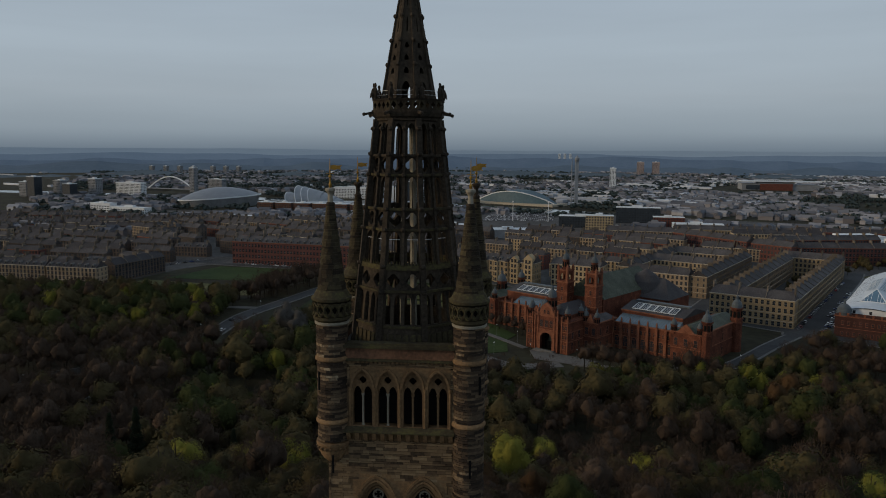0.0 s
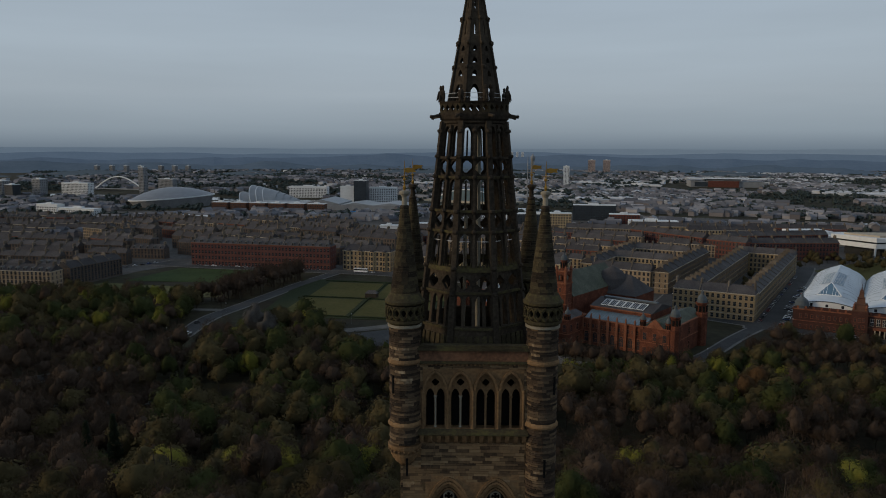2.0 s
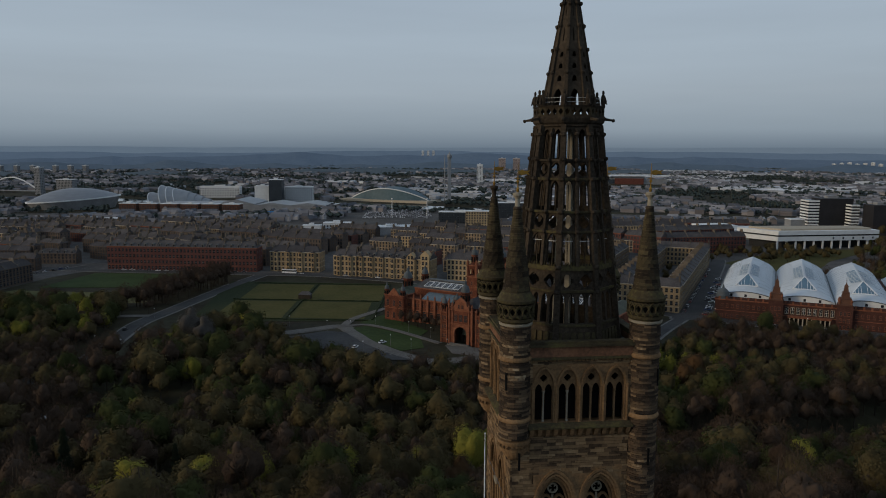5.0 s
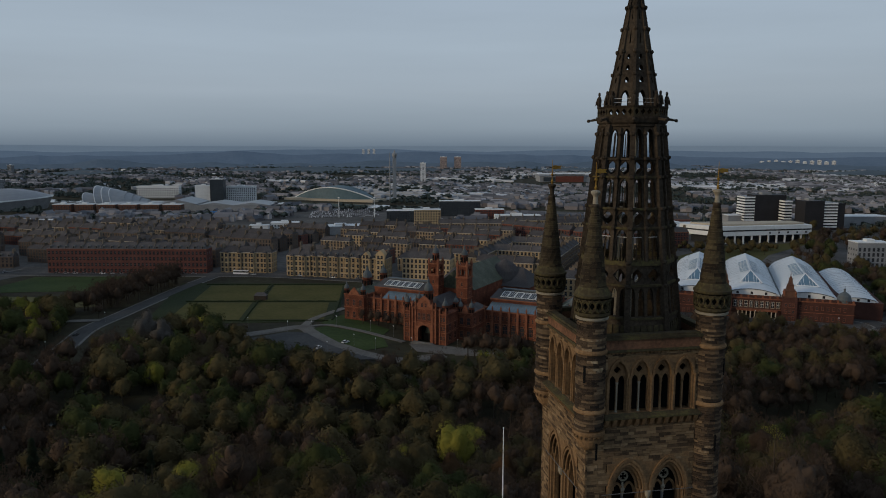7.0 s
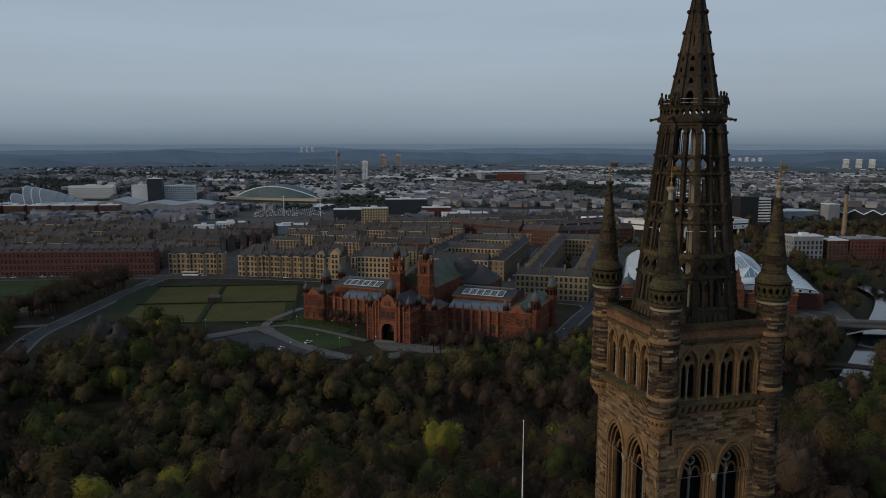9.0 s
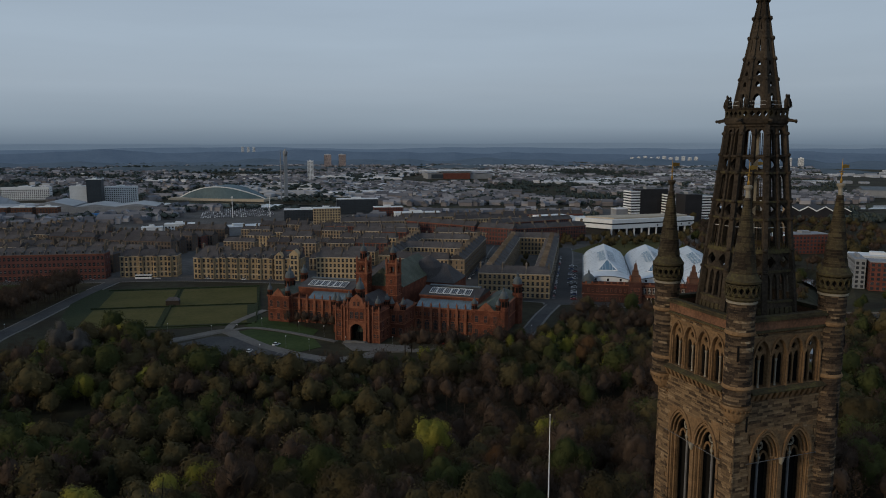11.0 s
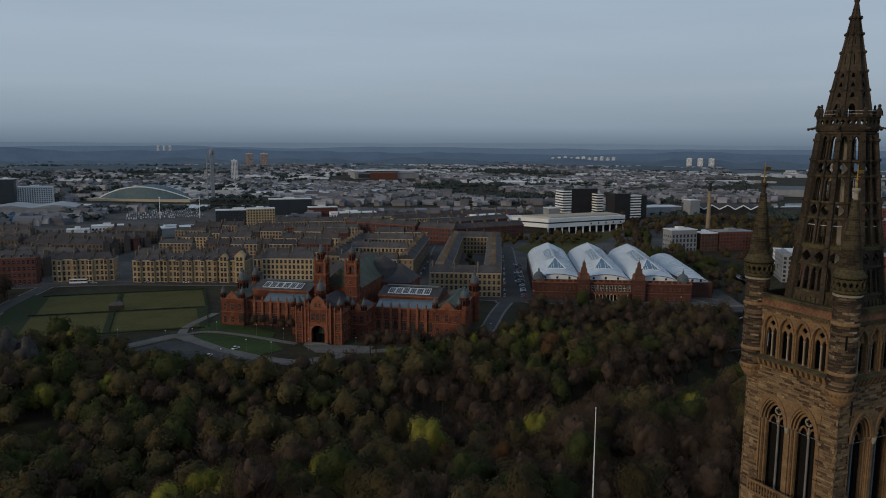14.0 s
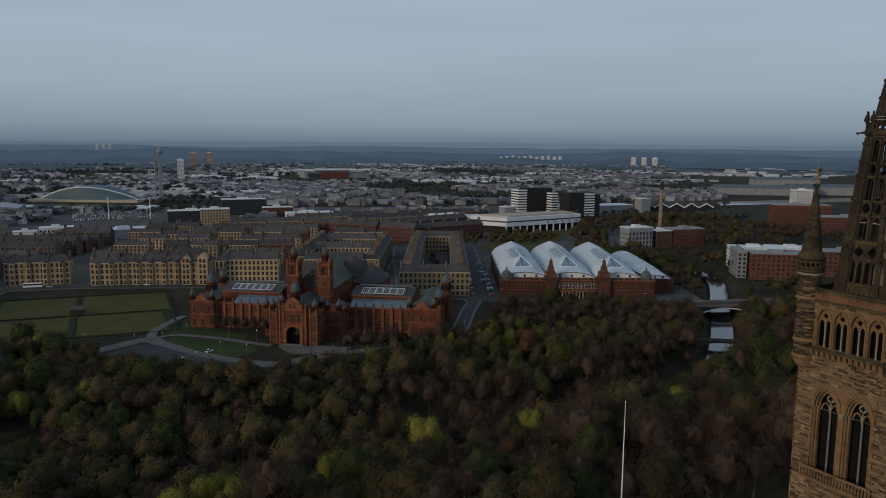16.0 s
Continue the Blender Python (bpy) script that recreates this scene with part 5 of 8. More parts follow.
for x in (UC - 9.2, UC + 8.4):
    t = part("tower", Shape().box(x - 3.3, x + 3.3, -3.3, 3.3, 0, 31), RED, gal, "square red sandstone tower with domed lantern")
    part("string_course", Shape().box(x - 3.7, x + 3.7, -3.7, 3.7, 30.6, 31.3).box(x - 3.5, x + 3.5, -3.5, 3.5, 25.0, 25.4).box(x - 3.5, x + 3.5, -3.5, 3.5, 19.5, 20), RED_TRIM, t)
    bel = Shape()
    for k in range(4):
        m_ = Matrix.Translation((x, 0, 0)) @ pose(0, 0, 0, 0, 0, 90 * k)
        bel.cell(lambda u, z, d: tuple(m_ @ Vector((u, -3.0 + d, z))), (-3.0, 3.0, 31.3, 37.0), rounded(0, 1.6, 31.8, 34.0, 8), 0.8)
    part("belfry", bel, RED, t, "arched belfry stage")
    part("belfry_top", Shape().box(x - 3.4, x + 3.4, -3.4, 3.4, 37.0, 37.6), RED_TRIM, t)
    for dx in (-2.8, 2.8):
        for dy in (-2.8, 2.8):
            part("pinnacle", Shape().lathe(x + dx, dy, [(31, 0.7), (37.6, 0.7), (38.0, 0.85), (38.4, 0.8), (39.6, 0.55), (40.4, 0.12), (41, 0.05)], 8), RED_TRIM, t, "corner pinnacle")
    ln = part("lantern", Shape().lathe(x, 0, [(37.6, 2.3), (38.5, 2.2), (38.6, 1.7), (42.4, 1.6), (42.5, 2.0), (43.0, 2.0)], 8), RED, t, "octagonal lantern")
    for i in range(8):
        a = math.pi / 4 * i + math.pi / 8
        # near-black bars on the solid drum paint the lantern's inner shade
        part("lantern_opening", Shape().beam((x + 1.5 * math.cos(a), 1.5 * math.sin(a), 39.0), (x + 1.5 * math.cos(a), 1.5 * math.sin(a), 41.8), 0.62), OPENING_SHADE, ln, "near-black block painted as the lantern opening's shade")
    part("dome", Shape().lathe(x, 0, [(43.0, 1.8), (44.2, 1.7), (45.3, 1.2), (46.0, 0.5), (46.6, 0.35), (47.6, 0.35), (48.0, 0.12), (50.0, 0.04)], 12), STONE_ROOF, ln, "lead dome and finial")
    for z in (8, 14, 21, 26.3):
        for k in range(4):
            c_ = Matrix.Translation((x, 0, z)) @ pose(0, 0, 0, 0, 0, 90 * k) @ Matrix.Translation((0, -3.32, 0))
            part("window", W_SMALL, None, t, at=c_)


# ---- sports hall with barrel roofs ----
U_CITY, V_CITY = Vector((0.863, -0.505)), Vector((0.505, 0.863))
ANG_CITY = math.degrees(math.atan2(-0.505, 0.863))
hall = thing("exhibition_hall", "low red sandstone hall with four pale barrel roofs", "hall", pose(*(Vector((186, 349)) + U_CITY * 2 + V_CITY * 12), -1.0, 0, 0, ANG_CITY))
part("wall", Shape().box(0, 102, 0, 112, 0, 13.6), HALL_RED, hall, "red sandstone walls")
part("side_range", Shape().box(102, 120, 10, 108, 0, 11.5), HALL_RED, hall, "lower side range")
part("plinth_front", Shape().box(-0.5, 102.5, -5, 0.5, 0, 12.5), HALL_RED, hall, "red sandstone front range")
part("front_cornice", Shape().box(-0.9, 102.9, -5.5, 0.9, 12.5, 13.1).box(-0.8, 102.8, -5.3, 0.3, 6.2, 6.5), RED_TRIM, hall)
part("front_parapet", Shape().box(-0.5, 102.5, -4.8, -4.2, 13.1, 14.0), HALL_RED, hall)
for i in range(26):
    part("parapet_pier", Shape().box(1.4 + 4 * i, 2.4 + 4 * i, -5.1, -4.0, 13.1, 14.6), RED_TRIM, hall)
VAULTS = [(0.0, 32.0, 2.0, 111.0, 14.2, 8.2), (32.0, 32.0, 2.0, 111.0, 14.2, 8.6), (64.0, 31.0, 2.0, 111.0, 14.2, 8.2), (96.0, 22.0, 12.0, 107.0, 12.0, 5.2)]
for x0, w, y_a, y_b, base, rise in VAULTS:
    s = Shape()
    n = 16
    secs = [(y_a, 0.34), (y_a + 6, 0.48), (y_a + 14, 0.68), (y_a + 27, 0.97), (y_a + 60, 1.0), (y_b, 1.0)]

    def vault(y, a):
        """Height of the shell at depth y, a from 0 to 1 across it."""
        for (ya, ha), (yb, hb) in zip(secs, secs[1:]):
            if y <= yb:
                return base + rise * (ha + (hb - ha) * (y - ya) / (yb - ya)) * math.sin(math.pi * a) ** 0.62
        return base

    m = n + 1
    for y, hh in secs:
        for j in range(m):
            s.v.append((x0 + 0.3 + (w - 0.6) * j / n, y, vault(y, j / n)))
    for y in (y_a, y_b):
        for j in range(m):
            s.v.append((x0 + 0.3 + (w - 0.6) * j / n, y, base - 0.8))
    q_ = len(secs)
    for r_ in range(q_ - 1):
        for j in range(n):
            s.f.append((r_ * m + j, r_ * m + j + 1, (r_ + 1) * m + j + 1, (r_ + 1) * m + j))
    for j in range(n):
        s.f += [(q_ * m + j, q_ * m + j + 1, j + 1, j), ((q_ - 1) * m + j, (q_ - 1) * m + j + 1, (q_ + 1) * m + j + 1, (q_ + 1) * m + j)]
    s.m = [0] * len(s.f)
    roof = part("barrel_roof", s, ROOF_WHITE, hall, "pale ribbed barrel roof")
    for q in range(15):
        y = y_a + 12 + q * (y_b - y_a - 14) / 14
        seam = Shape()
        for j in range(n):
            seam.beam((x0 + 0.3 + (w - 0.6) * j / n, y, vault(y, j / n) + 0.02), (x0 + 0.3 + (w - 0.6) * (j + 1) / n, y, vault(y, (j + 1) / n) + 0.02), 0.14, 0.10)
        part("roof_seam", seam, STONE_ROOF, roof, "raised roof seam")
    part("valley_gutter", Shape().box(x0 - 0.35, x0 + 0.35, y_a, y_b, base - 0.8, base + 0.35), STONE_ROOF, roof, "grey valley gutter")
    if rise > 6:
        # raised lantern along the ridge, glazed on both slopes, with a pointed glazed front
        xm, g_ = x0 + w / 2, 6.4
        zr = base + rise + 1.7
        za = vault(80, 0.5 - g_ / w) + 0.15
        yf, yr = y_a + 11, y_a + 26
        zf = vault(yf, 0.5 - g_ / w) + 0.2
        sk = Shape().add([(xm - g_, yf, zf), (xm + g_, yf, zf), (xm, yr, zr), (xm, y_b - 0.5, zr), (xm - g_, y_b - 0.5, za), (xm + g_, y_b - 0.5, za), (xm - g_, yr + 3, za), (xm + g_, yr + 3, za)],
                         [(0, 1, 2), (0, 2, 6), (2, 3, 4, 6), (1, 7, 2), (2, 7, 5, 3), (4, 3, 5)])
        sky = part("ridge_cover", sk, ROOF_WHITE, roof, "raised pale ridge")
        part("front_light", Shape().add([(xm - g_ + 0.5, yf + 0.1, zf + 0.25), (xm + g_ - 0.5, yf + 0.1, zf + 0.25), (xm, yr - 0.4, zr + 0.12)], [(0, 1, 2)]), ROOF_GLASS, sky, "pointed blue-grey glazed front")
        for sg in (-1, 1):
            part("side_light", Shape().add([(xm + sg * (g_ - 0.4), yr + 3, za + 0.25), (xm + sg * 0.9, yr + 1, zr - 0.1), (xm + sg * 0.9, yr + 48, zr - 0.1), (xm + sg * (g_ - 0.4), yr + 48, za + 0.3)], [(0, 1, 2, 3)]), ROOF_GLASS, sky, "blue-grey glazed slope")
            for q in range(11):
                y = yr + 3 + 4.5 * q
                part("glazing_bar", Shape().beam((xm + sg * (g_ - 0.2), y, za + 0.3), (xm + sg * 0.6, y, zr + 0.02), 0.16), WHITE, sky)
            part("glazing_bar", Shape().beam((xm + sg * g_, yf, zf + 0.3), (xm, yr, zr + 0.2), 0.42), WHITE, sky)
            for q in (0.25, 0.5, 0.75):
                part("glazing_bar", Shape().beam((xm + sg * g_ * q, yf + 0.05, zf + 0.3), (xm + sg * g_ * q, yf + (yr - yf) * (1 - q), zf + (zr - zf) * (1 - q) + 0.22), 0.2), WHITE, sky)
        part("glazing_bar", Shape().beam((xm - g_, yf - 0.1, zf + 0.3), (xm + g_, yf - 0.1, zf + 0.3), 0.42), WHITE, sky)
    # white arched front with a projecting rim
    lo_, hi_ = x0 + 0.08 * w, x0 + 0.92 * w
    edge_ = [(lo_ + (hi_ - lo_) * j / 14, base + 0.1 + rise * 0.33 * math.sin(math.pi * (0.05 + 0.90 * j / 14)) ** 0.8) for j in range(15)]
    lun = Shape().add([(x, y_a - 0.6, z) for x, z in edge_] + [(x, y_a - 0.6, base - 0.5) for x, z in edge_] + [(x, y_a - 0.05, z) for x, z in edge_],
                      [(j, j + 1, 16 + j, 15 + j) for j in range(14)] + [(30 + j, 31 + j, j + 1, j) for j in range(14)])
    lunette = part("lunette", lun, CONCRETE_WHITE, roof, "white arched gable front")
    rim_ = Shape()
    for (xa_, za_), (xb_, zb_) in zip(edge_, edge_[1:]):
        rim_.beam((xa_, y_a - 0.7, za_ + 0.15), (xb_, y_a - 0.7, zb_ + 0.15), 0.5, 0.4)
    part("arch_rim", rim_, STONE_ROOF, lunette, "grey curved roof edge")
    for q in (0.25, 0.5, 0.75):
        part("arch_light", Shape().box(x0 + w * q - 0.7, x0 + w * q + 0.7, y_a - 0.68, y_a - 0.58, base - 0.2, base + 1.4), GLASS_DARK, lunette, "small dark window")


def stepped_turret(x, y):
    t = part("front_turret", Shape().box(x - 4, x + 4, y - 1.5, y + 6, 0, 15), HALL_RED, hall, "red stone tower with stepped pyramid cap")
    part("cap", Shape().lathe(x, y + 2, [(15, 5.2), (15.6, 5.4), (16, 4.2), (18.6, 3.8), (18.9, 4.2), (19.3, 3.0), (22, 2.5), (22.3, 2.8), (22.6, 1.8), (25.4, 1.3), (25.6, 1.6), (26.3, 1.0), (27.4, 0.25), (30, 0.05)], 4, math.pi / 4), BRICK_BROWN, t, "stepped brown stone cap with finial")
    for k in range(4):
        a = math.pi / 2 * k + math.pi / 4
        part("corner_urn", Shape().lathe(x + 4.2 * math.cos(a), y + 2 + 4.2 * math.sin(a), [(15.4, 0.5), (17, 0.5), (17.3, 0.8), (18.4, 0.3), (19.2, 0.05)], 8), RED_TRIM, t)
    for dx in (-2, 0, 2):
        for z in (1.8, 5.6, 9.4):
            part("window", W_SMALL, None, t, at=pose(x + dx, y - 1.52, z))


stepped_turret(32.8, -6)
stepped_turret(68.4, -6)
W_HALL = pane_mesh("window", 1.7, 3.6, TRIM_PALE, bars=1, bar_mat=WHITE)
for i in range(9):
    part("window", W_HALL, None, hall, "tall white-framed window", at=pose(38.8 + 2.95 * i, -5.05, 7.6))
for i in range(9):
    part("window", W_SMALL, None, hall, at=pose(3.5 + 2.9 * i, -5.05, 8.2))
    part("window", W_SMALL, None, hall, at=pose(3.5 + 2.9 * i, -5.05, 2.2))
    part("window", W_SMALL, None, hall, at=pose(74.5 + 2.9 * i, -5.05, 8.2))
    part("window", W_SMALL, None, hall, at=pose(74.5 + 2.9 * i, -5.05, 2.2))
porch = part("portico", Shape().box(39.5, 62, -8, -5, 5.6, 6.6).box(39.5, 62, -8.2, -5, 0, 0.5), RED_TRIM, hall, "columned entrance portico")
# portico's shade as a near-black sheet before the wall
part("portico_shade", Shape().box(39.8, 61.7, -5.2, -5.03, 0.5, 5.6), OPENING_SHADE, porch, "near-black sheet painted as shade in the entrance")
for i in range(10):
    part("column", Shape().lathe(40.5 + 2.3 * i, -7.4, [(0.5, 0.5), (0.8, 0.38), (5.2, 0.34), (5.6, 0.5)], 10), TRIM_PALE, porch, "pale stone column")
for x in (3.5, 97.5):
    part("corner_dome", Shape().lathe(x, -1.5, [(12.5, 3.8), (14.6, 3.7), (14.8, 4.1), (15.2, 3.8), (17.2, 3.3), (18.6, 2.0), (19.3, 0.7), (21, 0.5), (21.6, 0.1), (23, 0.04)], 16), STONE_ROOF, hall, "grey domed corner cap")

# ---- hospital: white podium on columns, black blocks ----
hos = thing("hospital_podium", "long white concrete building raised on columns", "hospital", pose(396, 640, 0, 0, 0, 0))
part("upper_storey", Shape().prism([(0, 0), (112, 4), (112, 36), (-22, 42), (-15, 28)], 8.5, 13.0).prism([(0, 0), (112, 4), (112, 36), (-22, 42), (-15, 28)], 14.6, 18.6), CONCRETE_WHITE, hos, "white concrete upper storey")
part("ribbon_glazing", Shape().prism([(1, 0.8), (111, 4.8), (111, 35), (-20, 41), (-14, 28)], 13.0, 14.6), GLASS_DARK, hos, "dark ribbon window")
part("roof", Shape().prism([(6, 6), (106, 9), (106, 32), (-12, 37), (-8, 28)], 18.6, 20.4), TRIM_PALE, hos, "flat pale roof")
part("ground_storey", Shape().prism([(10, 10), (104, 13), (104, 33), (-10, 38)], 0, 8.5), GLASS_DARK, hos, "dark recessed ground storey")
for i in range(12):
    part("column", Shape().box(i * 10.0 - 0.7, i * 10.0 + 0.7, 0.4 + i * 0.36, 1.8 + i * 0.36, 0, 8.5), CONCRETE_WHITE, hos, "white concrete column")
for i in range(5):
    x = 60 + i * 11
    part("punched_window", Shape().box(x, x + 1.6, 1.8 + i * 0.4, 2.6 + i * 0.4, 10.0, 12.0), GLASS_DARK, hos, "small dark window")
low_h = thing("hospital_wing", "low flat-roofed pale wing beside the podium", "hospital", pose(372, 720, 0, 0, 0, 5))
part("wall", Shape().box(-30, 60, 0, 50, 0, 10), TRIM_PALE, low_h)
part("roof", Shape().box(-33, 63, -3, 53, 10, 11.5).box(-10, 30, 10, 40, 11.5, 15), CONCRETE_WHITE, low_h, "pale flat roof")


def black_block(x, y, w, d, h, white_side):
    b = thing("tower_block", "black-clad office block with white-banded end bay", "office block", pose(x, y, 0, 0, 0, -8), "black office blocks")
    part("body", Shape().box(0, w, 0, d, 0, h), CLAD_BLACK, b, "black cladding")
    part("plant_room", Shape().box(w * 0.3, w * 0.6, d * 0.3, d * 0.7, h, h + 3), CLAD_GREY, b)
    e0, e1 = (w, w + 17) if white_side > 0 else (-13, 0)
    if white_side > 0:
        part("end_body", Shape().box(w + 17.4, w + 27, 2, d, 0, h - 3), CLAD_BLACK, b, "black cladding")
    part("end_bay", Shape().box(e0, e1, 1, d - 1, 0, h - 2), GLASS_DARK, b, "glazed end bay")
    for i in range(int((h - 3) / 3.6)):
        z = h - 4 - i * 3.6
        part("white_band", Shape().box(e0 - 0.3, e1 + 0.3, 0.4, d - 0.4, z, z + 1.8), CONCRETE_WHITE, b, "white floor band")


black_block(534, 788, 40, 24, 41, -1)
black_block(573, 744, 24, 24, 36, 1)
link = thing("tower_block", "white-banded glazed stair block between black blocks", "office block", pose(562, 768, 0, 0, 0, -8))
part("body", Shape().box(0, 9, 0, 14, 0, 35), GLASS_DARK, link)
for i in range(9):
    part("white_band", Shape().box(-0.3, 9.3, -0.4, 14.2, 33 - 3.6 * i, 34.8 - 3.6 * i), CONCRETE_WHITE, link)
for x, y, w, d, h in ((505, 800, 22, 18, 14), (640, 760, 60, 30, 14), (700, 735, 16, 16, 24)):
    b = thing("clinic_block", "plain grey and white flat-roofed block", "office block", pose(x, y, 0, 0, 0, -8))
    part("wall", Shape().box(0, w, 0, d, 0, h), CLAD_GREY, b)
    part("roof_edge", Shape().box(-0.3, w + 0.3, -0.3, d + 0.3, h, h + 0.8), CONCRETE_WHITE, b)

# ---- tenements ----
WIN_T = {}
for key, m_ in (("yellow", TEN_YELLOW), ("grey", TEN_GREY), ("red", TEN_RED), ("brown", TEN_BROWN)):
    WIN_T[key] = pane_mesh("window", 1.65, 2.55, m_, bars=0, bar_mat=CLAD_GREY)
# the brown walls carry painted shade
WALLS = {"yellow": (TEN_YELLOW, "blond sandstone"), "grey": (TEN_GREY, "grey-brown sandstone"), "red": (TEN_RED, "red sandstone"), "brown": (TEN_BROWN, "painted-shade brown sandstone")}


def window_rows(shape, L, D, storeys, h, y_front, step=3.1):
    n = max(1, int(L / step))
    for k in range(storeys):
        z = 1.0 + k * (h - 0.6) / storeys
        for i in range(n):
            x = L * (i + 0.5) / n
            shape.box(x - 0.8, x + 0.8, y_front - 0.06, y_front + 0.05, z, z + 2.4)


def tenement(x0, y0, x1, y1, D, h, colour, storeys=4, near=False, bays=False, dormers=False, pitch=4.5, hip=0.0, stacks=True):
    """A terrace block: its front runs from the first point to the second, its depth lies behind."""
    L = math.hypot(x1 - x0, y1 - y0)
    m_, word = WALLS[colour]
    t = thing("tenement", word + " tenement block with dark slate roof and chimneys", "tenement", pose(x0, y0, 0, 0, 0, math.degrees(math.atan2(y1 - y0, x1 - x0))), "tenements of the town")
    part("wall", Shape().box(0, L, 0, D, 0, h), m_, t, word + " wall")
    part("cornice", Shape().box(-0.2, L + 0.2, -0.35, D + 0.35, h - 0.4, h + 0.1).box(-0.1, L + 0.1, -0.15, D + 0.15, 3.9, 4.2).box(-0.1, L + 0.1, -0.12, D + 0.12, h * 0.5, h * 0.5 + 0.22), RED_TRIM if colour == "red" else m_ if colour == "brown" else TRIM_PALE, t)
    part("roof", Shape().gable(0, L, 0, D, h + 0.1, h + pitch, over=0.2, hip=hip), SLATE, t, "dark slate roof")
    n = max(2, int(L / 13))
    for i in range(n + 1 if stacks else 0):
        x = min(max(L * i / n, 0.9), L - 0.9)
        c = Shape().box(x - 0.45, x + 0.45, D / 2 - 1.9, D / 2 + 1.9, h + pitch * 0.35, h + pitch + 1.7).box(x - 0.6, x + 0.6, D / 2 - 2.05, D / 2 + 2.05, h + pitch + 1.5, h + pitch + 1.75)
        for j in range(5):
            c.lathe(x, D / 2 - 1.5 + j * 0.75, [(h + pitch + 1.75, 0.2), (h + pitch + 2.5, 0.16)], 6)
        part("chimney", c, CHIMNEY, t, "stone chimney stack with pots")
        if 0 < i < n:
            part("skew", Shape().beam((x, -0.2, h + 0.35), (x, D / 2, h + pitch + 0.35), 0.35).beam((x, D + 0.2, h + 0.35), (x, D / 2, h + pitch + 0.35), 0.3), CHIMNEY, t, "stone skew across the roof")
    if near:
        k_ = max(1, int(L / 3.1))
        for s_ in range(storeys):
            z = 1.0 + s_ * (h - 0.6) / storeys
            for i in range(k_):
                part("window", WIN_T[colour], None, t, at=pose(L * (i + 0.5) / k_, -0.02, z))
    sh = Shape()
    if not near:
        window_rows(sh, L, D, storeys, h, 0)
    window_rows(sh, L, D, storeys, h, D)
    for x in (0, L):
        for k in range(storeys):
            for j in range(max(1, int(D / 4))):
                y = D * (j + 0.5) / max(1, int(D / 4))
                sh.box(x - 0.06, x + 0.06, y - 0.5, y + 0.5, 1.0 + k * (h - 0.6) / storeys, 2.9 + k * (h - 0.6) / storeys)
    part("window_grid", sh, GLASS_FAR, t, "rows of dark sash windows")["kind"] = "stuff"
    if bays:
        q = max(1, int(L / 9))
        for i in range(q):
            x = L * (i + 0.5) / q
            b = part("bay", Shape().prism([(x - 1.9, 0.1), (x - 1.2, -1.2), (x + 1.2, -1.2), (x + 1.9, 0.1)], 0, h - 0.2), m_, t, "canted bay")
            for k in range(storeys):
                part("window", WIN_T[colour], None, b, at=pose(x, -1.22, 1.0 + k * (h - 0.6) / storeys))
            part("bay_cap", Shape().lathe(x, -0.2, [(h - 0.2, 1.9), (h + 0.2, 1.9), (h + 1.8, 0.2)], 8), SLATE, b)
    if dormers:
        q = max(1, int(L / 6))
        dm = mesh_of("dormer", Shape().box(-0.9, 0.9, -0.4, 3, 0, 1.9).gable(-0.9, 0.9, -0.4, 3, 1.9, 2.6, axis="y", over=0.1).box(-0.6, 0.6, -0.46, -0.4, 0.2, 1.6, 1), [KERB, GLASS_DARK])
        for i in range(q):
            part("dormer", dm, None, t, "pale stone dormer window", at=pose(L * (i + 0.5) / q, 0.9, h + 0.4))
    return t


tenement(-233, 574, -107, 548, 14, 19.5, "red", 4, near=True, dormers=True, pitch=5, hip=4)
tenement(-97, 553, -56, 541, 13, 16.5, "yellow", 4, near=True, bays=True, hip=4)
tenement(-44, 526, -26, 518, 13, 16.5, "yellow", 4, near=True, bays=True, hip=3)
terrace = tenement(-26, 519, 31, 491, 13, 16.8, "yellow", 4, near=True, bays=True, dormers=True)
for gx0, gx1, gh in ((44, 50.5, 21.5), (55.5, 62.5, 23.5)):
    gb = part("gabled_front", Shape().box(gx0, gx1, -1.6, 4, 0, gh - 3.2).gable(gx0, gx1, -1.6, 6, gh - 3.2, gh, axis="y", over=0), TEN_YELLOW, terrace, "tall gabled stone front")
    for k_ in range(5):
        for x_ in (0.3, 0.7):
            part("window", WIN_T["yellow"], None, gb, at=pose(gx0 + (gx1 - gx0) * x_, -1.63, 1.0 + 3.9 * k_))
tenement(44, 497, 78, 480, 13, 16.5, "yellow", 4, near=True)
cx_, cy_ = 174, 367


def city(u, v):
    """A place in the street grid: u away from the hall along the front, v back from it."""
    p = Vector((cx_, cy_)) - U_CITY * u + V_CITY * v
    return p.x, p.y


def row_u(u0, u1, v, D, h, colour, **kw):
    tenement(*city(u1, v), *city(u0, v), D, h, colour, **kw)


def row_v(u, v0, v1, D, h, colour, **kw):
    """Fronts look towards greater u."""
    tenement(*city(u, v1), *city(u, v0), D, h, colour, **kw)


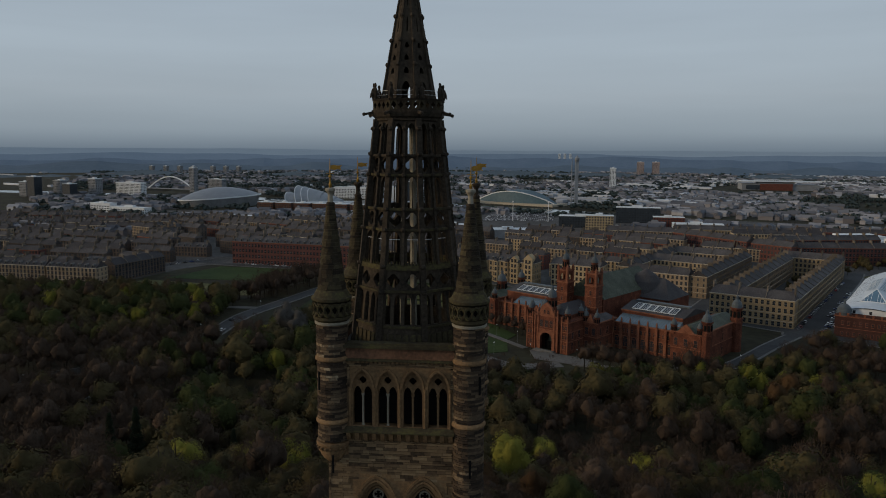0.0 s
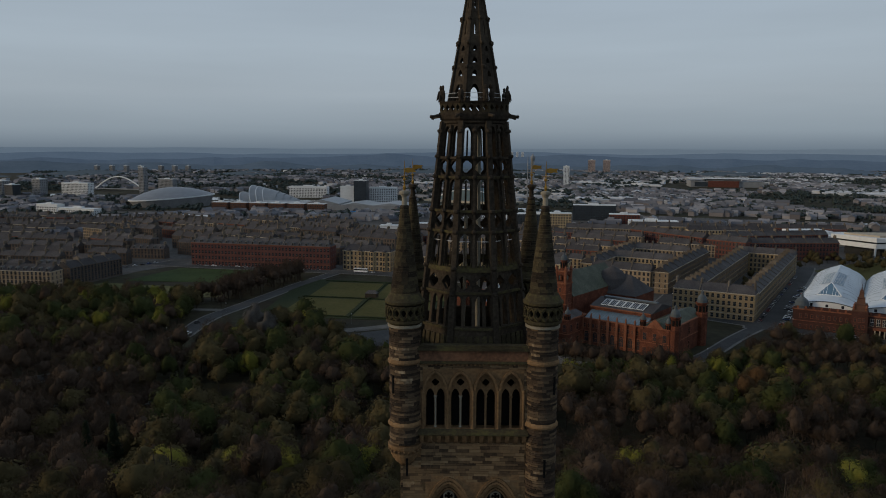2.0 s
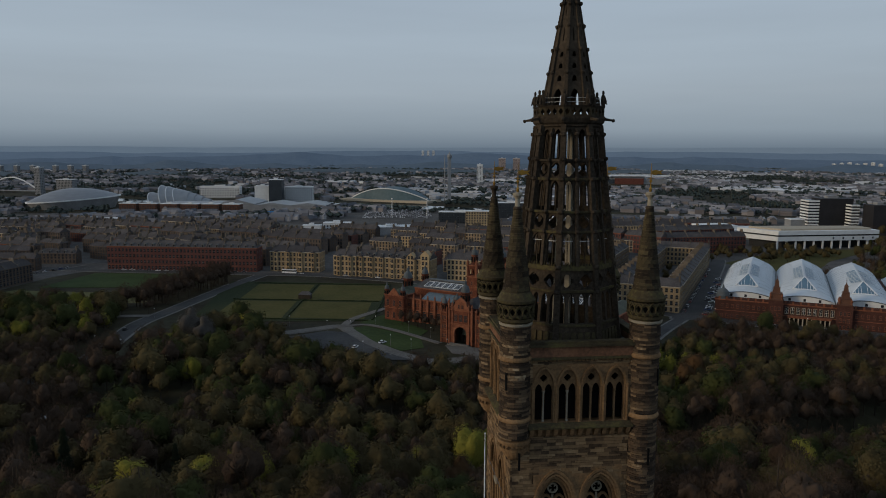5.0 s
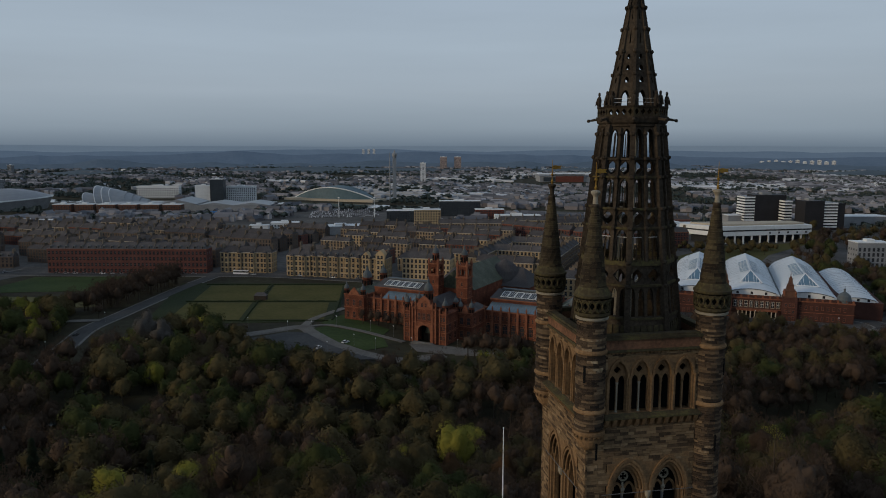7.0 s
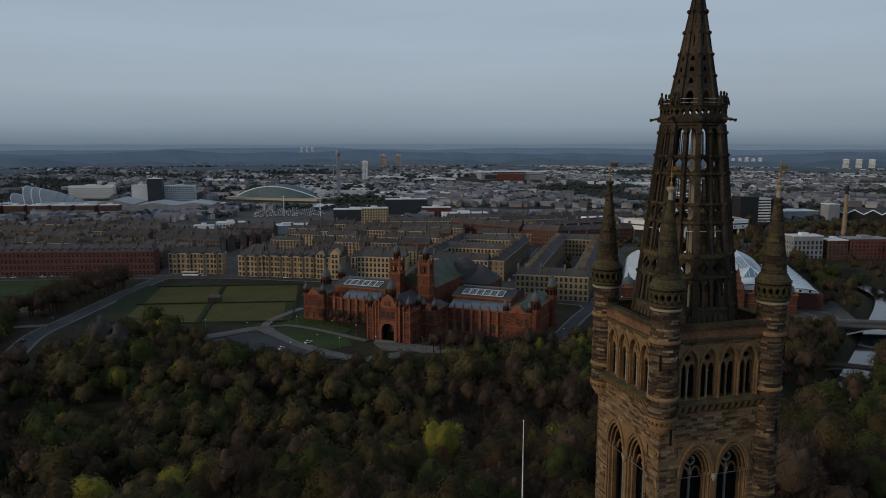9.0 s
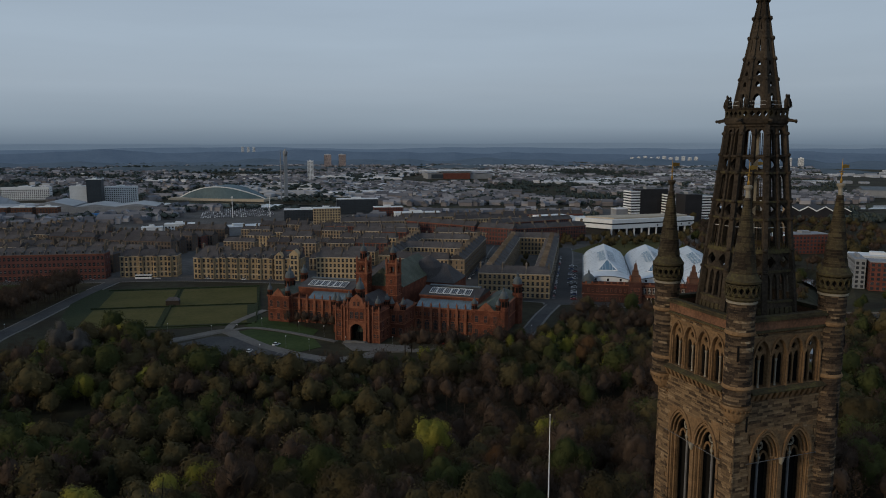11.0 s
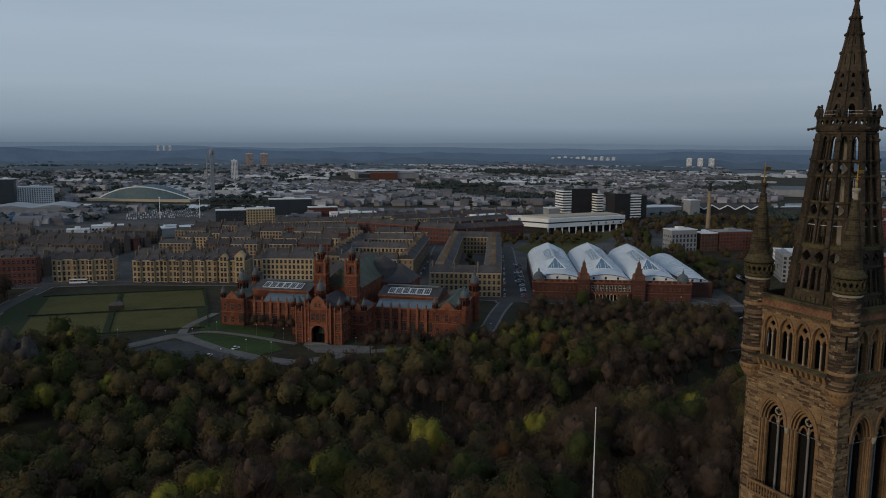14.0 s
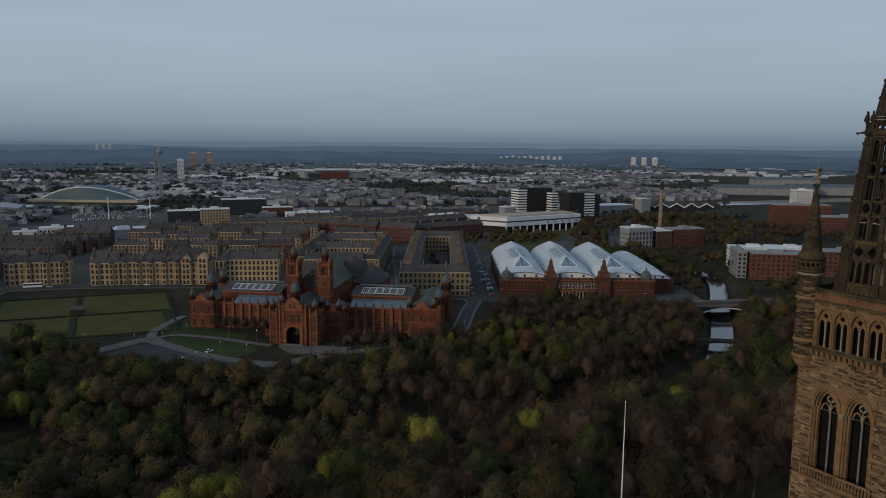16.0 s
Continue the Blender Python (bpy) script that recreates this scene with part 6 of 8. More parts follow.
row_u(0, 47.5, 0, 12, 16.5, "yellow", near=True, hip=2)
row_v(47.5, 13, 105, 12, 15.5, "grey", near=True, pitch=4)
row_v(47.5, 106, 196, 12, 15.5, "grey", pitch=4)
row_v(12, 13, 196, 12, 15.5, "yellow", pitch=4)
row_u(0, 47.5, 198, 12, 16, "yellow")
row_v(78, 60, 190, 12, 15.5, "grey", near=True, pitch=4)
row_u(78, 122, 58, 12, 15.5, "grey")
row_u(78, 128, 120, 12, 15.5, "yellow", near=True)
row_u(80, 128, 178, 12, 15.5, "grey")
row_v(136, 72, 190, 12, 15.5, "yellow")
far_rows = [(345, 400, 62, "grey"), (405, 480, 60, "grey"), (345, 410, 98, "grey"), (420, 480, 97, "grey"), (345, 480, 138, "grey"), (345, 410, 182, "grey"), (420, 490, 184, "grey"), (490, 560, 34, "grey"), (560, 640, 8, "grey"), (490, 600, 84, "grey"), (495, 600, 134, "grey"), (500, 610, 188, "grey"), (600, 700, 90, "grey"), (610, 720, 150, "grey"), (345, 480, 228, "grey"), (490, 620, 244, "grey"), (420, 480, 32, "grey"), (620, 700, 30, "grey"),
            (150, 196, 78, "yellow"), (150, 200, 112, "grey"), (150, 205, 150, "grey"), (150, 205, 186, "yellow"), (215, 262, 72, "grey"), (215, 262, 108, "yellow"), (215, 262, 146, "grey"), (215, 266, 188, "grey"),
            (275, 325, 70, "yellow"), (278, 330, 108, "grey"), (275, 330, 146, "grey"), (275, 330, 190, "grey"), (345, 420, 40, "grey"), (345, 470, 78, "grey"), (340, 470, 116, "grey"), (345, 480, 160, "grey"),
            (430, 520, 10, "grey"), (490, 560, 60, "grey"), (490, 590, 110, "grey"), (500, 600, 160, "grey"), (540, 600, -30, "grey"), (345, 470, 205, "grey"), (490, 620, 215, "grey"),
            (150, 205, 228, "yellow"), (215, 266, 232, "grey"), (275, 330, 236, "grey"), (80, 130, 222, "grey"), (60, 130, 262, "grey"), (150, 260, 275, "yellow"), (275, 330, 280, "grey"),
            (620, 700, 60, "grey"), (620, 720, 120, "grey"), (630, 720, 180, "grey")]
for u0, u1, v, col in far_rows:
    um = u0 + (u1 - u0) * random.uniform(0.35, 0.65)
    for a_, b_ in ((u0, um - 0.6), (um + 0.6, u1)):
        mx_, my_ = city((a_ + b_) / 2, v + 6)
        if min(math.hypot(mx_ - px_, my_ - py_) for px_, py_ in ((-78, 790), (-50, 800), (14, 800))) < 42 or to_line(mx_, my_, [(-60, 560), (-30, 640), (0, 700)]) < 16:
            continue
        hue = random.choice(("brown", "brown", "brown", "grey", "red")) if u0 > 335 else random.choice((col, col, "yellow", "brown", "red", "grey"))
        row_u(a_, b_, v + random.uniform(-3, 3), random.uniform(9.5, 13.5), random.uniform(8.5, 15.5), hue, hip=random.choice((0, 2)), pitch=random.uniform(3.2, 5.0))
        if b_ - a_ > 34 and random.random() < 0.45:
            row_v(b_ - 1, v + 15, v + 33, 10, random.uniform(8.5, 13), random.choice((col, "brown", "yellow")), pitch=3.6)
# terraces along the park's edge
tenement(-378, 464, -334, 458, 13, 13.5, "grey", near=True, dormers=True)
tenement(-332, 457, -290, 451, 13, 13.5, "grey", near=True, dormers=True)
tenement(-286, 470, -270, 520, 12, 13, "brown", near=True)
west = random.Random(31)
for r_ in range(13):
    y_ = 500 + 33 * r_ + west.uniform(-4, 4)
    x_ = -690.0 + west.uniform(0, 30)
    while x_ < -256:
        L_ = west.uniform(26, 62)
        p_ = Vector((x_ + L_ / 2 - cx_, y_ - 0.15 * (x_ + 470) - cy_))
        u_, v_ = -p_.dot(U_CITY), p_.dot(V_CITY)
        if (u_ > 745 or v_ < -12) and x_ + L_ < -262 and not (x_ > -400 and y_ < 520):
            y0_ = y_ - 0.15 * (x_ + 470)
            tenement(x_, y0_, x_ + L_, y0_ - 0.15 * L_, west.uniform(9, 12), west.uniform(8, 12.5), west.choice(("brown", "brown", "brown", "grey", "red")), storeys=3, hip=west.choice((0, 0, 2)), pitch=west.uniform(3.2, 4.6), dormers=west.random() < 0.15)
        x_ += L_ + west.uniform(4, 16)
# red terraces beyond
tenement(182, 716, 232, 640, 14, 18, "red", 4, near=True)
tenement(236, 640, 262, 612, 14, 17, "red", 4)
tenement(262, 618, 352, 622, 14, 16, "red", 4, near=True)
tenement(270, 680, 380, 700, 13, 15, "red", 4)
tenement(250, 740, 340, 735, 13, 15, "yellow", 4)
tenement(120, 760, 190, 745, 14, 15, "grey", 4)
tenement(200, 790, 300, 780, 13, 14, "yellow", 3)
tenement(330, 780, 430, 760, 13, 14, "red", 3)


# ---- plain town blocks ----
def slab_block(x, y, turn, w, d, h, wall, label, bands=True, roof=CONCRETE_WHITE, storey=3.3, name="office_building"):
    b = thing(name, label, "building", pose(x, y, 0, 0, 0, turn))
    part("wall", Shape().box(0, w, 0, d, 0, h), wall, b)
    part("roof", Shape().box(-0.3, w + 0.3, -0.3, d + 0.3, h, h + 0.7).box(w * 0.35, w * 0.6, d * 0.3, d * 0.7, h + 0.7, h + 2.8), roof, b, "flat roof with plant room")
    if bands:
        s = Shape()
        n = max(2, int(w / 3.4))
        for k in range(max(1, int(h / storey))):
            for i in range(n):
                x_ = w * (i + 0.5) / n
                s.box(x_ - 0.95, x_ + 0.95, -0.08, 0.05, 0.7 + k * storey, storey - 0.6 + k * storey)
            for j in range(max(1, int(d / 4))):
                y_ = d * (j + 0.5) / max(1, int(d / 4))
                s.box(-0.08, 0.05, y_ - 0.8, y_ + 0.8, 0.9 + k * storey, 2.6 + k * storey)
                s.box(w - 0.05, w + 0.08, y_ - 0.8, y_ + 0.8, 0.9 + k * storey, 2.6 + k * storey)
        part("window_grid", s, GLASS_FAR, b, "rows of dark windows")["kind"] = "stuff"
    return b


slab_block(430, 482, -12, 27, 16, 21, CLAD_GREY, "pale grey student block with square windows", storey=4.4)
slab_block(462, 476, -12, 18, 16, 17, BRICK_BROWN, "brown brick student block")
slab_block(482, 472, -12, 36, 18, 18, BRICK, "red and brown brick housing block", roof=CLAD_GREY)
slab_block(398, 318, -40, 40, 16, 20, BRICK, "red brick flats with grey roof and white panels", roof=CLAD_GREY)
slab_block(395, 328, -40, 7, 30, 20.5, CLAD_GREY, "grey-clad end of a housing block", roof=CLAD_GREY)
slab_block(428, 360, -40, 40, 20, 17, CONCRETE_WHITE, "white rendered housing block")
slab_block(455, 300, -40, 46, 18, 20, BRICK, "long red brick housing block beyond the river", roof=CLAD_GREY)
slab_block(470, 352, -40, 40, 30, 14, BRICK_BROWN, "brown brick block beyond the river")
slab_block(760, 560, -35, 70, 24, 26, BRICK, "large red housing block with pale roof", roof=CLAD_GREY)
slab_block(720, 470, -35, 80, 26, 20, BRICK, "large red housing block with pale roof", roof=CLAD_GREY)
slab_block(860, 600, -35, 24, 24, 40, CONCRETE_WHITE, "plain white apartment tower on the skyline")
slab_block(-640, 1050, -20, 42, 14, 16, CONCRETE_WHITE, "white terraced apartment block")
slab_block(-596, 1030, -20, 70, 14, 12, CONCRETE_WHITE, "white low apartment block by the river")
slab_block(-90, 786, -4, 21, 12, 13, CONCRETE_WHITE, "low white-clad office by the railway")
slab_block(-67, 796, -4, 31, 16, 14.5, CONCRETE_WHITE, "low white office with pale roof")
slab_block(-398, 912, 8, 62, 26, 9, GLASS_GREEN, "low glazed riverside building", bands=False)
slab_block(-425, 868, 8, 70, 12, 4, BLUE_BOX, "long blue painted hoarding", bands=False, roof=BLUE_BOX)
slab_block(-180, 1052, 0, 46, 16, 4, BLUE_BOX, "row of bright blue sheds", bands=False, roof=BLUE_BOX)
slab_block(-12, 792, 4, 52, 24, 9.5, CLAD_GREY, "low pale metal shed among houses", bands=False, roof=ROOF_WHITE)
slab_block(110, 880, -8, 34, 16, 20, TEN_YELLOW, "tall pale stone-coloured block of flats")
slab_block(165, 1000, -10, 60, 18, 22, CLAD_DARK, "dark-clad block with white windows")
slab_block(205, 940, -10, 40, 16, 14, BRICK, "red brick offices with flat roof")
slab_block(215, 870, -10, 60, 18, 12, CONCRETE_WHITE, "white flat-roofed offices near the hall")
slab_block(80, 930, -10, 60, 18, 15, CLAD_DARK, "long dark-clad office block")
for i in range(6):
    slab_block(-395 + i * 32, 1120 - i * 6, -10, 27, 16, 15, BRICK_BROWN, "brown brick apartment block", name="apartment_block")
for i, hh in enumerate((30, 42, 34, 28, 38)):
    slab_block(-1010 + i * 38, 1420 - 30 * (i % 2), -20, 22, 18, hh, CLAD_DARK if i % 2 else CLAD_GREY, "grey glass office tower by the river", name="office_tower")
slab_block(-830, 1480, -18, 70, 16, 28, CONCRETE_WHITE, "pale hotel with grid of windows", name="hotel")
slab_block(-712, 1585, -18, 14, 14, 58, CLAD_GREY, "slim grey tower with white stripe", name="apartment_tower")
slab_block(-690, 1640, -18, 40, 16, 30, CLAD_GREY, "plain grey apartment block by the river")
slab_block(-350, 1475, -10, 82, 16, 23, CONCRETE_WHITE, "white hotel patterned with small windows", name="hotel")
slab_block(-222, 1340, -6, 28, 18, 30, CONCRETE_WHITE, "plain white hotel block by the river", bands=False, name="hotel")
slab_block(-194, 1322, -6, 24, 20, 42, CLAD_DARK, "dark glass hotel tower", bands=False, name="hotel_tower")
slab_block(-168, 1345, -6, 52, 16, 28, CONCRETE_WHITE, "white offices with dark window bands", name="office_building")
slab_block(286, 1957, -10, 16, 16, 56, CONCRETE_WHITE, "slim white tower block", name="apartment_tower")
for x in (660, 735):
    slab_block(x * 0.85, 3150, -10, 30, 22, 56, PINK_PANEL, "pale pinkish high-rise block in the distance", name="apartment_tower")
for x, y in [(-1456, 2903), (-1397, 2906), (-1340, 2909), (-1283, 2912), (-1202, 2916), (-1148, 2918), (-1095, 2921)]:
    slab_block(x, y, -15, 16, 16, 30, CLAD_GREY, "pale grey high-rise block in the distance", name="apartment_tower")
for i in range(11):
    slab_block(2060 + i * 30, 3080 - i * 10, -35, 17, 14, 34 + 3 * (i % 3), CONCRETE_WHITE, "white high-rise block in the distance", name="apartment_tower")
for i in range(3):
    slab_block(2350 + i * 36, 2450 - i * 30, -40, 22, 18, 42, CONCRETE_WHITE, "white high-rise block in the distance", name="apartment_tower")
for i in range(3):
    slab_block(300 + i * 30, 4150, -10, 13, 13, 84, CONCRETE_WHITE, "white high-rise block on the skyline", name="apartment_tower")

# chimney
chim = thing("brick_chimney", "tall tapering pale brick chimney with dark top", "chimney", pose(598, 601, 0))
part("shaft", Shape().lathe(0, 0, [(0, 2.7), (48, 1.8)], 14), TEN_GREY, chim)
part("dark_top", Shape().lathe(0, 0, [(48, 2.0), (56, 1.85), (57.3, 2.2)], 14), CLAD_BLACK, chim, "soot-black top")

# ---- arena, auditorium, science centre ----
arena = thing("domed_arena", "wide silver saucer-shaped arena with tilted rim", "arena", pose(-505, 1240, 0, 0, 0, 10))
n = 48


def rim(a):
    return 72 * math.cos(a), 62 * math.sin(a), 15.0 + 5.0 * math.cos(a)


s = Shape()
for k in range(7):
    q = k / 6
    for i in range(n):
        a = 2 * math.pi * i / n
        x, y, z = rim(a)
        s.v.append((x * (1 - q) + 4 * q, y * (1 - q), z + (33 - z) * (1 - (1 - q) ** 2.0)))
s.f = [(k * n + i, k * n + (i + 1) % n, (k + 1) * n + (i + 1) % n, (k + 1) * n + i) for k in range(6) for i in range(n)]
s.m = [0] * len(s.f)
part("roof", s, ARENA_SKIN, arena, "silver domed roof")
s, r2 = Shape(), Shape()
for i in range(n):
    a, b = 2 * math.pi * i / n, 2 * math.pi * (i + 1) / n
    (xa, ya, za), (xb, yb, zb) = rim(a), rim(b)
    r2.beam((xa, ya, za), (xb, yb, zb), 2.0, 1.8)
    s.hexa([(xa * 0.88, ya * 0.88, 0), (xb * 0.88, yb * 0.88, 0), (xb * 0.8, yb * 0.8, 0), (xa * 0.8, ya * 0.8, 0), (xa * 0.99, ya * 0.99, za - 0.9), (xb * 0.99, yb * 0.99, zb - 0.9), (xb * 0.8, yb * 0.8, zb - 1), (xa * 0.8, ya * 0.8, za - 1)])
part("rim", r2, CONCRETE_WHITE, arena, "white rim")
part("wall", s, CLAD_GREY, arena, "grey sloping wall")
aud = thing("shell_auditorium", "silver auditorium of overlapping curved shells", "auditorium", pose(-340, 1290, 0, 0, 0, -4))
for i in range(7):
    x0 = -42 + i * 11.5
    hgt, half = (22, 34, 32, 29, 25, 21, 16)[i], (34, 38, 36, 33, 29, 25, 20)[i]
    s = Shape()
    m_ = 14
    for j in range(m_ + 1):
        a = math.pi * j / m_
        s.v.append((x0 - 9 * math.sin(a) + (4 if i else -4), -half * math.cos(a), 2 + (hgt - 2) * math.sin(a) ** 0.8))
    for j in range(m_ + 1):
        a = math.pi * j / m_
        s.v.append((x0 + 22, -(half - 5) * math.cos(a), 2 + (hgt - 8) * math.sin(a) ** 0.8))
    k = m_ + 1
    s.f = [(j, j + 1, k + j + 1, k + j) for j in range(m_)] + [tuple(range(k)), tuple(range(2 * k - 1, k - 1, -1))]
    s.m = [0] * len(s.f)
    part("shell", s, SILVER, aud, "curved silver shell")
    rim_s = Shape()
    for p_, q_ in zip(s.v[:k - 1], s.v[1:k]):
        rim_s.beam(p_, q_, 1.1)
    part("shell_rim", rim_s, CONCRETE_WHITE, aud, "pale curved shell edge")
part("base", Shape().box(-50, 62, -42, 42, 0, 4), CONCRETE_WHITE, aud, "low white base")
sec = thing("exhibition_centre", "low white exhibition centre with stepped pale roofs", "exhibition centre", pose(-255, 1160, 0, 0, 0, -8))
part("wall", Shape().box(0, 60, 0, 80, 0, 11).box(60, 175, 0, 70, 0, 9).box(-90, 0, 30, 80, 0, 9), CLAD_GREY, sec)
part("roof", Shape().gable(0, 60, 0, 80, 11, 18, axis="y").gable(60, 118, 0, 70, 9, 13, axis="y").gable(118, 175, 0, 70, 9, 13, axis="y").gable(-90, 0, 30, 80, 9, 11), SILVER, sec, "pale ridged roofs")
sci = thing("science_centre", "glazed crescent-shaped science centre with white rim", "science centre", pose(30, 1358, 0, 0, 0, -33))
s, e = Shape(), Shape()
m_ = 20
for y, lift in ((-22, 0), (22, 2)):
    for j in range(m_ + 1):
        a = j / m_
        s.v.append((-85 + 170 * a, y * (0.25 + 0.75 * math.sin(math.pi * a)), 4 + (21 + lift) * math.sin(math.pi * a) ** 0.9))
    for j in range(m_ + 1):
        a = j / m_
        s.v.append((-85 + 170 * a, y * 1.15 * (0.25 + 0.75 * math.sin(math.pi * a)), 2))
k = m_ + 1
for j in range(m_):
    s.f += [(k + j, k + j + 1, j + 1, j), (j, j + 1, 2 * k + j + 1, 2 * k + j), (2 * k + j, 2 * k + j + 1, 3 * k + j + 1, 3 * k + j)]
    e.beam(s.v[j], s.v[j + 1], 1.6)
s.m = [0] * len(s.f)
part("shell", s, GLASS_GREEN, sci, "green-grey glazed shell")
part("rim", e, CONCRETE_WHITE, sci, "white curved rim")
part("base", Shape().box(-95, 95, -30, 26, 0, 4), TRIM_PALE, sci, "pale quay base")
stw = thing("observation_tower", "slim white observation tower with cabin and mast", "tower", pose(139, 1323, 0))
part("shaft", Shape().prism([(-3.0, -1.6), (3.0, -1.6), (3.4, 2), (-3.4, 2)], 0, 84), SILVER, stw, "pale tapering shaft")
part("cabin", Shape().lathe(0, 0, [(80, 2.5), (84, 4.4), (88, 4.4), (90, 2), (94, 0.3)], 12), CLAD_GREY, stw)
part("mast", Shape().lathe(-9, 0, [(0, 1.1), (70, 0.9), (90, 0.3)], 8), CLAD_GREY, stw, "thin mast")
tie = Shape()
for z in range(8, 78, 7):
    tie.beam((-9, 0, z), (-2, 0, z + 1.5), 0.6)
part("lattice", tie, CLAD_GREY, stw)
arch = thing("arched_bridge", "white steel arch of a river bridge", "bridge", pose(-800, 1680, 0, 0, 0, -22))
s = Shape()
for j in range(24):
    a, b = j / 24, (j + 1) / 24
    s.beam((-75 + 150 * a, 0, 5 + 29 * math.sin(math.pi * a)), (-75 + 150 * b, 0, 5 + 29 * math.sin(math.pi * b)), 2.4)
part("arch", s, CONCRETE_WHITE, arch)
part("deck", Shape().box(-80, 80, -5, 5, 4, 5.5), CLAD_GREY, arch)
stad = thing("football_stadium", "large stadium with red brick stand and white roof truss", "stadium", pose(640, 1990, 0, 0, 0, -10))
for a_, b_, h_ in ((0, 39.8, 17), (40, 129.8, 22), (130, 190, 15)):
    part("stand", Shape().box(a_, b_, 0, 90, 0, h_), CLAD_GREY, stad)
part("brick_front", Shape().box(45, 125, -4, 0, 0, 17), BRICK, stad, "red brick front")
part("glazed_front", Shape().box(10, 44, -3, 0, 3, 14), CLAD_DARK, stad)
part("roof", Shape().box(-4, 194, -6, 40, 22.5, 24), CONCRETE_WHITE, stad, "white stand roof")
s = Shape().beam((30, 0, 28), (150, 0, 28), 1.0)
for j in range(12):
    s.beam((30 + 10 * j, 0, 24), (35 + 10 * j, 0, 28), 0.7).beam((35 + 10 * j, 0, 28), (40 + 10 * j, 0, 24), 0.7)
part("truss", s, CONCRETE_WHITE, stad, "white roof truss")
s = Shape()
for i in range(5):
    x = -50 + i * 22
    s.add([(x, 0, 10), (x + 11, 0, 16), (x + 22, 0, 10), (x, 60, 10), (x + 11, 60, 16), (x + 22, 60, 10), (x, 0, 0), (x + 22, 0, 0)], [(0, 1, 4, 3), (1, 2, 5, 4), (6, 7, 2, 1, 0)])
mus = thing("transport_museum", "dark zigzag-roofed museum by the river", "museum", pose(760, 730, 0, 0, 0, -30))
part("body", s, CLAD_BLACK, mus)
s2 = Shape()
for i in range(5):
    x = -50 + i * 22
    s2.beam((x, -0.3, 10), (x + 11, -0.3, 16), 1.2).beam((x + 11, -0.3, 16), (x + 22, -0.3, 10), 1.2)
part("white_edge", s2, WHITE, mus, "white zigzag edge")
for x, y, w, d, h in ((1180, 1000, 200, 60, 14), (1320, 930, 160, 50, 16), (1500, 1150, 150, 60, 18)):
    b = thing("warehouse", "long low warehouse with pale curved roof", "warehouse", pose(x, y, 0, 0, 0, -38))
    part("wall", Shape().box(0, w, 0, d, 0, h), CLAD_GREY, b)
    part("roof", Shape().gable(0, w, 0, d, h, h + 6), STONE_ROOF, b, "pale grey roof")
# road bridge over the near river
brg = thing("road_bridge", "stone and iron road bridge with low arch over the river", "bridge", pose(297, 263, 0, 0, 0, -22))
s = Shape().box(-42, 42, -7, 7, 0.4, 1.8)
part("deck", s, ASPHALT, brg)
part("parapet", Shape().box(-42, 42, -7.5, -6.9, 1.8, 3.0), KERB, brg, "pale stone parapet")
part("parapet", Shape().box(-42, 42, 6.9, 7.5, 1.8, 3.0), KERB, brg, "pale stone parapet")
s = Shape()
for y in (-6.8, -2, 2, 6.8):
    for j in range(14):
        a, b = j / 14, (j + 1) / 14
        s.beam((-20 + 40 * a, y, -3.5 + 4.2 * math.sin(math.pi * a)), (-20 + 40 * b, y, -3.5 + 4.2 * math.sin(math.pi * b)), 0.7)
part("arch_rib", s, CONCRETE_WHITE, brg, "pale arched rib")
part("pier", Shape().box(-26, -20, -8, 8, -6, 1.8), KERB, brg)
part("pier", Shape().box(20, 26, -8, 8, -6, 1.8), KERB, brg)
ftb = thing("foot_bridge", "low dark footbridge with pale arch", "bridge", pose(232, 208, 0, 0, 0, -40))
s = Shape()
for y in (-3, 3):
    for j in range(12):
        a, b = j / 12, (j + 1) / 12
        s.beam((-16 + 32 * a, y, -3.8 + 3 * math.sin(math.pi * a)), (-16 + 32 * b, y, -3.8 + 3 * math.sin(math.pi * b)), 0.5)
part("arch_rib", s, KERB, ftb)
part("deck", Shape().box(-22, 22, -3.4, 3.4, -0.9, -0.3), BARK, ftb)


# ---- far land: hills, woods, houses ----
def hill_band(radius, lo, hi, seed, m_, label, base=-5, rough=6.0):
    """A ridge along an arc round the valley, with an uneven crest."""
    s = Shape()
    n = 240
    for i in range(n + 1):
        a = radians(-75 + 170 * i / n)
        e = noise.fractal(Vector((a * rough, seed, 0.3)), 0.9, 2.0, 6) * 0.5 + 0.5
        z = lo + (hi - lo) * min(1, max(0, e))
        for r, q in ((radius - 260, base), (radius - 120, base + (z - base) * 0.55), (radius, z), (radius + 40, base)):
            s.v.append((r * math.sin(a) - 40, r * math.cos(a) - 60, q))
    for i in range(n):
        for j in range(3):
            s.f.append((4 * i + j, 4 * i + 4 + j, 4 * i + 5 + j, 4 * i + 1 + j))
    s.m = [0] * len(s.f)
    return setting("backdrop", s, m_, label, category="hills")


# distance haze is put into the ridge colour, with a faint glow of its own
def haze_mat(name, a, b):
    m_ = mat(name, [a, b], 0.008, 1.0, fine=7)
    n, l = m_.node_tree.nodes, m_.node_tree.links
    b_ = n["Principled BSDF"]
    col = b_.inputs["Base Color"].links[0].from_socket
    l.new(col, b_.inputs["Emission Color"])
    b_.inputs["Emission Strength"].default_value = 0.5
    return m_


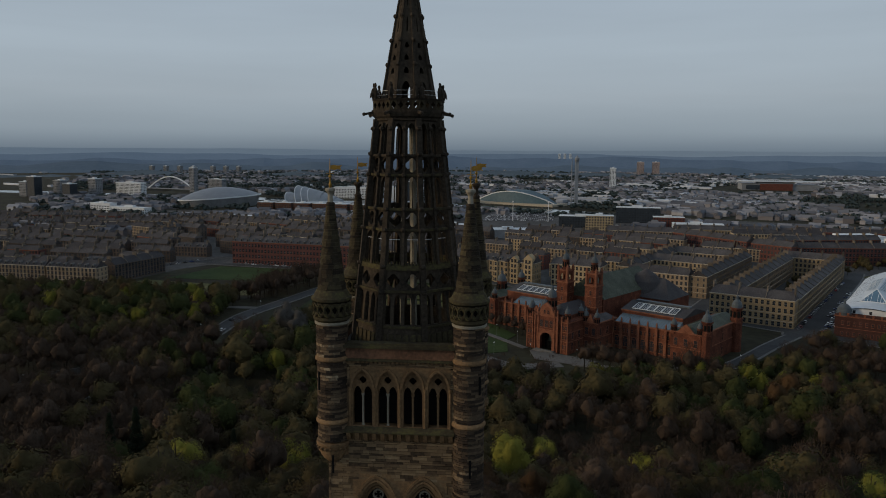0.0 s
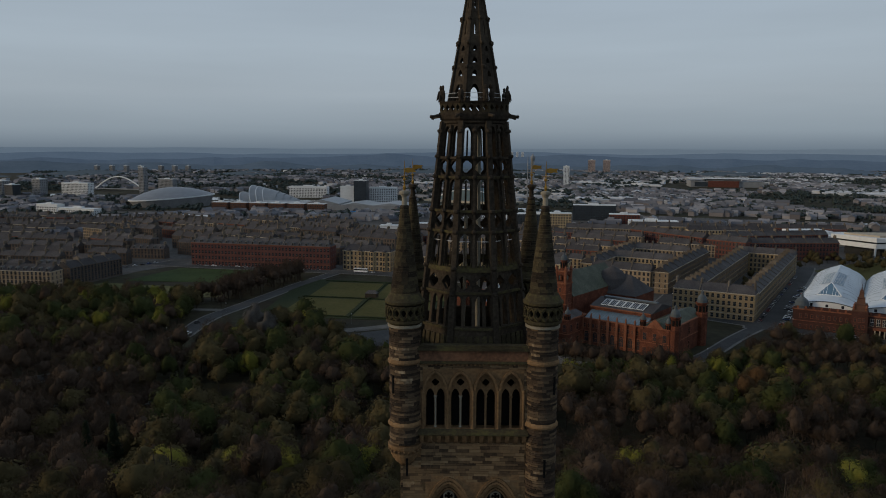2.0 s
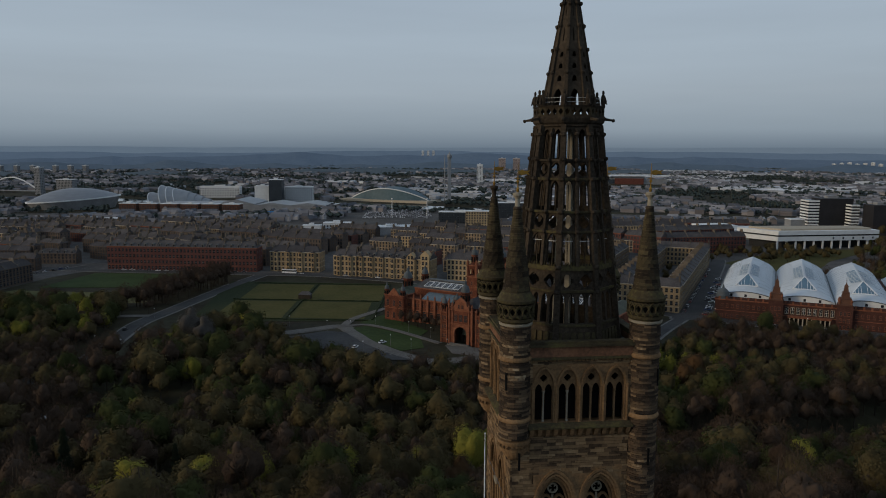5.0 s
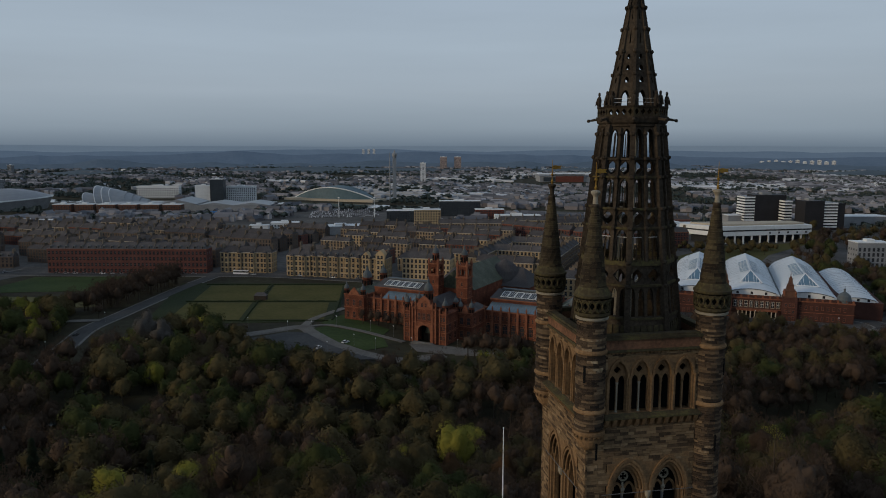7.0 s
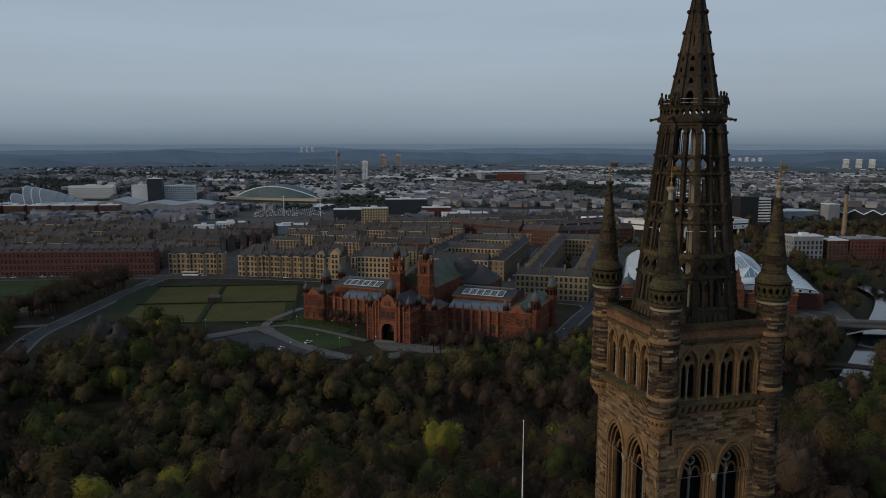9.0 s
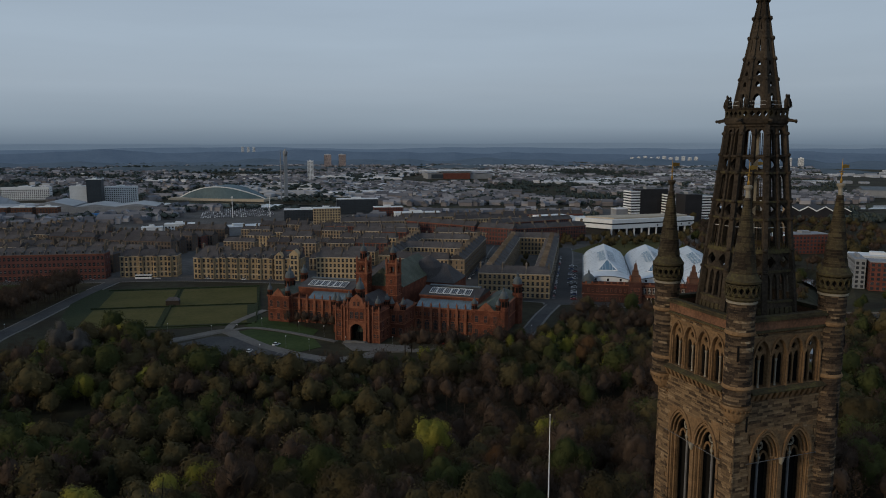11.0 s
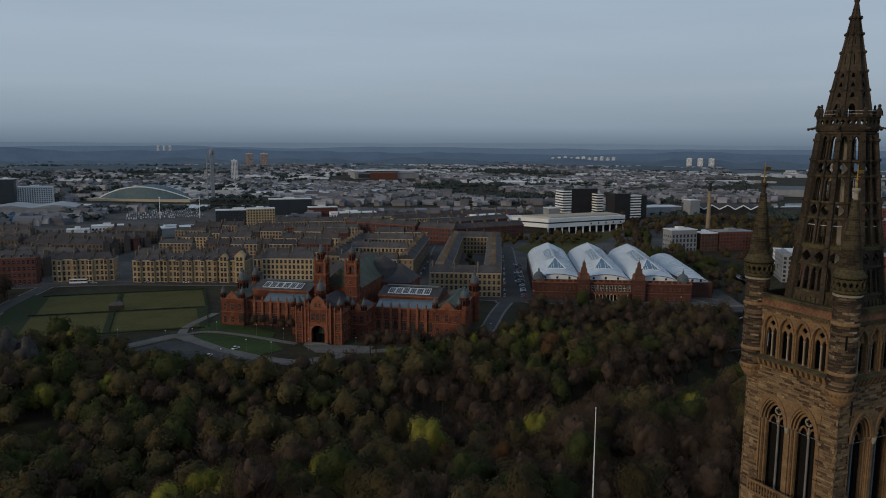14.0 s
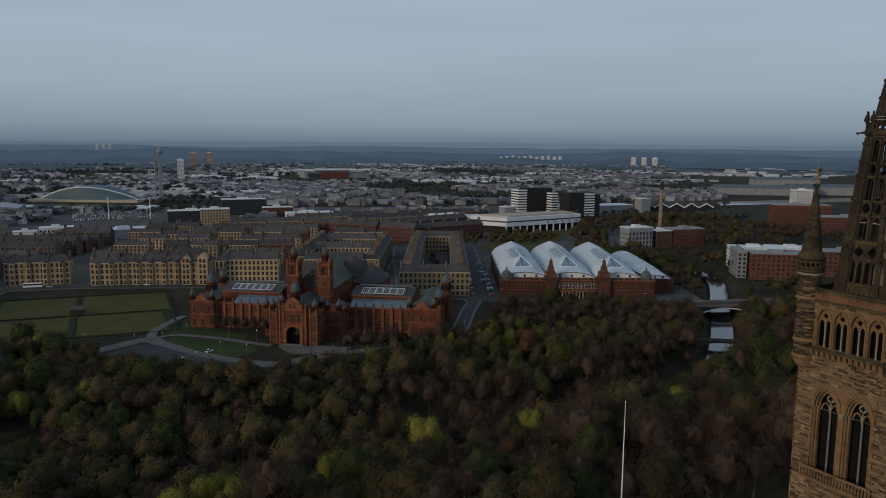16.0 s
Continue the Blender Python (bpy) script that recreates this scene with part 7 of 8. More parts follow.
# painted haze: farther ridges get paler, bluer colours
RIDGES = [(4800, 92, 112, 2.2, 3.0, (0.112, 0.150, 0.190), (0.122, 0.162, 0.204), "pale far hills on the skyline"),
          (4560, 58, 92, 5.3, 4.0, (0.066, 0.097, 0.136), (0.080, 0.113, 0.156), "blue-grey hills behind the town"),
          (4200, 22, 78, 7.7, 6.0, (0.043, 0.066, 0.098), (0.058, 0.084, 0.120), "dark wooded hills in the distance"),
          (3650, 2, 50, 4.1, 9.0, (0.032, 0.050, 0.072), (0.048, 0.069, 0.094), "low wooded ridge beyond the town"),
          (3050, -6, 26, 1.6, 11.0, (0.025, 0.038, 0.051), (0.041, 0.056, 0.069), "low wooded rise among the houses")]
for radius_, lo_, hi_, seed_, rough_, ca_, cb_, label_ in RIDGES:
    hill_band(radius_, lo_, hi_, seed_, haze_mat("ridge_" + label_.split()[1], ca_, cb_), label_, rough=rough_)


def np_mesh(name, verts, quads, m_, soft_shade=False):
    """A mesh from arrays of corners and four-cornered faces."""
    me = bpy.data.meshes.new(name)
    me.vertices.add(len(verts))
    me.vertices.foreach_set("co", np.ascontiguousarray(verts, dtype=np.float32).ravel())
    me.loops.add(quads.size)
    me.loops.foreach_set("vertex_index", np.ascontiguousarray(quads, dtype=np.int32).ravel())
    me.polygons.add(len(quads))
    me.polygons.foreach_set("loop_start", np.arange(0, quads.size, quads.shape[1], dtype=np.int32))
    me.polygons.foreach_set("loop_total", np.full(len(quads), quads.shape[1], dtype=np.int32))
    me.update(calc_edges=True)
    me.validate()
    me.polygons.foreach_set("use_smooth", np.full(len(quads), soft_shade, dtype=bool))
    for q in m_ if isinstance(m_, (list, tuple)) else [m_]:
        me.materials.append(q)
    return me


BOXV = np.array([(-.5, -.5, 0), (.5, -.5, 0), (.5, .5, 0), (-.5, .5, 0), (-.5, -.5, 1), (.5, -.5, 1), (.5, .5, 1), (-.5, .5, 1)])
BOXF = np.array([(0, 1, 5, 4), (1, 2, 6, 5), (2, 3, 7, 6), (3, 0, 4, 7), (4, 5, 6, 7)])
ROOFV = np.array([(-.53, -.53, 0), (.53, -.53, 0), (.53, .53, 0), (-.53, .53, 0), (-.53, 0, 1), (.53, 0, 1), (.53, 0, 1), (-.53, 0, 1)])
ROOFF = np.array([(0, 1, 5, 4), (2, 3, 7, 6), (1, 2, 6, 5), (3, 0, 4, 7)])
rng = np.random.default_rng(5)


def scatter_blocks(name, base_v, base_f, spots, m_, label, category):
    """Many small far buildings as one mesh: rows of x, y, z, turn, length, depth, height."""
    k = len(spots)
    sp = np.array(spots)
    v = base_v[None] * sp[:, None, 4:7]
    c, s = np.cos(sp[:, 3])[:, None], np.sin(sp[:, 3])[:, None]
    x, y = v[..., 0] * c - v[..., 1] * s + sp[:, 0:1], v[..., 0] * s + v[..., 1] * c + sp[:, 1:2]
    z = v[..., 2] + sp[:, 2:3]
    f = base_f[None] + (np.arange(k) * len(base_v))[:, None, None]
    ob = new(name, np_mesh(name, np.stack([x, y, z], -1).reshape(-1, 3), f.reshape(-1, 4), m_))
    return tagged(ob, label, category, "", "stuff")


def clear_far(x, y):
    if to_line(x, y, CLYDE) < 60:
        return False
    for px_, py_, r in ((-505, 1240, 90), (-335, 1290, 70), (30, 1358, 105), (-200, 1190, 120), (139, 1323, 25), (-790, 1640, 110), (-830, 1480, 60), (560, 770, 80), (450, 670, 75), (-194, 1330, 60), (640, 1960, 90), (730, 2030, 170), (690, 1840, 90), (760, 730, 50), (-320, 1480, 60), (20, 1050, 70)):
        if math.hypot(x - px_, y - py_) < r:
            return False
    return True


houses, roofs, sheds = [], [], []
while len(houses) < 6500:
    y = 760 + 2800 * rng.random() ** 1.25
    x = (rng.random() * 2 - 1) * (0.72 * y + 250) + 0.22 * y
    patch = noise.noise(Vector((x * 0.0035, y * 0.0035, 1.0)))
    if not clear_far(x, y) or patch < -0.05 or (y < 900 and -420 < x < 430):
        continue
    t = (-0.52 if x > -100 else -0.2) + (1.57 if rng.random() < 0.35 else 0)
    L, D, H = rng.uniform(7, 22) * (1.5 if rng.random() < 0.12 else 1), rng.uniform(6, 10), rng.uniform(3.5, 7.5)
    houses.append((x, y, 0, t, L, D, H))
    roofs.append((x, y, H, t, L, D, rng.uniform(2.5, 4.5)))
while len(sheds) < 2700:
    y = 1350 + 2200 * rng.random()
    x = (620 if len(sheds) < 2400 else 1700) * rng.standard_normal() + 0.60 * y
    if not clear_far(x, y) or noise.noise(Vector((x * 0.002, y * 0.002, 9.0))) < -0.05:
        continue
    sheds.append((x, y, 0, -0.5 + (1.57 if rng.random() < 0.3 else 0), rng.uniform(12, 48) * (2.2 if rng.random() < 0.08 else 1), rng.uniform(8, 22), rng.uniform(3.5, 7.5)))
# these far surfaces carry the painted haze tint
scatter_blocks("far_houses", BOXV, BOXF, houses, FAR_WALL, "haze-tinted walls of many distant houses and blocks", "houses")
scatter_blocks("far_roofs", ROOFV, ROOFF, roofs, FAR_ROOF, "haze-tinted slate and tile roofs of distant houses", "roofs")
scatter_blocks("far_sheds", BOXV, BOXF, sheds, FAR_SHED, "pale haze-tinted distant sheds and warehouses", "sheds")


# ---- trees ----
def leaf_cloud(seed, n, lobes, spread, height, foot, size, flat_=1.0):
    """Corners of n small leaf clumps on the skin of several lobes; a crown about 5 m wide each way."""
    g = np.random.default_rng(seed)
    cen = g.normal(size=(lobes, 3))
    cen /= np.linalg.norm(cen, axis=1)[:, None]
    cen *= g.uniform(0.35, 0.78, (lobes, 1))
    cen[:, 2] = cen[:, 2] * 0.9 + 0.12
    rad = g.uniform(0.28, 0.48, lobes)
    cen[: lobes // 4] *= 0.3
    which = g.integers(0, lobes, n)
    d = g.normal(size=(n, 3))
    d /= np.linalg.norm(d, axis=1)[:, None]
    d[:, 2] = np.where(d[:, 2] < -0.35, -d[:, 2], d[:, 2])
    p = cen[which] + d * (rad[which] * g.uniform(0.45, 1.10, n) ** 0.5)[:, None]
    p = p * np.array([spread, spread, (height - foot) / 2]) + np.array([0, 0, (height + foot) / 2])
    nrm = d + g.normal(size=(n, 3)) * 0.75
    nrm /= np.linalg.norm(nrm, axis=1)[:, None]
    t1 = np.cross(nrm, g.normal(size=(n, 3)))
    t1 /= np.linalg.norm(t1, axis=1)[:, None]
    t2 = np.cross(nrm, t1)
    sz = size * g.uniform(0.6, 1.35, (n, 1))
    t1, t2 = t1 * sz, t2 * sz * flat_
    v = np.stack([p - t1 - t2 * 0.6, p + t1 * 0.9 - t2, p + t1 + t2 * 0.7, p - t1 * 0.8 + t2], 1).reshape(-1, 3)
    return v, np.arange(4 * n).reshape(n, 4)


def limbs(seed, height, spread, levels, fork, thick=0.32):
    """Bars of a branching trunk as (p, q, width, width)."""
    g = random.Random(seed)
    out = []

    def grow(p, way, length, w, k):
        q = p + way * length
        out.append((p, q, w, w * 0.62))
        if k == 0:
            return
        for _ in range(fork if k > 1 else fork + 1):
            turn = Vector((g.uniform(-1, 1), g.uniform(-1, 1), g.uniform(-0.15, 0.8)))
            nw = (way * 0.75 + turn.normalized() * 0.75).normalized()
            grow(p.lerp(q, g.uniform(0.55, 1.0)), nw, length * g.uniform(0.55, 0.78), w * 0.55, k - 1)

    grow(Vector((0, 0, -1.0)), Vector((g.uniform(-.05, .05), g.uniform(-.05, .05), 1)).normalized(), height * 0.40 + 1, thick, levels)
    return out


def bars(segs):
    v, f = [], []
    for p, q, a, b in segs:
        ax = (q - p).normalized()
        s = ax.cross(Vector((0.3, 0.2, 1))).normalized()
        t = s.cross(ax)
        k = len(v)
        for c, w in ((p, a), (q, b)):
            for j in range(3):
                an = 2.0944 * j
                v.append(tuple(c + (s * math.cos(an) + t * math.sin(an)) * w))
        f += [(k + j, k + (j + 1) % 3, k + 3 + (j + 1) % 3, k + 3 + j) for j in range(3)]
    return np.array(v), np.array(f)


def conifer(seed, n, height, spread):
    g = np.random.default_rng(seed)
    q = g.random(n) ** 0.7
    a = g.uniform(0, 6.283, n)
    r = spread * (1 - q) * (0.75 + 0.25 * np.sin(q * 40)) * g.uniform(0.5, 1.0, n)
    p = np.stack([r * np.cos(a), r * np.sin(a), 1.0 + q * (height - 1)], 1)
    out = np.stack([np.cos(a), np.sin(a), -0.35 * np.ones(n)], 1)
    side = np.stack([-np.sin(a), np.cos(a), g.uniform(-.4, .4, n)], 1)
    L, w = g.uniform(0.4, 0.9, (n, 1)), g.uniform(0.15, 0.4, (n, 1))
    v = np.stack([p - side * w, p + side * w, p + out * L + side * w * 0.5, p + out * L - side * w * 0.5], 1).reshape(-1, 3)
    return v, np.arange(4 * n).reshape(n, 4)


KINDS = {
    "olive": (LEAF_OLIVE, "olive-green spring foliage, broad rounded tree"),
    "green": (LEAF_GREEN, "green-leaved broad rounded tree"),
    "bright": (LEAF_BRIGHT, "fresh yellow-green leafing tree"),
    "rust": (LEAF_RUST, "rust-brown budding tree with rounded crown"),
    "bare": (TWIG, "bare brown tree with dense fine twigs"),
    "conifer": (LEAF_DARK, "dark pointed evergreen tree"),
    "blossom": (BLOSSOM, "tree covered in pale white blossom"),
}


def crown_mass(seed, lobes, spread, height, foot, n, size, sliver=False, rings=(12, 7)):
    """A crown of rounded clumps: an uneven inner mass, and three-cornered leaves (or twigs) over its skin."""
    g = np.random.default_rng(seed)
    cen = g.normal(size=(lobes, 3))
    cen /= np.linalg.norm(cen, axis=1)[:, None]
    cen *= g.uniform(0.34, 0.74, (lobes, 1))
    cen[:, 2] = np.abs(cen[:, 2]) * 1.15 - 0.42
    rad = g.uniform(0.20, 0.44, lobes)
    half = np.array([spread, spread, (height - foot) / 2])
    mid = np.array([0, 0, (height + foot) / 2])
    # inner mass: the farthest clump along each direction
    na, nb = rings
    a, e = np.meshgrid(np.arange(na) * 2 * math.pi / na, np.linspace(-1.45, 1.5, nb))
    way = np.stack([np.cos(a) * np.cos(e), np.sin(a) * np.cos(e), np.sin(e)], -1).reshape(-1, 3)
    along = way @ cen.T
    gap = (cen ** 2).sum(1)[None, :] - along ** 2
    reach = np.where(gap < rad ** 2, along + np.sqrt(np.maximum(rad ** 2 - gap, 0)), 0.38)
    core = way * (np.maximum(reach.max(1), 0.38) * (0.58 if sliver else 0.83) * g.uniform(0.92, 1.05, len(way)))[:, None]
    core = core * half + mid
    cf = []
    for j in range(nb - 1):
        for i in range(na):
            p, q, r, t = j * na + i, j * na + (i + 1) % na, (j + 1) * na + (i + 1) % na, (j + 1) * na + i
            cf += [(p, q, r), (p, r, t)]
    # leaves
    which = g.choice(lobes, n, p=rad ** 2 / (rad ** 2).sum())
    d = g.normal(size=(n, 3))
    d /= np.linalg.norm(d, axis=1)[:, None]
    d[:, 2] = np.where(d[:, 2] < -0.3, -d[:, 2] * g.choice([1, 1, -1], n), d[:, 2])
    p = (cen[which] + d * (rad[which] * (0.82 + 0.28 * g.random(n)))[:, None]) * half + mid
    grow = g.uniform(0.6, 1.45, (n, 1))
    if sliver:
        way = d + np.array([0, 0, 0.6]) + g.normal(size=(n, 3)) * 0.45
        way /= np.linalg.norm(way, axis=1)[:, None]
        t1 = way * size * 2.6 * grow
        t2 = np.cross(way, g.normal(size=(n, 3)))
        t2 = t2 / np.linalg.norm(t2, axis=1)[:, None] * size * 0.26 * grow
        v = np.stack([p - t2, p + t2, p + t1], 1)
    else:
        nrm = d * 1.2 + np.array([0, 0, 0.2]) + g.normal(size=(n, 3)) * 0.24
        nrm /= np.linalg.norm(nrm, axis=1)[:, None]
        t1 = np.cross(nrm, g.normal(size=(n, 3)))
        t1 = t1 / np.linalg.norm(t1, axis=1)[:, None] * size * grow
        t2 = np.cross(nrm, t1)
        v = np.stack([p - t1 - t2 * 0.6, p + t1 - t2 * 0.6, p + t2 * 1.2], 1)
    return np.concatenate([v.reshape(-1, 3), core]), np.concatenate([np.arange(3 * n).reshape(n, 3), np.array(cf) + 3 * n])


def crown_arrays(kind, seed, rich):
    n = 5200 if rich else 950
    size = 0.125 if rich else 0.25
    lobes = 22 if rich else 14
    rings = (22, 13) if rich else (12, 7)
    if kind == "bare":
        return crown_mass(seed, lobes, 5.2, 14.5, 0.6, int(n * 1.25), size, True, rings)
    if kind == "conifer":
        v, f = conifer(seed, n // 2, 17, 3.6)
        return v.reshape(-1, 4, 3)[:, :3].reshape(-1, 3), np.arange(3 * (n // 2)).reshape(-1, 3)
    if kind == "bright":
        return crown_mass(seed, lobes, 4.6, 13.5, 0.2, n, size, False, rings)
    return crown_mass(seed, lobes, 5.3, 14, 0.2, n, size, False, rings)


protos, thin = {}, {}
for kind, (m_, word) in KINDS.items():
    protos[kind], thin[kind] = [], []
    for v_ in range(2 if kind in ("conifer", "blossom", "rust") else 3):
        va, fa = crown_arrays(kind, 10 * len(protos) + v_, True)
        tv, tf = bars(limbs(70 + v_, 13, 5, 2, 3))
        protos[kind].append((np_mesh("crown", va, fa, m_, True), np_mesh("trunk", tv, tf, BARK)))
        thin[kind].append(crown_arrays(kind, 200 + 10 * len(protos) + v_, False))


def tree(kind, x, y, scale, turn, v_=None):
    m_, word = KINDS[kind]
    k = random.randrange(len(protos[kind])) if v_ is None else v_
    crown, trunk = protos[kind][k]
    t = thing("tree", word, "tree", pose(x, y, land(x, y), 0, 0, turn) @ Matrix.Diagonal((scale, scale, scale * random.uniform(0.9, 1.12), 1)), "park trees")
    part("crown", crown, None, t)
    part("trunk", trunk, None, t)
    return t


# edge of the woods on the gallery's side: (x, greatest y)
EDGE = [(-420, 420), (-300, 420), (-226, 410), (-190, 400), (-168, 395), (-150, 300), (-134, 290), (-122, 318), (-105, 344), (-88, 352), (-72, 326), (-50, 291), (-30, 267), (-9, 250), (15, 245), (36, 250), (60, 262), (80, 264), (110, 266), (126, 276), (144, 296), (171, 316), (207, 306), (240, 284), (262, 258), (330, 195)]


def edge(x):
    for (a, p), (b, q) in zip(EDGE, EDGE[1:]):
        if a <= x <= b:
            return p + (q - p) * (x - a) / (b - a)
    return 0


ROAD_P = ROADS["park_road"][0]


def wood_ok(x, y):
    if y > edge(x) or math.hypot(x, y) < 24 or math.hypot(x + 0.4, y - 40.9) < 9:
        return False
    if to_line(x, y, RIVER) < (6 if x < 130 else 10):
        return False
    for dy in (0, -12, -24, -36):
        if y > 285 and to_line(x, y - dy, ROAD_P) < (12 if dy == 0 else 9) and x < -95:
            return False
    if x > 90 and to_line(x, y, ROADS["gallery_side_road"][0]) < 10:
        return False
    if to_line(x, y, [(197, 182), (232, 208), (280, 250), (317, 279)]) < 11:
        return False
    return True


SPECIAL = [("bright", 10.7, 131.6, 1.5), ("bright", -3.6, 123.5, 1.05), ("rust", 4.3, 106.7, 1.0), ("rust", 15.4, 96.7, 0.95), ("green", 21.8, 73.5, 1.15), ("bright", 114.4, 162, 0.95), ("bright", 99, 117, 1.35),
           ("olive", 13, 158, 1.44), ("bright", -47, 124, 1.35), ("conifer", -113, 148, 1.00), ("conifer", -106, 151, 1.10), ("conifer", -75, 152, 0.80), ("bright", -80, 128, 1.4), ("bright", -61, 126, 1.2), ("bright", -52, 128, 1.3),
           ("bright", 21, 156, 1.22), ("blossom", -108, 322, 1.59), ("blossom", -101, 316, 1.29), ("bright", -24, 118, 1.3), ("bright", 46, 128, 1.15), ("bright", -92, 250, 1.15), ("bright", -70, 258, 1.01), ("bright", -196, 330, 1.29)]
spots = [(x, y) for k, x, y, s_ in SPECIAL]
for kind, x, y, s_ in SPECIAL:
    tree(kind, x, y, s_, random.uniform(0, 360))
rnd = random.Random(12)
cells = {}
for x, y in spots:
    cells.setdefault((int(x // 11), int(y // 11)), []).extend([(x, y), (x - 4, y - 6), (x + 4, y - 6), (x, y - 11)])
woods, near_count = {k: [] for k in KINDS}, 0
for tries in range(60000):
    y = 40 + 378 * rnd.random()
    x = rnd.uniform(-0.72 * y - 50, 0.85 * y + 120)
    if not wood_ok(x, y):
        continue
    i, j = int(x // 11), int(y // 11)
    s_ = rnd.choice((rnd.uniform(0.7, 1.1), rnd.uniform(0.95, 1.4), rnd.uniform(1.2, 1.75))) * (0.75 if y > 236 and x > 30 else 1.0)
    gap = 1.7 + 4.1 * s_ + 1.1 * noise.noise(Vector((x * 0.02, y * 0.02, 4)))
    if any(math.hypot(x - p, y - q) < gap for a in (-1, 0, 1) for b in (-1, 0, 1) for p, q in cells.get((i + a, j + b), ())):
        continue
    cells.setdefault((i, j), []).append((x, y))
    patch = noise.noise(Vector((x * 0.014, y * 0.014, 8.0))) + rnd.uniform(-0.45, 0.45)
    kind = "bare" if patch < -0.12 else "olive" if patch < 0.30 else "green" if patch < 0.52 else "rust" if rnd.random() < 0.10 else "bright" if rnd.random() < 0.30 else "olive"
    if x < -118 and rnd.random() < (0.65 if y < 300 else 0.2):
        kind = "bare"
    elif y > 330 and kind == "bare":
        kind = rnd.choice(("olive", "green", "green", "bright"))
    elif -110 < x < 10 and y > 165 and kind == "bare" and rnd.random() < 0.55:
        kind = rnd.choice(("olive", "olive", "green", "green"))
    if x > 45 and y < 210 and kind in ("olive", "bright", "rust") and rnd.random() < 0.6:
        kind = rnd.choice(("bare", "bare", "green"))
    if y < 150 and x < -20 and kind in ("green", "bright") and rnd.random() < 0.5:
        kind = "bare"
    if near_count < 260 and y < 128 and -100 < x < 125:
        tree(kind, x, y, s_, rnd.uniform(0, 360))
        near_count += 1
    else:
        woods[kind].append((x, y, land(x, y), s_, rnd.uniform(0, 6.283)))
# trees round lawns, streets and the gallery
for (x, y, k, s_) in [(-150 - 9 * i + rnd.uniform(-3, 3), 400 + rnd.uniform(-8, 30) + i * 2, rnd.choice(["olive", "bare", "olive", "green"]), rnd.uniform(0.5, 0.8)) for i in range(18)] + \
        [(-172 + rnd.uniform(0, 34) + 0.40 * i, 412 + 1.25 * i, "bare", rnd.uniform(0.9, 1.25)) for i in range(84)] + \
        [(-260 + 3.6 * i, 404 + rnd.uniform(-10, 18), rnd.choice(["green", "olive", "bright", "olive"]), rnd.uniform(0.6, 0.95)) for i in range(28)] + \
        [(-350 + 7 * i, 425 + rnd.uniform(-40, 22), rnd.choice(["bare", "olive"]), rnd.uniform(0.6, 0.95)) for i in range(24)] + \
        [(70 + 5 * i + rnd.uniform(-3, 3), 268 - 2.2 * i + rnd.uniform(-6, 6), rnd.choice(["bare", "bare", "olive"]), rnd.uniform(0.55, 0.85)) for i in range(8)] + \
        [(46 + 4 * i, 277 + rnd.uniform(-6, 3) - i, "bare", rnd.uniform(0.8, 1.15)) for i in range(16)] + [(2 + 4.2 * i, 355 - 4.6 * i + rnd.uniform(-2, 2), "bare", rnd.uniform(0.6, 0.85)) for i in range(6)] + \
        [(118 + 4 * i, 262 + rnd.uniform(-5, 8) + 2 * i, "green", rnd.uniform(0.5, 0.7)) for i in range(6)] + \
        [(305 + 12 * i / 3 + rnd.uniform(-12, 12), 360 + 16 * i / 3 + rnd.uniform(-35, 35), rnd.choice(["bare", "olive", "green"]), rnd.uniform(0.75, 1.15)) for i in range(66)] + [(rnd.uniform(318, 420), rnd.uniform(330, 470), rnd.choice(["bare", "green", "olive", "green"]), rnd.uniform(0.7, 1.15)) for i in range(90)] + [(rnd.uniform(205, 335), rnd.uniform(170, 262), rnd.choice(["bare", "olive", "green"]), rnd.uniform(0.7, 1.0)) for i in range(90)] + [(rnd.uniform(392, 450), rnd.uniform(372, 480), rnd.choice(["bare", "olive"]), rnd.uniform(0.7, 1.0)) for i in range(46)] + [(rnd.uniform(292, 345), rnd.uniform(292, 345), rnd.choice(["bare", "olive"]), rnd.uniform(0.5, 0.8)) for i in range(24)] + \
        [(290 + rnd.uniform(0, 140), 560 + rnd.uniform(0, 70), "olive", rnd.uniform(0.5, 0.8)) for i in range(70)] + \
        [(330 + rnd.uniform(0, 70), 215 + rnd.uniform(0, 70), rnd.choice(["green", "olive"]), rnd.uniform(0.6, 0.9)) for i in range(26)] + \
        [(500 + rnd.uniform(0, 220), 420 + rnd.uniform(0, 260), rnd.choice(["bare", "olive"]), rnd.uniform(0.7, 1.15)) for i in range(230)] + \
        [(155 + rnd.uniform(-6, 6), 425 + 11 * i, "bare", 0.55) for i in range(1)] + \
        [(*city(28 + rnd.uniform(-5, 5), 30 + 14 * i), "olive", rnd.uniform(0.4, 0.6)) for i in range(11)]:
    if to_line(x, y, RIVER) > 12 and to_line(x, y, ROAD_P) > 8 and to_line(x, y, [(255, 280), (340, 246)]) > 12 and to_line(x, y, ROADS["hall_road"][0]) > 8:
        woods[k].append((x, y, land(x, y), s_ * 1.15, rnd.uniform(0, 6.283)))
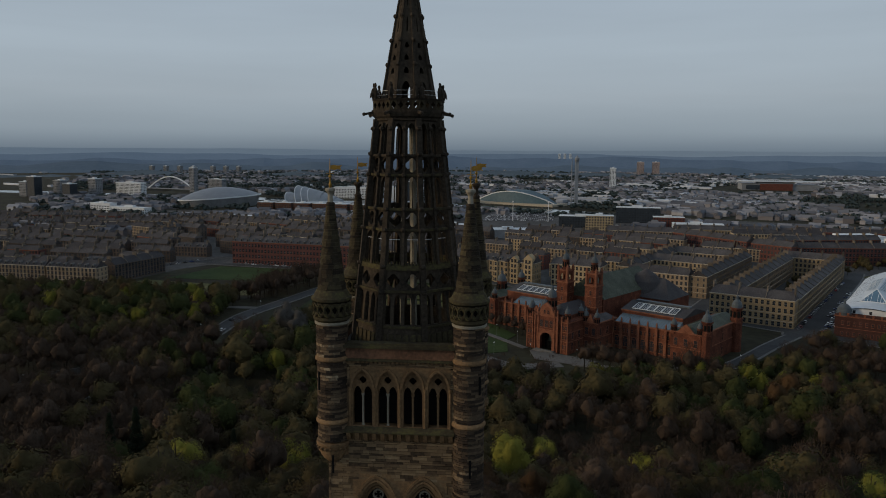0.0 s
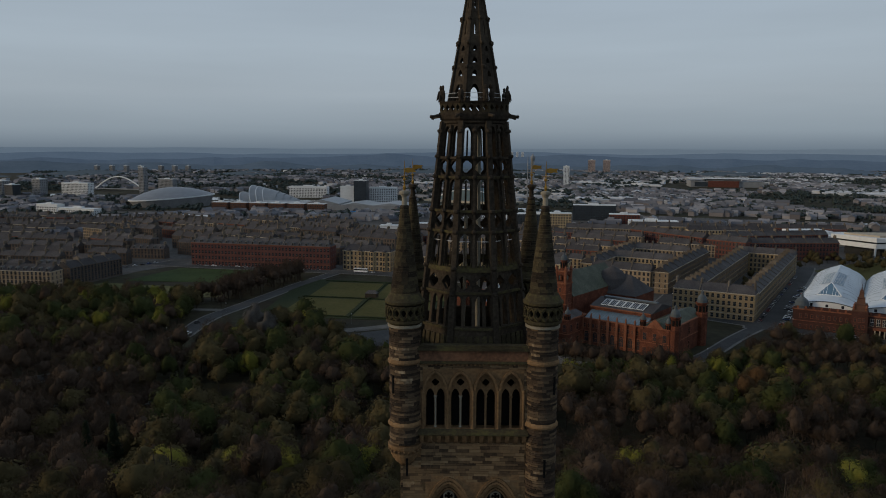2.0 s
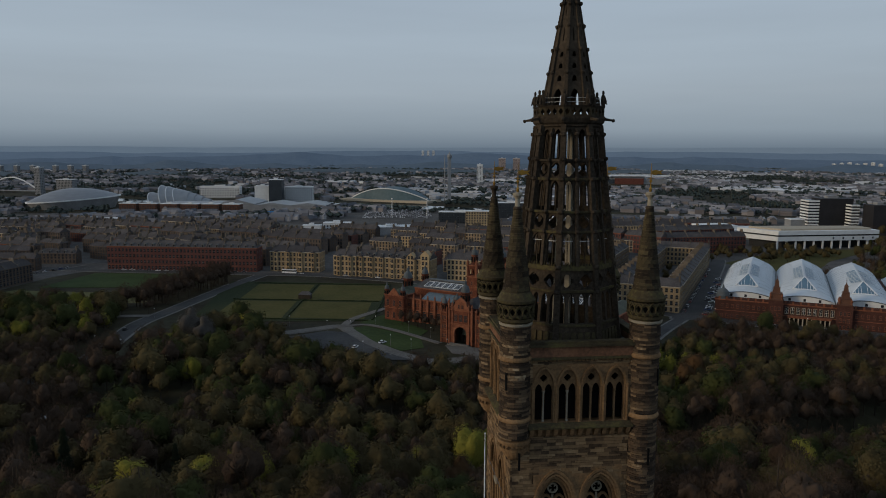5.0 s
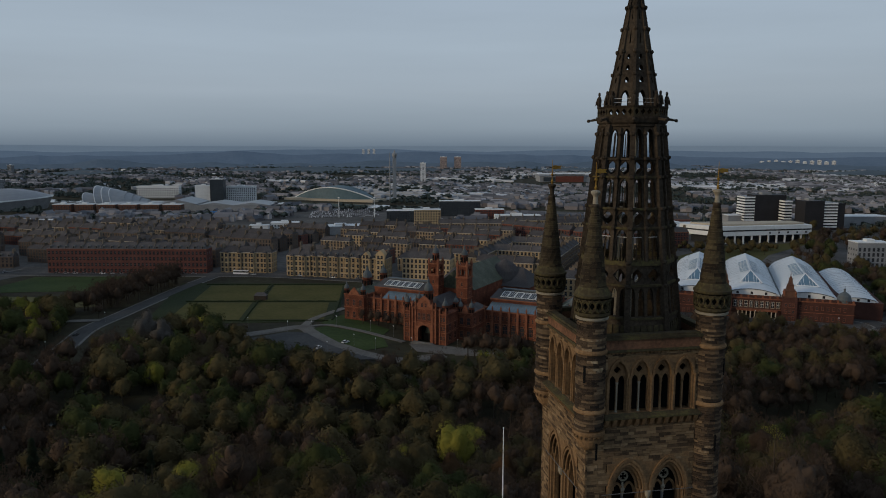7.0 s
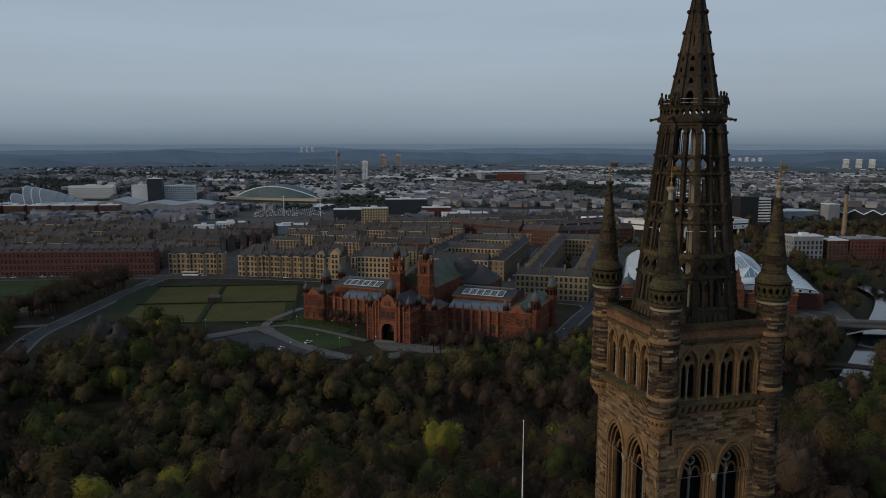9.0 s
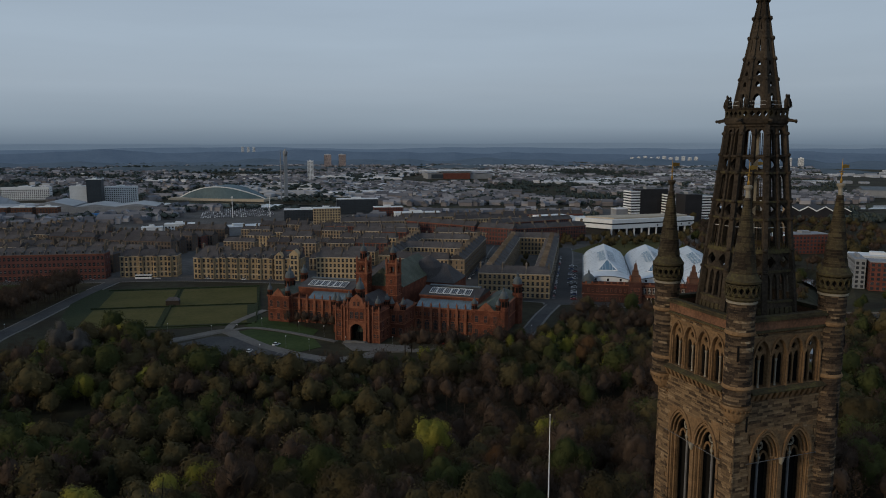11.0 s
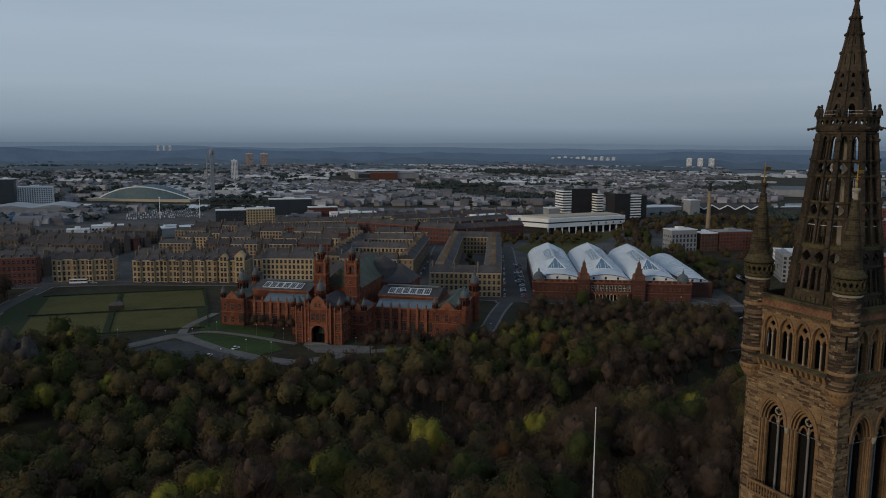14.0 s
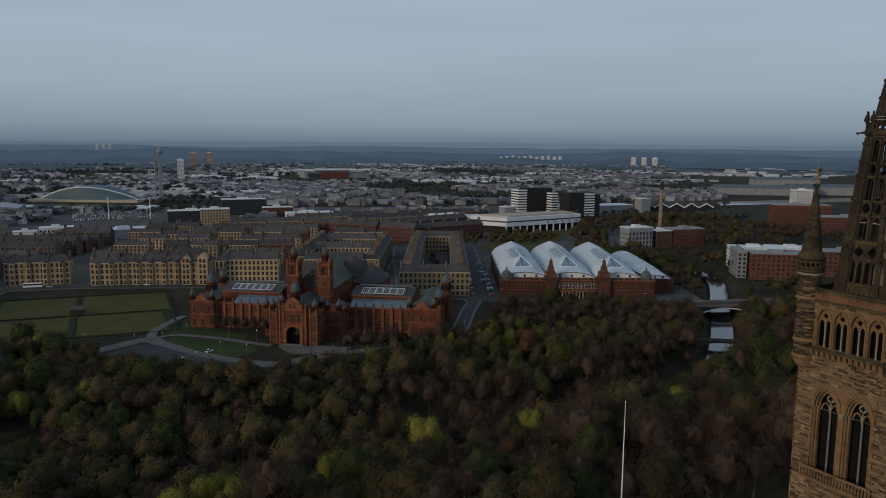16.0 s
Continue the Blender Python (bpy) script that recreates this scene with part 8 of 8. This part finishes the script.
for kind, places in woods.items():
    if not places:
        continue
    vs, fs, k = [], [], 0
    for i, (x, y, z, s_, t) in enumerate(places):
        v, f = thin[kind][i % len(thin[kind])]
        c, s = math.cos(t), math.sin(t)
        w = v * s_
        vs.append(np.stack([w[:, 0] * c - w[:, 1] * s + x, w[:, 0] * s + w[:, 1] * c + y, w[:, 2] + z], 1))
        fs.append(f + k)
        k += len(v)
    ob = new("woodland", np_mesh("woodland", np.concatenate(vs), np.concatenate(fs), KINDS[kind][0], True))
    tagged(ob, "park woodland: " + KINDS[kind][1], "woodland", "", "stuff")
tv, tf = bars(limbs(5, 13, 5, 1, 3))
vs, fs, k = [], [], 0
for places in woods.values():
    for x, y, z, s_, t in places:
        vs.append(tv * s_ + np.array([x, y, z]))
        fs.append(tf + k)
        k += len(tv)
tagged(new("woodland_trunks", np_mesh("woodland_trunks", np.concatenate(vs), np.concatenate(fs), BARK)), "brown trunks and limbs of the park woodland", "trunks", "", "stuff")
# distant tree belts, haze lift painted into their colour
lv, lf = leaf_cloud(900, 34, 7, 6.5, 8.5, 0, 1.7)
vs, fs, k = [], [], 0
count = 0
while count < 11000:
    y = 640 + 3300 * rng.random() ** 1.05
    x = (rng.random() * 2 - 1) * (0.74 * y + 200) + 0.22 * y
    p = noise.noise(Vector((x * 0.0045, y * 0.009, 3.0)))
    if p < -0.10 or not clear_far(x, y) or (y < 1000 and -450 < x < 400):
        continue
    s_ = rng.uniform(0.6, 1.3)
    vs.append(lv * np.array([s_ * rng.uniform(0.8, 1.7), s_, s_]) + np.array([x, y, -0.5]))
    fs.append(lf + k)
    k += len(lv)
    count += 1
tagged(new("far_woods", np_mesh("far_woods", np.concatenate(vs), np.concatenate(fs), FAR_TREE)), "belts of dark haze-tinted trees through the distant town", "woodland", "", "stuff")


# ---- cars, lamps ----
PAINTS = [mat("car_paint_" + n_, [c_, c_], 1.0, 0.3, spec=0.5) for n_, c_ in (("silver", (0.35, 0.36, 0.37)), ("black", (0.015, 0.015, 0.017)), ("white", (0.65, 0.65, 0.65)), ("red", (0.25, 0.02, 0.02)), ("blue", (0.03, 0.06, 0.16)), ("grey", (0.12, 0.12, 0.13)))]
RUBBER = mat("tyre_rubber", [(0.012, 0.012, 0.012), (0.02, 0.02, 0.02)], 1, 0.9)
body_s = Shape().hexa([(-2.1, -0.85, 0.3), (2.1, -0.85, 0.3), (2.1, 0.85, 0.3), (-2.1, 0.85, 0.3), (-2.05, -0.82, 0.85), (2.0, -0.8, 0.78), (2.0, 0.8, 0.78), (-2.05, 0.82, 0.85)])
cab_s = Shape().hexa([(-1.7, -0.78, 0.84), (1.0, -0.78, 0.82), (1.0, 0.78, 0.82), (-1.7, 0.78, 0.84), (-1.3, -0.62, 1.42), (0.3, -0.62, 1.44), (0.3, 0.62, 1.44), (-1.3, 0.62, 1.42)])
roof_s = Shape().hexa([(-1.28, -0.6, 1.42), (0.28, -0.6, 1.44), (0.28, 0.6, 1.44), (-1.28, 0.6, 1.42), (-1.2, -0.55, 1.48), (0.2, -0.55, 1.49), (0.2, 0.55, 1.49), (-1.2, 0.55, 1.48)])
wheel_s = Shape()
wheel_s.v = [(0.33 * math.cos(2 * math.pi * i / 10), y, 0.33 + 0.33 * math.sin(2 * math.pi * i / 10)) for y in (-0.1, 0.1) for i in range(10)]
wheel_s.f = [(i, (i + 1) % 10, 10 + (i + 1) % 10, 10 + i) for i in range(10)] + [tuple(range(9, -1, -1)), tuple(range(10, 20))]
wheel_s.m = [0] * len(wheel_s.f)
wheel_me, cab_me = mesh_of("wheel", wheel_s, RUBBER), mesh_of("cabin", cab_s, GLASS_DARK)
models = []
for paint, word in zip(PAINTS, ("silver", "black", "white", "red", "dark blue", "grey")):
    models.append((mesh_of("body", body_s, paint), mesh_of("roof", roof_s, paint), word))


def car(x, y, turn):
    b_, r_, word = models[random.choice((0, 0, 1, 1, 2, 2, 3, 4, 5, 5))]
    c = thing("car", word + " car standing at the roadside", "car", pose(x, y, 0.18, 0, 0, turn), "parked cars")
    part("body", b_, None, c)
    part("cabin", cab_me, None, c, "dark glazed cabin")
    part("roof", r_, None, c)
    for dx in (-1.35, 1.3):
        for dy in (-0.78, 0.78):
            part("wheel", wheel_me, None, c, at=pose(dx, dy, 0))


dv = math.degrees(math.atan2(V_CITY.y, V_CITY.x))
for i in range(36):
    for u in (-2.6, -12.5, -15.5):
        if random.random() < (0.4 if u < -5 else 0.6) and (u > -15 or i < 26):
            car(*city(u, 2 + i * 5.2), dv + (90 if u < -5 else 0) + random.uniform(-3, 3))
for i in range(20):
    for u in (50.5, 62.5):
        if random.random() < 0.7:
            car(*city(u, 58 + i * 6.3), dv)
for i in range(17):
    if random.random() < 0.8:
        car(-232 + i * 7.2, 569 - i * 1.5, -12)
for i in range(9):
    car(-296 + i * 3.6, 532 + i * 6.0, 60)
for x, y, t in ((-10, 314, 35), (-24, 306, 60), (-152, 355, 80), (-148, 330, 85), (96, 276, -20), (88, 281, -20), (80, 284, -20), (72, 286, -20), (-34, 521, -22), (-9, 509, -24), (10, 499, -24), (-70, 534, -15), (215, 332, -35), (240, 315, -35), (128, 404, -40)):
    car(x, y, t)
bus = thing("coach", "white and dark long coach at the kerb", "coach", pose(-80, 538, 0.2, 0, 0, -16))
part("body", Shape().box(-6, 6, -1.25, 1.25, 0.4, 3.3), PAINTS[2], bus)
part("window_band", Shape().box(-5.8, 6.05, -1.29, 1.29, 1.7, 2.8), GLASS_DARK, bus, "dark window band")
for dx in (-4, 3.8):
    for dy in (-1.05, 1.05):
        part("wheel", wheel_me, None, bus, at=pose(dx, dy, 0) @ Matrix.Scale(1.4, 4))
lamp_me = mesh_of("post", Shape().lathe(0, 0, [(0, 0.10), (0.8, 0.10), (0.9, 0.055), (5.6, 0.04)], 8), LEAD)
head_me = mesh_of("head", Shape().lathe(0, 0, [(5.6, 0.08), (5.7, 0.22), (6.0, 0.24), (6.15, 0.08)], 8), WHITE)
for x, y in ((-27, 341), (-13, 351), (5, 336), (16, 322), (-6, 308), (4, 298), (22, 296), (44, 288), (-40, 343), (-20, 296), (62, 278), (80, 276), (100, 276), (120, 286), (-62, 356), (-144, 384), (-156, 320), (190, 352), (230, 322), (265, 296)):
    L_ = thing("street_lamp", "grey lamp post with small white round head", "lamp post", pose(x, y, 0.2), "park lamp posts")
    part("post", lamp_me, None, L_)
    part("head", head_me, None, L_, "pale round lamp head")
for x, y in ((20, 1010), (70, 1000)):
    L_ = thing("mast_light", "tall slim car park lighting mast", "lamp post", pose(x, y, 0))
    part("post", Shape().lathe(0, 0, [(0, 0.5), (28, 0.3)], 6), WHITE, L_)
    part("head", Shape().lathe(0, 0, [(28, 1.2), (29, 1.2)], 8), WHITE, L_)

cp = []
for row in range(14):
    for i in range(34):
        if random.random() < 0.72:
            cp.append((-22 + i * 3.0 + row * 0.8, 1012 + row * 11.0, 0.1, 1.45, 4.3, 1.8, 0.95))
for i in range(90):
    q_ = random.random()
    cp.append((random.uniform(100, 420), random.uniform(900, 1010) - 60 * q_, 0.1, -0.2, 4.3, 1.8, 1.2))
CAR_FAR = mat("far_car_paint", [(0.02, 0.02, 0.025), (0.10, 0.10, 0.11), (0.22, 0.22, 0.23), (0.5, 0.5, 0.5)], 0.01, 0.35, island=0.97, spec=0.5)
CARV = np.array([(-.5, -.5, 0.2), (.5, -.5, 0.2), (.5, .5, 0.2), (-.5, .5, 0.2), (-.49, -.48, 0.85), (.48, -.48, 0.8), (.48, .48, 0.8), (-.49, .48, 0.85), (-.3, -.4, 1.5), (.1, -.4, 1.5), (.1, .4, 1.5), (-.3, .4, 1.5)])
CARF = np.array([(0, 1, 5, 4), (1, 2, 6, 5), (2, 3, 7, 6), (3, 0, 4, 7), (4, 5, 9, 8), (5, 6, 10, 9), (6, 7, 11, 10), (7, 4, 8, 11), (8, 9, 10, 11)])
scatter_blocks("far_parked_cars", CARV, CARF, cp, CAR_FAR, "rows of many small cars in a wide car park", "cars")

# ---- single stones of the tower's upper wall ----
for k in (0, 3):
    wall_ = part("stone_field", Shape().box(-4.3, 4.3, -5.86, -5.7, 73.7, 77.05), STONE_TRIM, tower, "recessed mortar bed behind the stones", at=quarter(k))
    done = 0
    for blk in ashlar(flat, -4.3, 4.3, 73.65, 77.1, 61 + k):
        if done >= 300:
            break
        part("stone", Shape().hexa(blk), [STONE_ONE], wall_)
        done += 1
